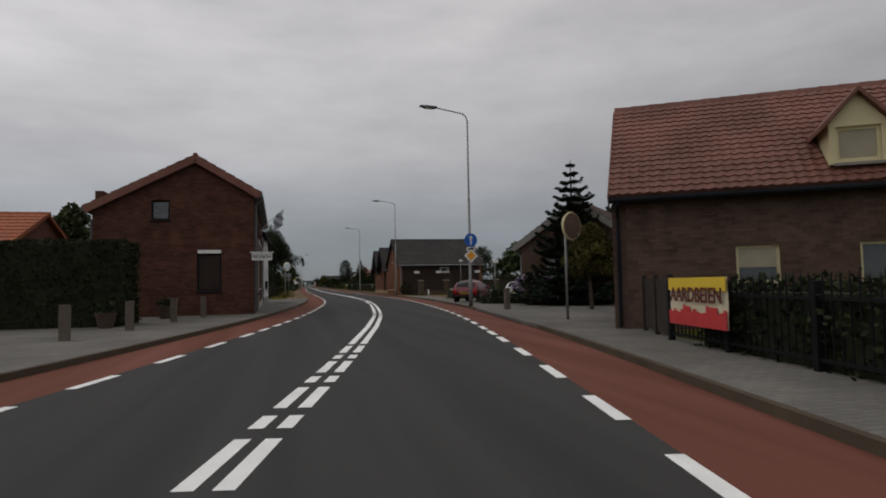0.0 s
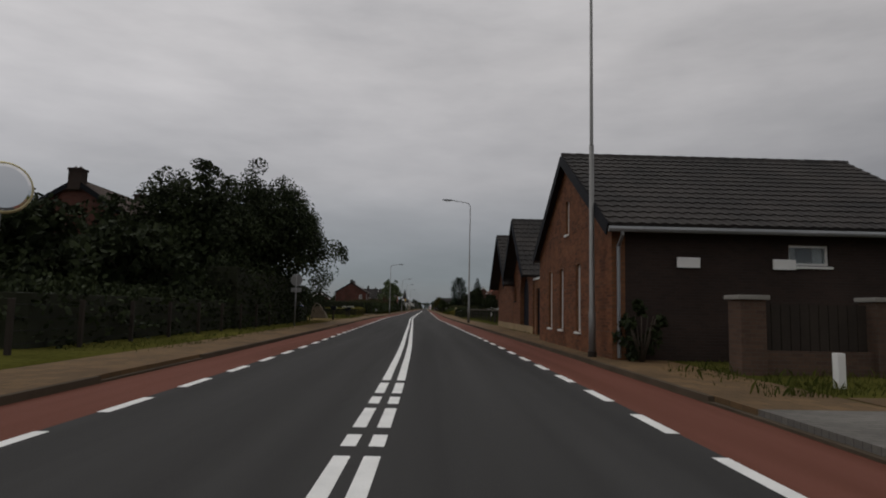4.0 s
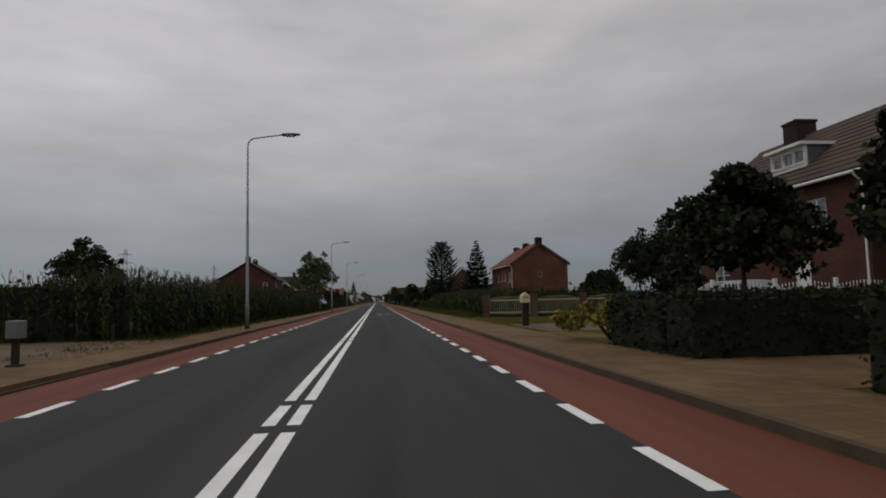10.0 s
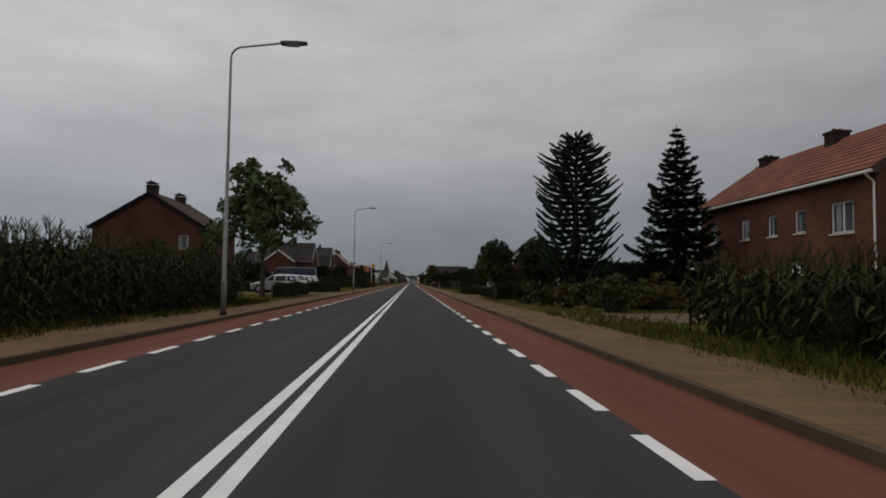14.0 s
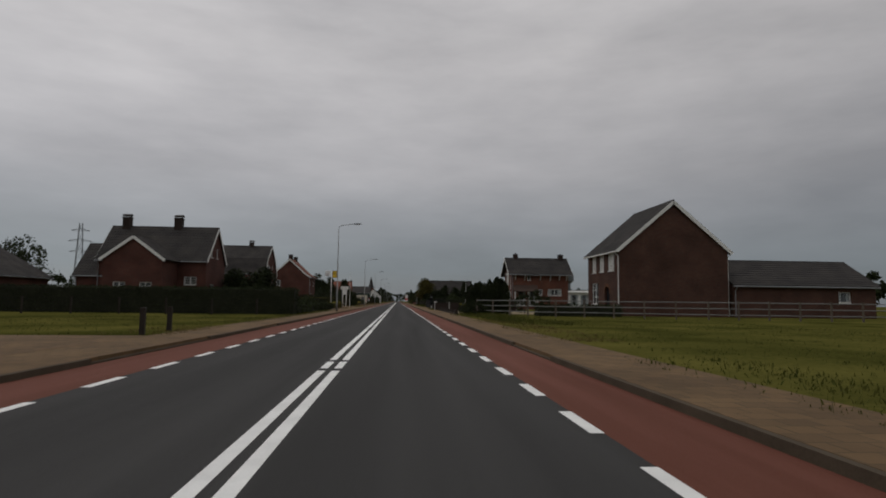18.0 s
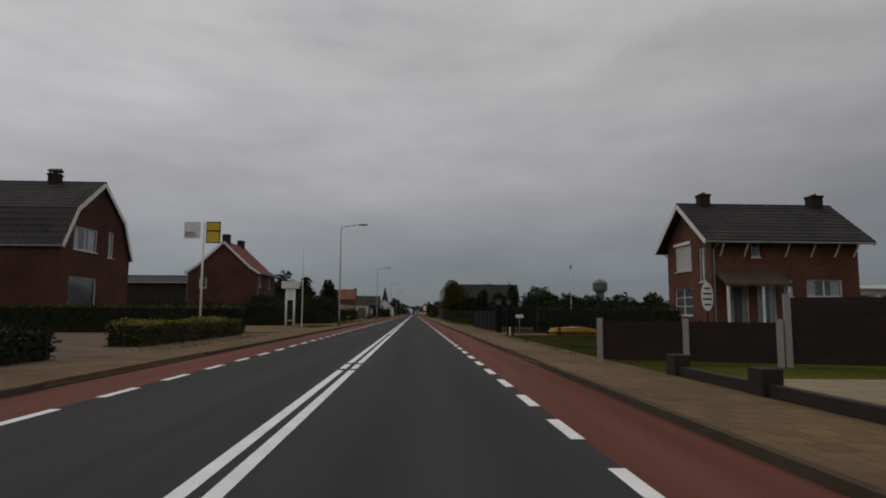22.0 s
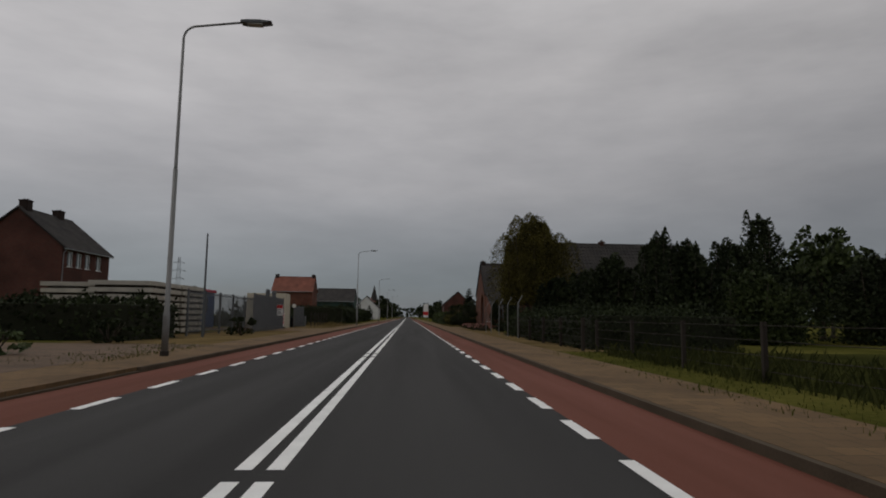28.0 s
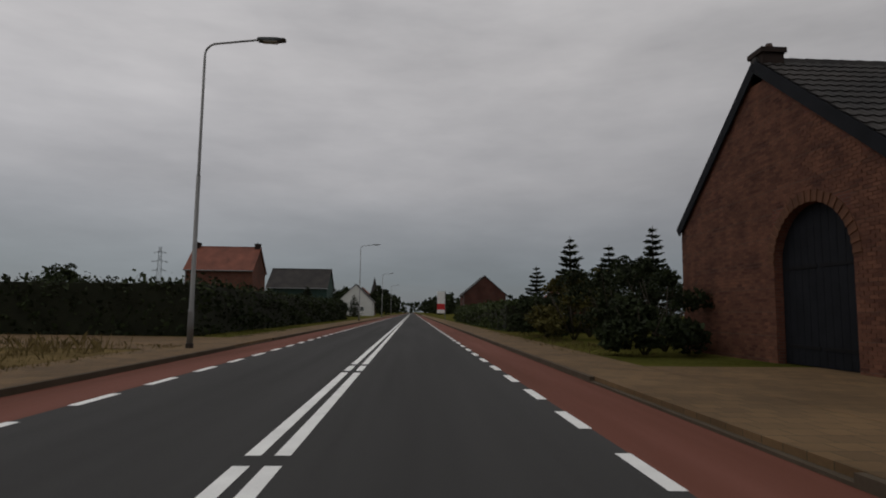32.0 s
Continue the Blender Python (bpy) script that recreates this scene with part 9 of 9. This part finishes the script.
    tube(bm, [(-0.19 + 0.095 * k, -0.25, 0.02), (-0.19 + 0.095 * k, -0.25, 1.16)], 0.032, 8)
    part("flute", bm, CONCRETE, pl2, "", True)
bm = bmesh.new()
bevel_box(bm, -0.32, 0.32, -0.32, 0.32, 1.2, 1.3, 0.02)
part("cap", bm, CONCRETE, pl2)
car("estate_car", "dark grey car parked on the forecourt", (13.1, 239.0), -3, CAR_BLACK, 4.4, 1.9, 1.62, "estate")
car("suv", "black car parked on the forecourt", (15.9, 238.9), -3, CAR_BLACK, 4.5, 1.9, 1.82, "estate")
yl = thing("garden_lamp", "grey garden lamp with two curved arms and shades", "garden lamp", (12.8, 244.4, 0.09), 0, "garden lamps")
yl.scale = (1.18, 1.18, 1.16)
bm = bmesh.new()
tube(bm, [(0, 0, -0.1), (0, 0, 2.2), (0, 0, 2.35)], [0.045, 0.035, 0.03], 10)
part("pole", bm, LAMP_GREY, yl, "", True)
for s in (-1, 1):
    bm = bmesh.new()
    tube(bm, [(0, 0, 2.1), (s * 0.12, 0, 2.5), (s * 0.30, 0, 2.58), (s * 0.42, 0, 2.45)], 0.015, 7)
    arm = part("arm", bm, LAMP_GREY, yl, "", True)
    bm = bmesh.new()
    tube(bm, [(s * 0.42, 0, 2.47), (s * 0.45, 0, 2.40), (s * 0.48, 0, 2.32)], [0.04, 0.13, 0.24], 14)
    part("shade", bm, LAMP_GREY, arm)
for a, b in (((7.5, 290.4), (10.5, 284.8)), ((10.5, 284.8), (21.5, 279.8)), ((21.5, 279.8), (40, 276))):
    board_fence("rail_fence", "grey steel rail fence round a paddock", a, b, 1.2, GALVANISED, WOOD_GREY, 1.9, "rails", (0.35, 0.75, 1.15), post=0.1)
hedge("low dark shrubs before the brown house", 11.5, 18.0, 286.0, 287.2, 0.85, LEAF_DARK, 222, 90)
dense_conifer("thuja", "broad dark thuja beside the footway", (7.75, 291.7), 3.0, 1.35, LEAF_DARK, 223, 20000, 0.05)
dense_conifer("thuja", "broad dark thuja beside the footway", (9.6, 292.4), 3.5, 1.4, LEAF_DARK, 224, 14000, 0.06)
shrub("dark spreading shrub below the thujas", (7.3, 289.6), 0.95, 1.15, LEAF_DARK, 232, 2600, 0.06)
dense_conifer("golden_cypress", "golden yellow cone-shaped cypress", (9.05, 302.2), 2.65, 1.08, LEAF_YELLOW, 225, 15000, 0.045, 0.8, lobes=4)
hedge("low hedge with a bright yellow-green top", 6.8, 8.8, 296.5, 298.4, 0.74, LEAF_DARK, 226, 160, top=LEAF_YELLOW)
for k, (x, y, h, r) in enumerate(((13, 298, 1.8, 1.1), (15, 301, 2.2, 1.3), (12, 306, 1.4, 1.0))):
    shrub("dark green garden shrub", (x, y), r, h, LEAF_DARK, 227 + k, 1000, 0.1)
low_wall = thing("low_wall", "low black timber edging wall with block posts", "wall", (5.75, 290.4, 0.08), 90, "walls")
for k in range(8):
    bm = bmesh.new()
    x = -0.4 + 2.6 * k
    bevel_box(bm, x - 0.17, x + 0.17, -0.14, 0.14, -0.1, 0.36, 0.02)
    part("block_post", bm, WOOD_DARK, low_wall)
    if k < 7:
        bm = bmesh.new()
        bevel_box(bm, x + 0.17, x + 2.43, -0.07, 0.07, -0.1, 0.17, 0.015)
        part("beam", bm, WOOD_DARK, low_wall)
board_fence("panel_fence", "low brown board fence with pale concrete posts", (5.3, 311.1), (8.5, 309.8), 0.9, WOOD_FENCE, CONCRETE, 1.65, "solid", post=0.12, post_extra=0.05)
board_fence("panel_fence", "taller brown board fence with pale concrete posts", (8.64, 309.75), (14.2, 307.9), 1.40, WOOD_FENCE, CONCRETE, 1.95, "solid", post=0.12, post_extra=0.05)
ov = thing("oval_sign", "white oval sign with dark lettering bars on a post", "sign", (17.55, 331.5, 0.09), 0, "signs")
bm = bmesh.new()
tube(bm, [(0, 0, -0.1), (0, 0, 1.5)], 0.04, 8)
part("post", bm, BLACK_IRON, ov)
bm = bmesh.new()
prism(bm, [(0.34 * math.cos(a), 2.05 + 0.8 * math.sin(a)) for a in [i * 2 * math.pi / 24 for i in range(24)]], "y", -0.05, -0.02)
ovp = part("oval_plate", bm, SIGN_WHITE, ov)
for z, w0 in ((2.5, 0.16), (2.2, 0.24), (1.9, 0.25), (1.6, 0.18)):
    bm = bmesh.new()
    box(bm, -w0, w0, -0.055, -0.05, z - 0.05, z + 0.05)
    part("text_bar", bm, SIGN_BLACK, ovp)


def lantern_post(place, h=2.1):
    ob = thing("lantern_post", "black iron post with a glazed carriage lantern", "lantern", (place[0], place[1], 0.09), 0, "lanterns")
    bm = bmesh.new()
    bevel_box(bm, -0.10, 0.10, -0.10, 0.10, -0.1, h - 0.34, 0.012)
    bevel_box(bm, -0.13, 0.13, -0.13, 0.13, h - 0.34, h - 0.14, 0.02)
    part("post", bm, BLACK_IRON, ob)
    bm = bmesh.new()
    tube(bm, [(0, 0, h - 0.14), (0, 0, h - 0.1), (0, 0, h - 0.04), (0, 0, h)], [0.09, 0.06, 0.04, 0.075], 10)
    part("stem", bm, BLACK_IRON, ob, "", True)
    bm = bmesh.new()
    tube(bm, [(0, 0, h), (0, 0, h + 0.24)], [0.075, 0.13], 6)
    cage = part("lantern_glass", bm, mat("lantern_glass", (0.20, 0.21, 0.20), 0.2, 0.1, 3, 20, 0), ob)
    bm = bmesh.new()
    for k in range(6):
        a = k * math.pi / 3
        tube(bm, [(0.078 * math.cos(a), 0.078 * math.sin(a), h), (0.135 * math.cos(a), 0.135 * math.sin(a), h + 0.24)], 0.010, 5)
    part("cage_bars", bm, BLACK_IRON, cage, kind="stuff")
    bm = bmesh.new()
    tube(bm, [(0, 0, h + 0.24), (0, 0, h + 0.26), (0, 0, h + 0.34), (0, 0, h + 0.35), (0, 0, h + 0.39), (0, 0, h + 0.40), (0, 0, h + 0.43), (0, 0, h + 0.47)], [0.165, 0.15, 0.075, 0.045, 0.045, 0.065, 0.035, 0.008], 10)
    part("lantern_roof", bm, BLACK_IRON, ob, "", True)
    return ob


# porch roof and brackets of the villa
porch = thing("porch", "tiled pent roof on white posts before the villa", "porch", (20.0, 331.9, 0.09), 0)
bm = bmesh.new()
hexa(bm, [(-1.8, -1.35, 2.62), (1.9, -1.35, 2.62), (1.9, 0.0, 3.5), (-1.8, 0.0, 3.5), (-1.8, -1.35, 2.74), (1.9, -1.35, 2.74), (1.9, 0.0, 3.62), (-1.8, 0.0, 3.62)])
part("pent_roof", bm, TILE_BROWN, porch)
for x in (-1.65, 0.3, 1.75):
    bm = bmesh.new()
    bevel_box(bm, x - 0.06, x + 0.06, -1.28, -1.16, 0, 2.68, 0.01)
    part("post", bm, WHITE_PAINT, porch)
for x in (18.6, 20.0, 22.4, 23.9, 25.3, 26.4):
    simple("eaves_bracket", "white timber bracket under the villa eaves", "bracket", WHITE_PAINT, lambda bm: tube(bm, [(0, 0.0, 4.45), (0, -0.6, 5.3)], 0.05, 6), (x, 331.88, 0.0), 0, "eaves brackets")
for x, y, h in ((5.88, 327.75, 1.46), (5.95, 331.5, 1.52), (6.05, 333.2, 1.58)):
    lantern_post((x, y), h)


def gate_leaf(hinge, width, turn):
    """An open wrought iron leaf whose top rail sweeps up to its free end."""
    ob = thing("gate_leaf", "open black wrought iron gate leaf with a curved top", "gate", (hinge[0], hinge[1], 0.09), turn, "gate leaves")
    top = lambda x: 1.16 + 0.30 * math.sin(0.5 * math.pi * x / width)
    for name, f in (("top_rail", top), ("middle_rail", lambda x: top(x) - 0.13), ("bottom_rail", lambda x: 0.12)):
        bm = bmesh.new()
        tube(bm, [(width * k / 10, 0, f(width * k / 10)) for k in range(11)], 0.022, 6)
        part(name, bm, BLACK_IRON, ob, "", True)
    for x in (0.03, width - 0.03):
        bm = bmesh.new()
        bevel_box(bm, x - 0.03, x + 0.03, -0.03, 0.03, 0.0, top(x) + 0.1, 0.006)
        part("stile", bm, BLACK_IRON, ob)
    for k in range(1, 12):
        x = width * k / 12
        e = 0.18 if k % 3 == 0 else 0.0
        bm = bmesh.new()
        tube(bm, [(x, 0, 0.12), (x, 0, top(x) + e), (x, 0, top(x) + e + 0.03)], [0.011, 0.011, 0.003], 5)
        part("bar", bm, BLACK_IRON, ob)
    return ob


gate_leaf((6.1, 328.0), 1.75, 2)
gate_leaf((6.15, 331.4), 1.75, -3)
board_fence("iron_fence", "black spiked iron fence beside a gate", (6.05, 327.6), (15.0, 327.0), 0.72, BLACK_IRON, BLACK_IRON, 2.5, "bars", post=0.08)
simple("marker_post", "short white marker post in the grass", "marker post", WHITE_PAINT, lambda bm: bevel_box(bm, -0.03, 0.03, -0.03, 0.03, -0.1, 0.40, 0.01), (5.82, 327.1, 0.09), 5)
board_fence("board_fence", "black board fence with spikes above", (5.95, 332.9), (5.95, 346.4), 1.22, BLACK_IRON, BLACK_IRON, 2.2, "solid", post=0.10)
board_fence("iron_fence", "row of black iron spikes behind the board fence", (6.25, 332.9), (6.25, 346.4), 1.32, BLACK_IRON, BLACK_IRON, 2.2, "bars", post=0.06)
pole_sign("notice_sign", "small white notice board on a short post", (6.3, 327.25), 0, 1.0, [("plate", 0.92, 0.19, SIGN_WHITE)], 0.02)
tarp = simple("tarpaulin", "orange-yellow tarpaulin draped over a heap", "tarpaulin", mat("yellow_tarp", (0.42, 0.22, 0.03), 0.6, 0.25, 2, 15, 0.3), lambda bm: (prism(bm, [(-1.2, 0.0), (1.35, 0.0), (1.0, 0.30), (0.3, 0.42), (-0.3, 0.36), (-1.1, 0.33)], "y", -0.9, 0.9), bmesh.ops.bevel(bm, geom=list(bm.edges), offset=0.12, segments=3, affect="EDGES")), (9.25, 328.6, 0.09), 0)
grass_strip("mown lawn before an iron fence", 5.2, 14, 311.5, 327.3, 15000, 0.07, GRASS_BLADE, 312)
paving("dark mown lawn before an iron fence", [(5.62, 311.5), (14, 309.5), (16, 327.2), (5.62, 327.4)], DARK_MEADOW, "lawn", 0.096)
hedge("dark hedge beyond the iron fence", 7.4, 40.0, 347.0, 348.4, 1.3, LEAF_DARK, 235, 60, 0.12, rough=0.2)
hedge("tall dark hedge behind the iron gate", 8.5, 17.0, 333.6, 334.8, 1.35, LEAF_DARK, 236, 120, 0.08, rough=0.14)
paving("dark rough uncut meadow behind the wire fence", [(6.9, 353.6), (70, 353.6), (70, 402), (6.9, 402)], DARK_MEADOW, "meadow", 0.096)
hedge("dark undergrowth of the tree belt", 20.0, 74.0, 384.0, 387.0, 2.1, LEAF_DARK, 237, 40, 0.16, turn=-32, rough=0.3)
board_fence("wire_fence", "thin wire fence with wooden posts along the meadow", (7.1, 354), (6.9, 402), 0.95, WOOD_DARK, WOOD_DARK, 3.0, "wire", post=0.08)
for k in range(34):
    rg = random.Random(300 + k)
    x, y = 20.5 + k * 1.45 + rg.uniform(-0.6, 0.6), 398 - k * 0.9 + rg.uniform(-4, 6)
    if k % 3 == 0:
        dense_conifer("belt_conifer", "dark conifer in a tree belt", (x, y), rg.uniform(3.2, 4.6), 1.3, LEAF_DARK, 310 + k, 1500, 0.16)
    else:
        broadleaf("belt_tree", "dark tree in a tree belt", (x, y), rg.uniform(2.8, 3.9), rg.uniform(1.7, 2.3), LEAF_DARK, 310 + k, 1300, 0.18, bottom=0.03)
for k, (x, y, h, r) in enumerate(((24.6, 417, 6.6, 2.6), (28, 421, 6.2, 2.8), (33, 424, 5.6, 2.8), (39, 428, 5.4, 3.0), (46, 430, 5.6, 3.0), (54, 432, 5.8, 3.2), (62, 430, 5.6, 3.4), (71, 428, 5.2, 3.2))):
    broadleaf("tree", "dark garden tree behind the tree belt", (x, y), h, r, LEAF_DARK if k else LEAF_MID, 430 + k, 2000, 0.2, bottom=0.05)
marker = thing("marker_pole", "thin white pole with a black finial in a garden", "pole", (12.0, 339.7, 0.09), 0)
bm = bmesh.new()
tube(bm, [(0, 0, -0.1), (0, 0, 2.4), (0, 0, 4.2)], [0.04, 0.03, 0.015], 8)
part("pole", bm, WHITE_PAINT, marker, "", True)
bm = bmesh.new()
tube(bm, [(0, 0, 4.15), (0, 0, 4.25), (0, 0, 4.32), (0, 0, 4.5)], [0.03, 0.06, 0.03, 0.008], 8)
part("finial", bm, BLACK_IRON, marker, "black pointed finial", True)
tower = thing("water_tower", "far concrete water tower with a domed head", "water tower", (184.5, 900.0, 0.0), 0)
bm = bmesh.new()
tube(bm, [(0, 0, 0), (0, 0, 22), (0, 0, 25)], [4.2, 3.8, 6.5], 16)
part("shaft", bm, LAMP_GREY, tower)
bm = bmesh.new()
tube(bm, [(0, 0, 25), (0, 0, 32), (0, 0, 34.5), (0, 0, 36)], [7.2, 7.2, 4.5, 1.0], 18)
part("tank", bm, LAMP_GREY, tower)
for k, (x, y, h, r, m) in enumerate(((11.2, 413.0, 4.6, 1.7, LEAF_DARK), (14.3, 415.0, 6.2, 1.6, LEAF_DARK), (18.0, 411.0, 4.0, 2.2, LEAF_DARK), (9.4, 417.0, 3.8, 1.4, LEAF_DARK), (12.6, 417.5, 4.8, 1.4, LEAF_DARK), (19.9, 415.0, 7.5, 1.6, LEAF_DARK), (16.0, 409.0, 3.6, 2.0, LEAF_MID), (22.5, 410.0, 4.6, 2.4, LEAF_DARK), (13.4, 409.5, 4.9, 1.5, LEAF_DARK), (17.2, 413.0, 5.6, 1.8, LEAF_DARK), (12.0, 420.0, 4.4, 1.9, LEAF_DARK), (14.6, 421.5, 4.6, 1.9, LEAF_DARK))):
    dense_conifer("garden_conifer", "ragged dark garden conifer", (x, y), h, r, m, 340 + k, 8000, 0.085)
dense_conifer("large_conifer", "large olive-brown conifer standing by the road", (9.3, 423.1), 8.5, 3.25, LEAF_RUST, 350, 66000, 0.048, 0.45, lobes=17, lift=1.9)
for k, (x, y, h, r) in enumerate(((7.6, 421.0, 0.8, 0.8), (8.2, 424.0, 0.9, 0.9), (7.7, 426.6, 0.7, 0.7), (8.8, 428.2, 0.7, 0.8), (9.6, 430.4, 0.9, 0.7))):
    shrub("low dark shrub below the large conifer", (x, y), r, h, LEAF_DARK, 470 + k, 1100, 0.07)
hedge("dark shrubs along the farm garden", 7.0, 12.0, 403.0, 420.5, 1.2, LEAF_DARK, 351, 230, 0.075, rough=0.16)
board_fence("wire_fence", "wire fence on dark wooden posts along the garden", (6.6, 402.5), (6.6, 414.0), 1.0, WOOD_DARK, WOOD_DARK, 2.7, "wire", post=0.10)
for k, y in enumerate((413.6, 416.8, 420.0, 423.5, 426.2)):
    simple("bent_post", "grey concrete fence post with an angled top", "fence post", GALVANISED, lambda bm: tube(bm, [(0, 0, -0.1), (0, 0, 1.75), (0.32, 0.0, 2.15)], [0.028, 0.026, 0.018], 6), (6.5, y, 0.09), 35, "bent fence posts")
rg = np.random.default_rng(360)
for k in range(9):
    shrub("pink and white roses in a border", (6.7 + 0.35 * math.sin(k * 2.2), 430.2 + k * 0.95), 0.58, 0.5, LEAF_DARK, 361 + k, 600, 0.06, FLOWER_PINK, 50, flower_size=0.065)
for k, (x, y, h) in enumerate(((9.4, 434.9, 3.9), (9.3, 441.0, 2.6), (9.4, 433.0, 3.0))):
    t = broadleaf("wall_climber", "climbing plant trained up the brick wall", (x, y), h, 0.55, LEAF_DARK, 372 + k, 3000, 0.05, 0.03, 0.12, 9, 0.42, category="climber")
for y0, z0 in ((437.0, 2.6), (434.3, 2.7), (432.9, 2.4)):
    tr = thing("wall_trellis", "white wooden trellis bars fixed on the brick wall", "trellis", (9.78, y0, z0), 0, "trellises")
    for j in range(3):
        bm = bmesh.new()
        box(bm, -0.03, 0.0, -0.55 + 0.12 * j, 0.55 - 0.12 * j, 0.42 * j, 0.42 * j + 0.03)
        part("bar", bm, WHITE_PAINT, tr)
for y in (437.5, 434.9):
    simple("window_sill", "thick white window sill on the brick gable", "window sill", WHITE_PAINT, lambda bm: bevel_box(bm, -0.12, 0.0, -0.42, 0.42, 0, 0.12, 0.01), (9.84, y - 0.2, 3.82), 0, kind="structure")
board_fence("board_gate", "tall dark board gate between farmhouse and lean-to", (9.6, 441.15), (9.6, 440.1), 1.75, WOOD_DARK, WOOD_DARK, 1.05, "solid", category="gate")
for k, (x, y, h, r, m) in enumerate(((7.7, 457.0, 2.9, 2.0, LEAF_DARK), (7.4, 461.0, 2.5, 1.9, LEAF_OLIVE), (8.9, 464.0, 2.9, 2.1, LEAF_OLIVE), (7.6, 466.5, 2.2, 1.8, LEAF_DARK), (8.1, 454.0, 2.5, 1.6, LEAF_DARK), (9.6, 459.6, 3.2, 2.0, LEAF_DARK), (7.0, 452.6, 1.5, 1.3, LEAF_DARK), (6.9, 463.6, 1.5, 1.2, LEAF_DARK))):
    shrub("dense dark shrub beside the barn", (x, y), r, h, m, 380 + k, 4200, 0.085)
hedge("clipped hedge along the footway", 6.2, 8.4, 471.0, 510.0, 1.5, LEAF_MID, 386, 60, 0.12, rough=0.12)
for k, (x, y, h) in enumerate(((9.6, 470.0, 4.6), (12.4, 472.0, 4.4), (14.2, 470.0, 5.3), (11.0, 486.0, 4.2))):
    conifer("garden_conifer", "dark pointed conifer behind the shrubs", (x, y), h + 0.7, 1.6, LEAF_DARK, 388 + k, 6000, 0.15, 0.8, 0.12)
bn = thing("banner_flag", "white and red upright banner flag at the roadside", "banner flag", (5.6, 522.0, 0.09), 0, "flags")
bm = bmesh.new()
tube(bm, [(0, 0, -0.1), (0, 0, 4.0)], 0.05, 8)
part("pole", bm, GALVANISED, bn)
bm = bmesh.new()
box(bm, -1.1, -0.05, -0.01, 0.01, 0.9, 3.9)
cl = part("cloth", bm, SIGN_WHITE, bn)
bm = bmesh.new()
box(bm, -1.1, -0.05, -0.016, -0.01, 1.4, 2.2)
part("red_band", bm, SIGN_RED, cl)

# ---- far distance ----
church = thing("church", "far church tower with a slender dark spire", "church", (-27.6, 906.0, 0.0), 0)
bm = bmesh.new()
box(bm, -3, 3, -3, 3, 0, 14)
part("tower", bm, BRICK_DARK, church)
bm = bmesh.new()
tube(bm, [(0, 0, 14), (0, 0, 27)], [3.2, 0.1], 8)
part("spire", bm, TILE_DARK, church)
bm = bmesh.new()
prism(bm, [(-6, 0), (6, 0), (6, 6), (0, 11), (-6, 6)], "y", 3, 28)
part("nave", bm, BRICK_DARK, church)
# distance haze is put into the steel as a paler grey
HAZED_PYLON = mat("hazed_pylon_steel", (0.24, 0.26, 0.28), 0.6, 0.1, 0.2, 3.0, 0)
for px, py, ph in ((-192, 628, 46), (-209.7, 960, 53)):
    py_ob = thing("power_pylon", "far lattice power pylon with three arms", "pylon", (px, py, 0), 20, "pylons")
    bm = bmesh.new()
    for sx in (-1, 1):
        for sy in (-1, 1):
            tube(bm, [(sx * 2.8, sy * 2.8, 0), (sx * 0.8, sy * 0.8, ph)], 0.20, 4)
    for k in range(8):
        z0, z1 = ph * k / 8, ph * (k + 1) / 8
        w0, w1 = 2.8 - 2.0 * k / 8, 2.8 - 2.0 * (k + 1) / 8
        tube(bm, [(-w0, -w0, z0), (w1, -w1, z1)], 0.11, 4)
        tube(bm, [(w0, -w0, z0), (-w1, -w1, z1)], 0.11, 4)
    part("mast", bm, HAZED_PYLON, py_ob)
    for z, w0 in ((ph * 0.62, 5.5), (ph * 0.76, 6.5), (ph * 0.9, 5.0)):
        bm = bmesh.new()
        tube(bm, [(-w0, 0, z), (0, 0, z + 1.5), (w0, 0, z)], 0.2, 4)
        tube(bm, [(-w0, 0, z), (w0, 0, z)], 0.11, 4)
        part("cross_arm", bm, HAZED_PYLON, py_ob)


def far_woods(label, points, seed, height, n_each=260, leaf=1.1, material=LEAF_DARK):
    """A belt of many far trees, one object."""
    rng = np.random.default_rng(seed)
    qs = []
    for x, y in points:
        h = height * rng.uniform(0.7, 1.2)
        r = h * rng.uniform(0.4, 0.6)
        p, _ = crown_points(rng, n_each, (x, y, h * 0.52), (r, r, h * 0.5), 12, 0.34, low=-0.95)
        p[:, 2] = np.abs(p[:, 2])
        qs.append(leaves(p, leaf * h / 10, rng))
    return mesh_object("far_woods", quad_mesh("far_woods", np.concatenate(qs)), material, None, label, "trees", kind="stuff")


rw = random.Random(77)
far_woods("far dark tree line beyond the fields", [(-60 - rw.uniform(0, 40), y + rw.uniform(-5, 5)) for y in range(60, 700, 14)], 400, 6.0)
far_woods("far dark tree line beyond the fields", [(75 + rw.uniform(0, 40), y + rw.uniform(-5, 5)) for y in range(60, 700, 14)], 401, 6.0)
far_woods("dark trees closing the end of the road", [(rw.choice((-1, 1)) * rw.uniform(7, 34), y) for y in range(620, 900, 5)], 402, 8.0)
far_woods("dark trees closing the end of the road", [(rw.uniform(-160, 160), 940 + rw.uniform(0, 60)) for _ in range(70)], 403, 11.0)
far_woods("garden trees round the far houses", [(rw.choice((-1, 1)) * rw.uniform(9, 40), y) for y in range(548, 640, 4)], 404, 4.5)
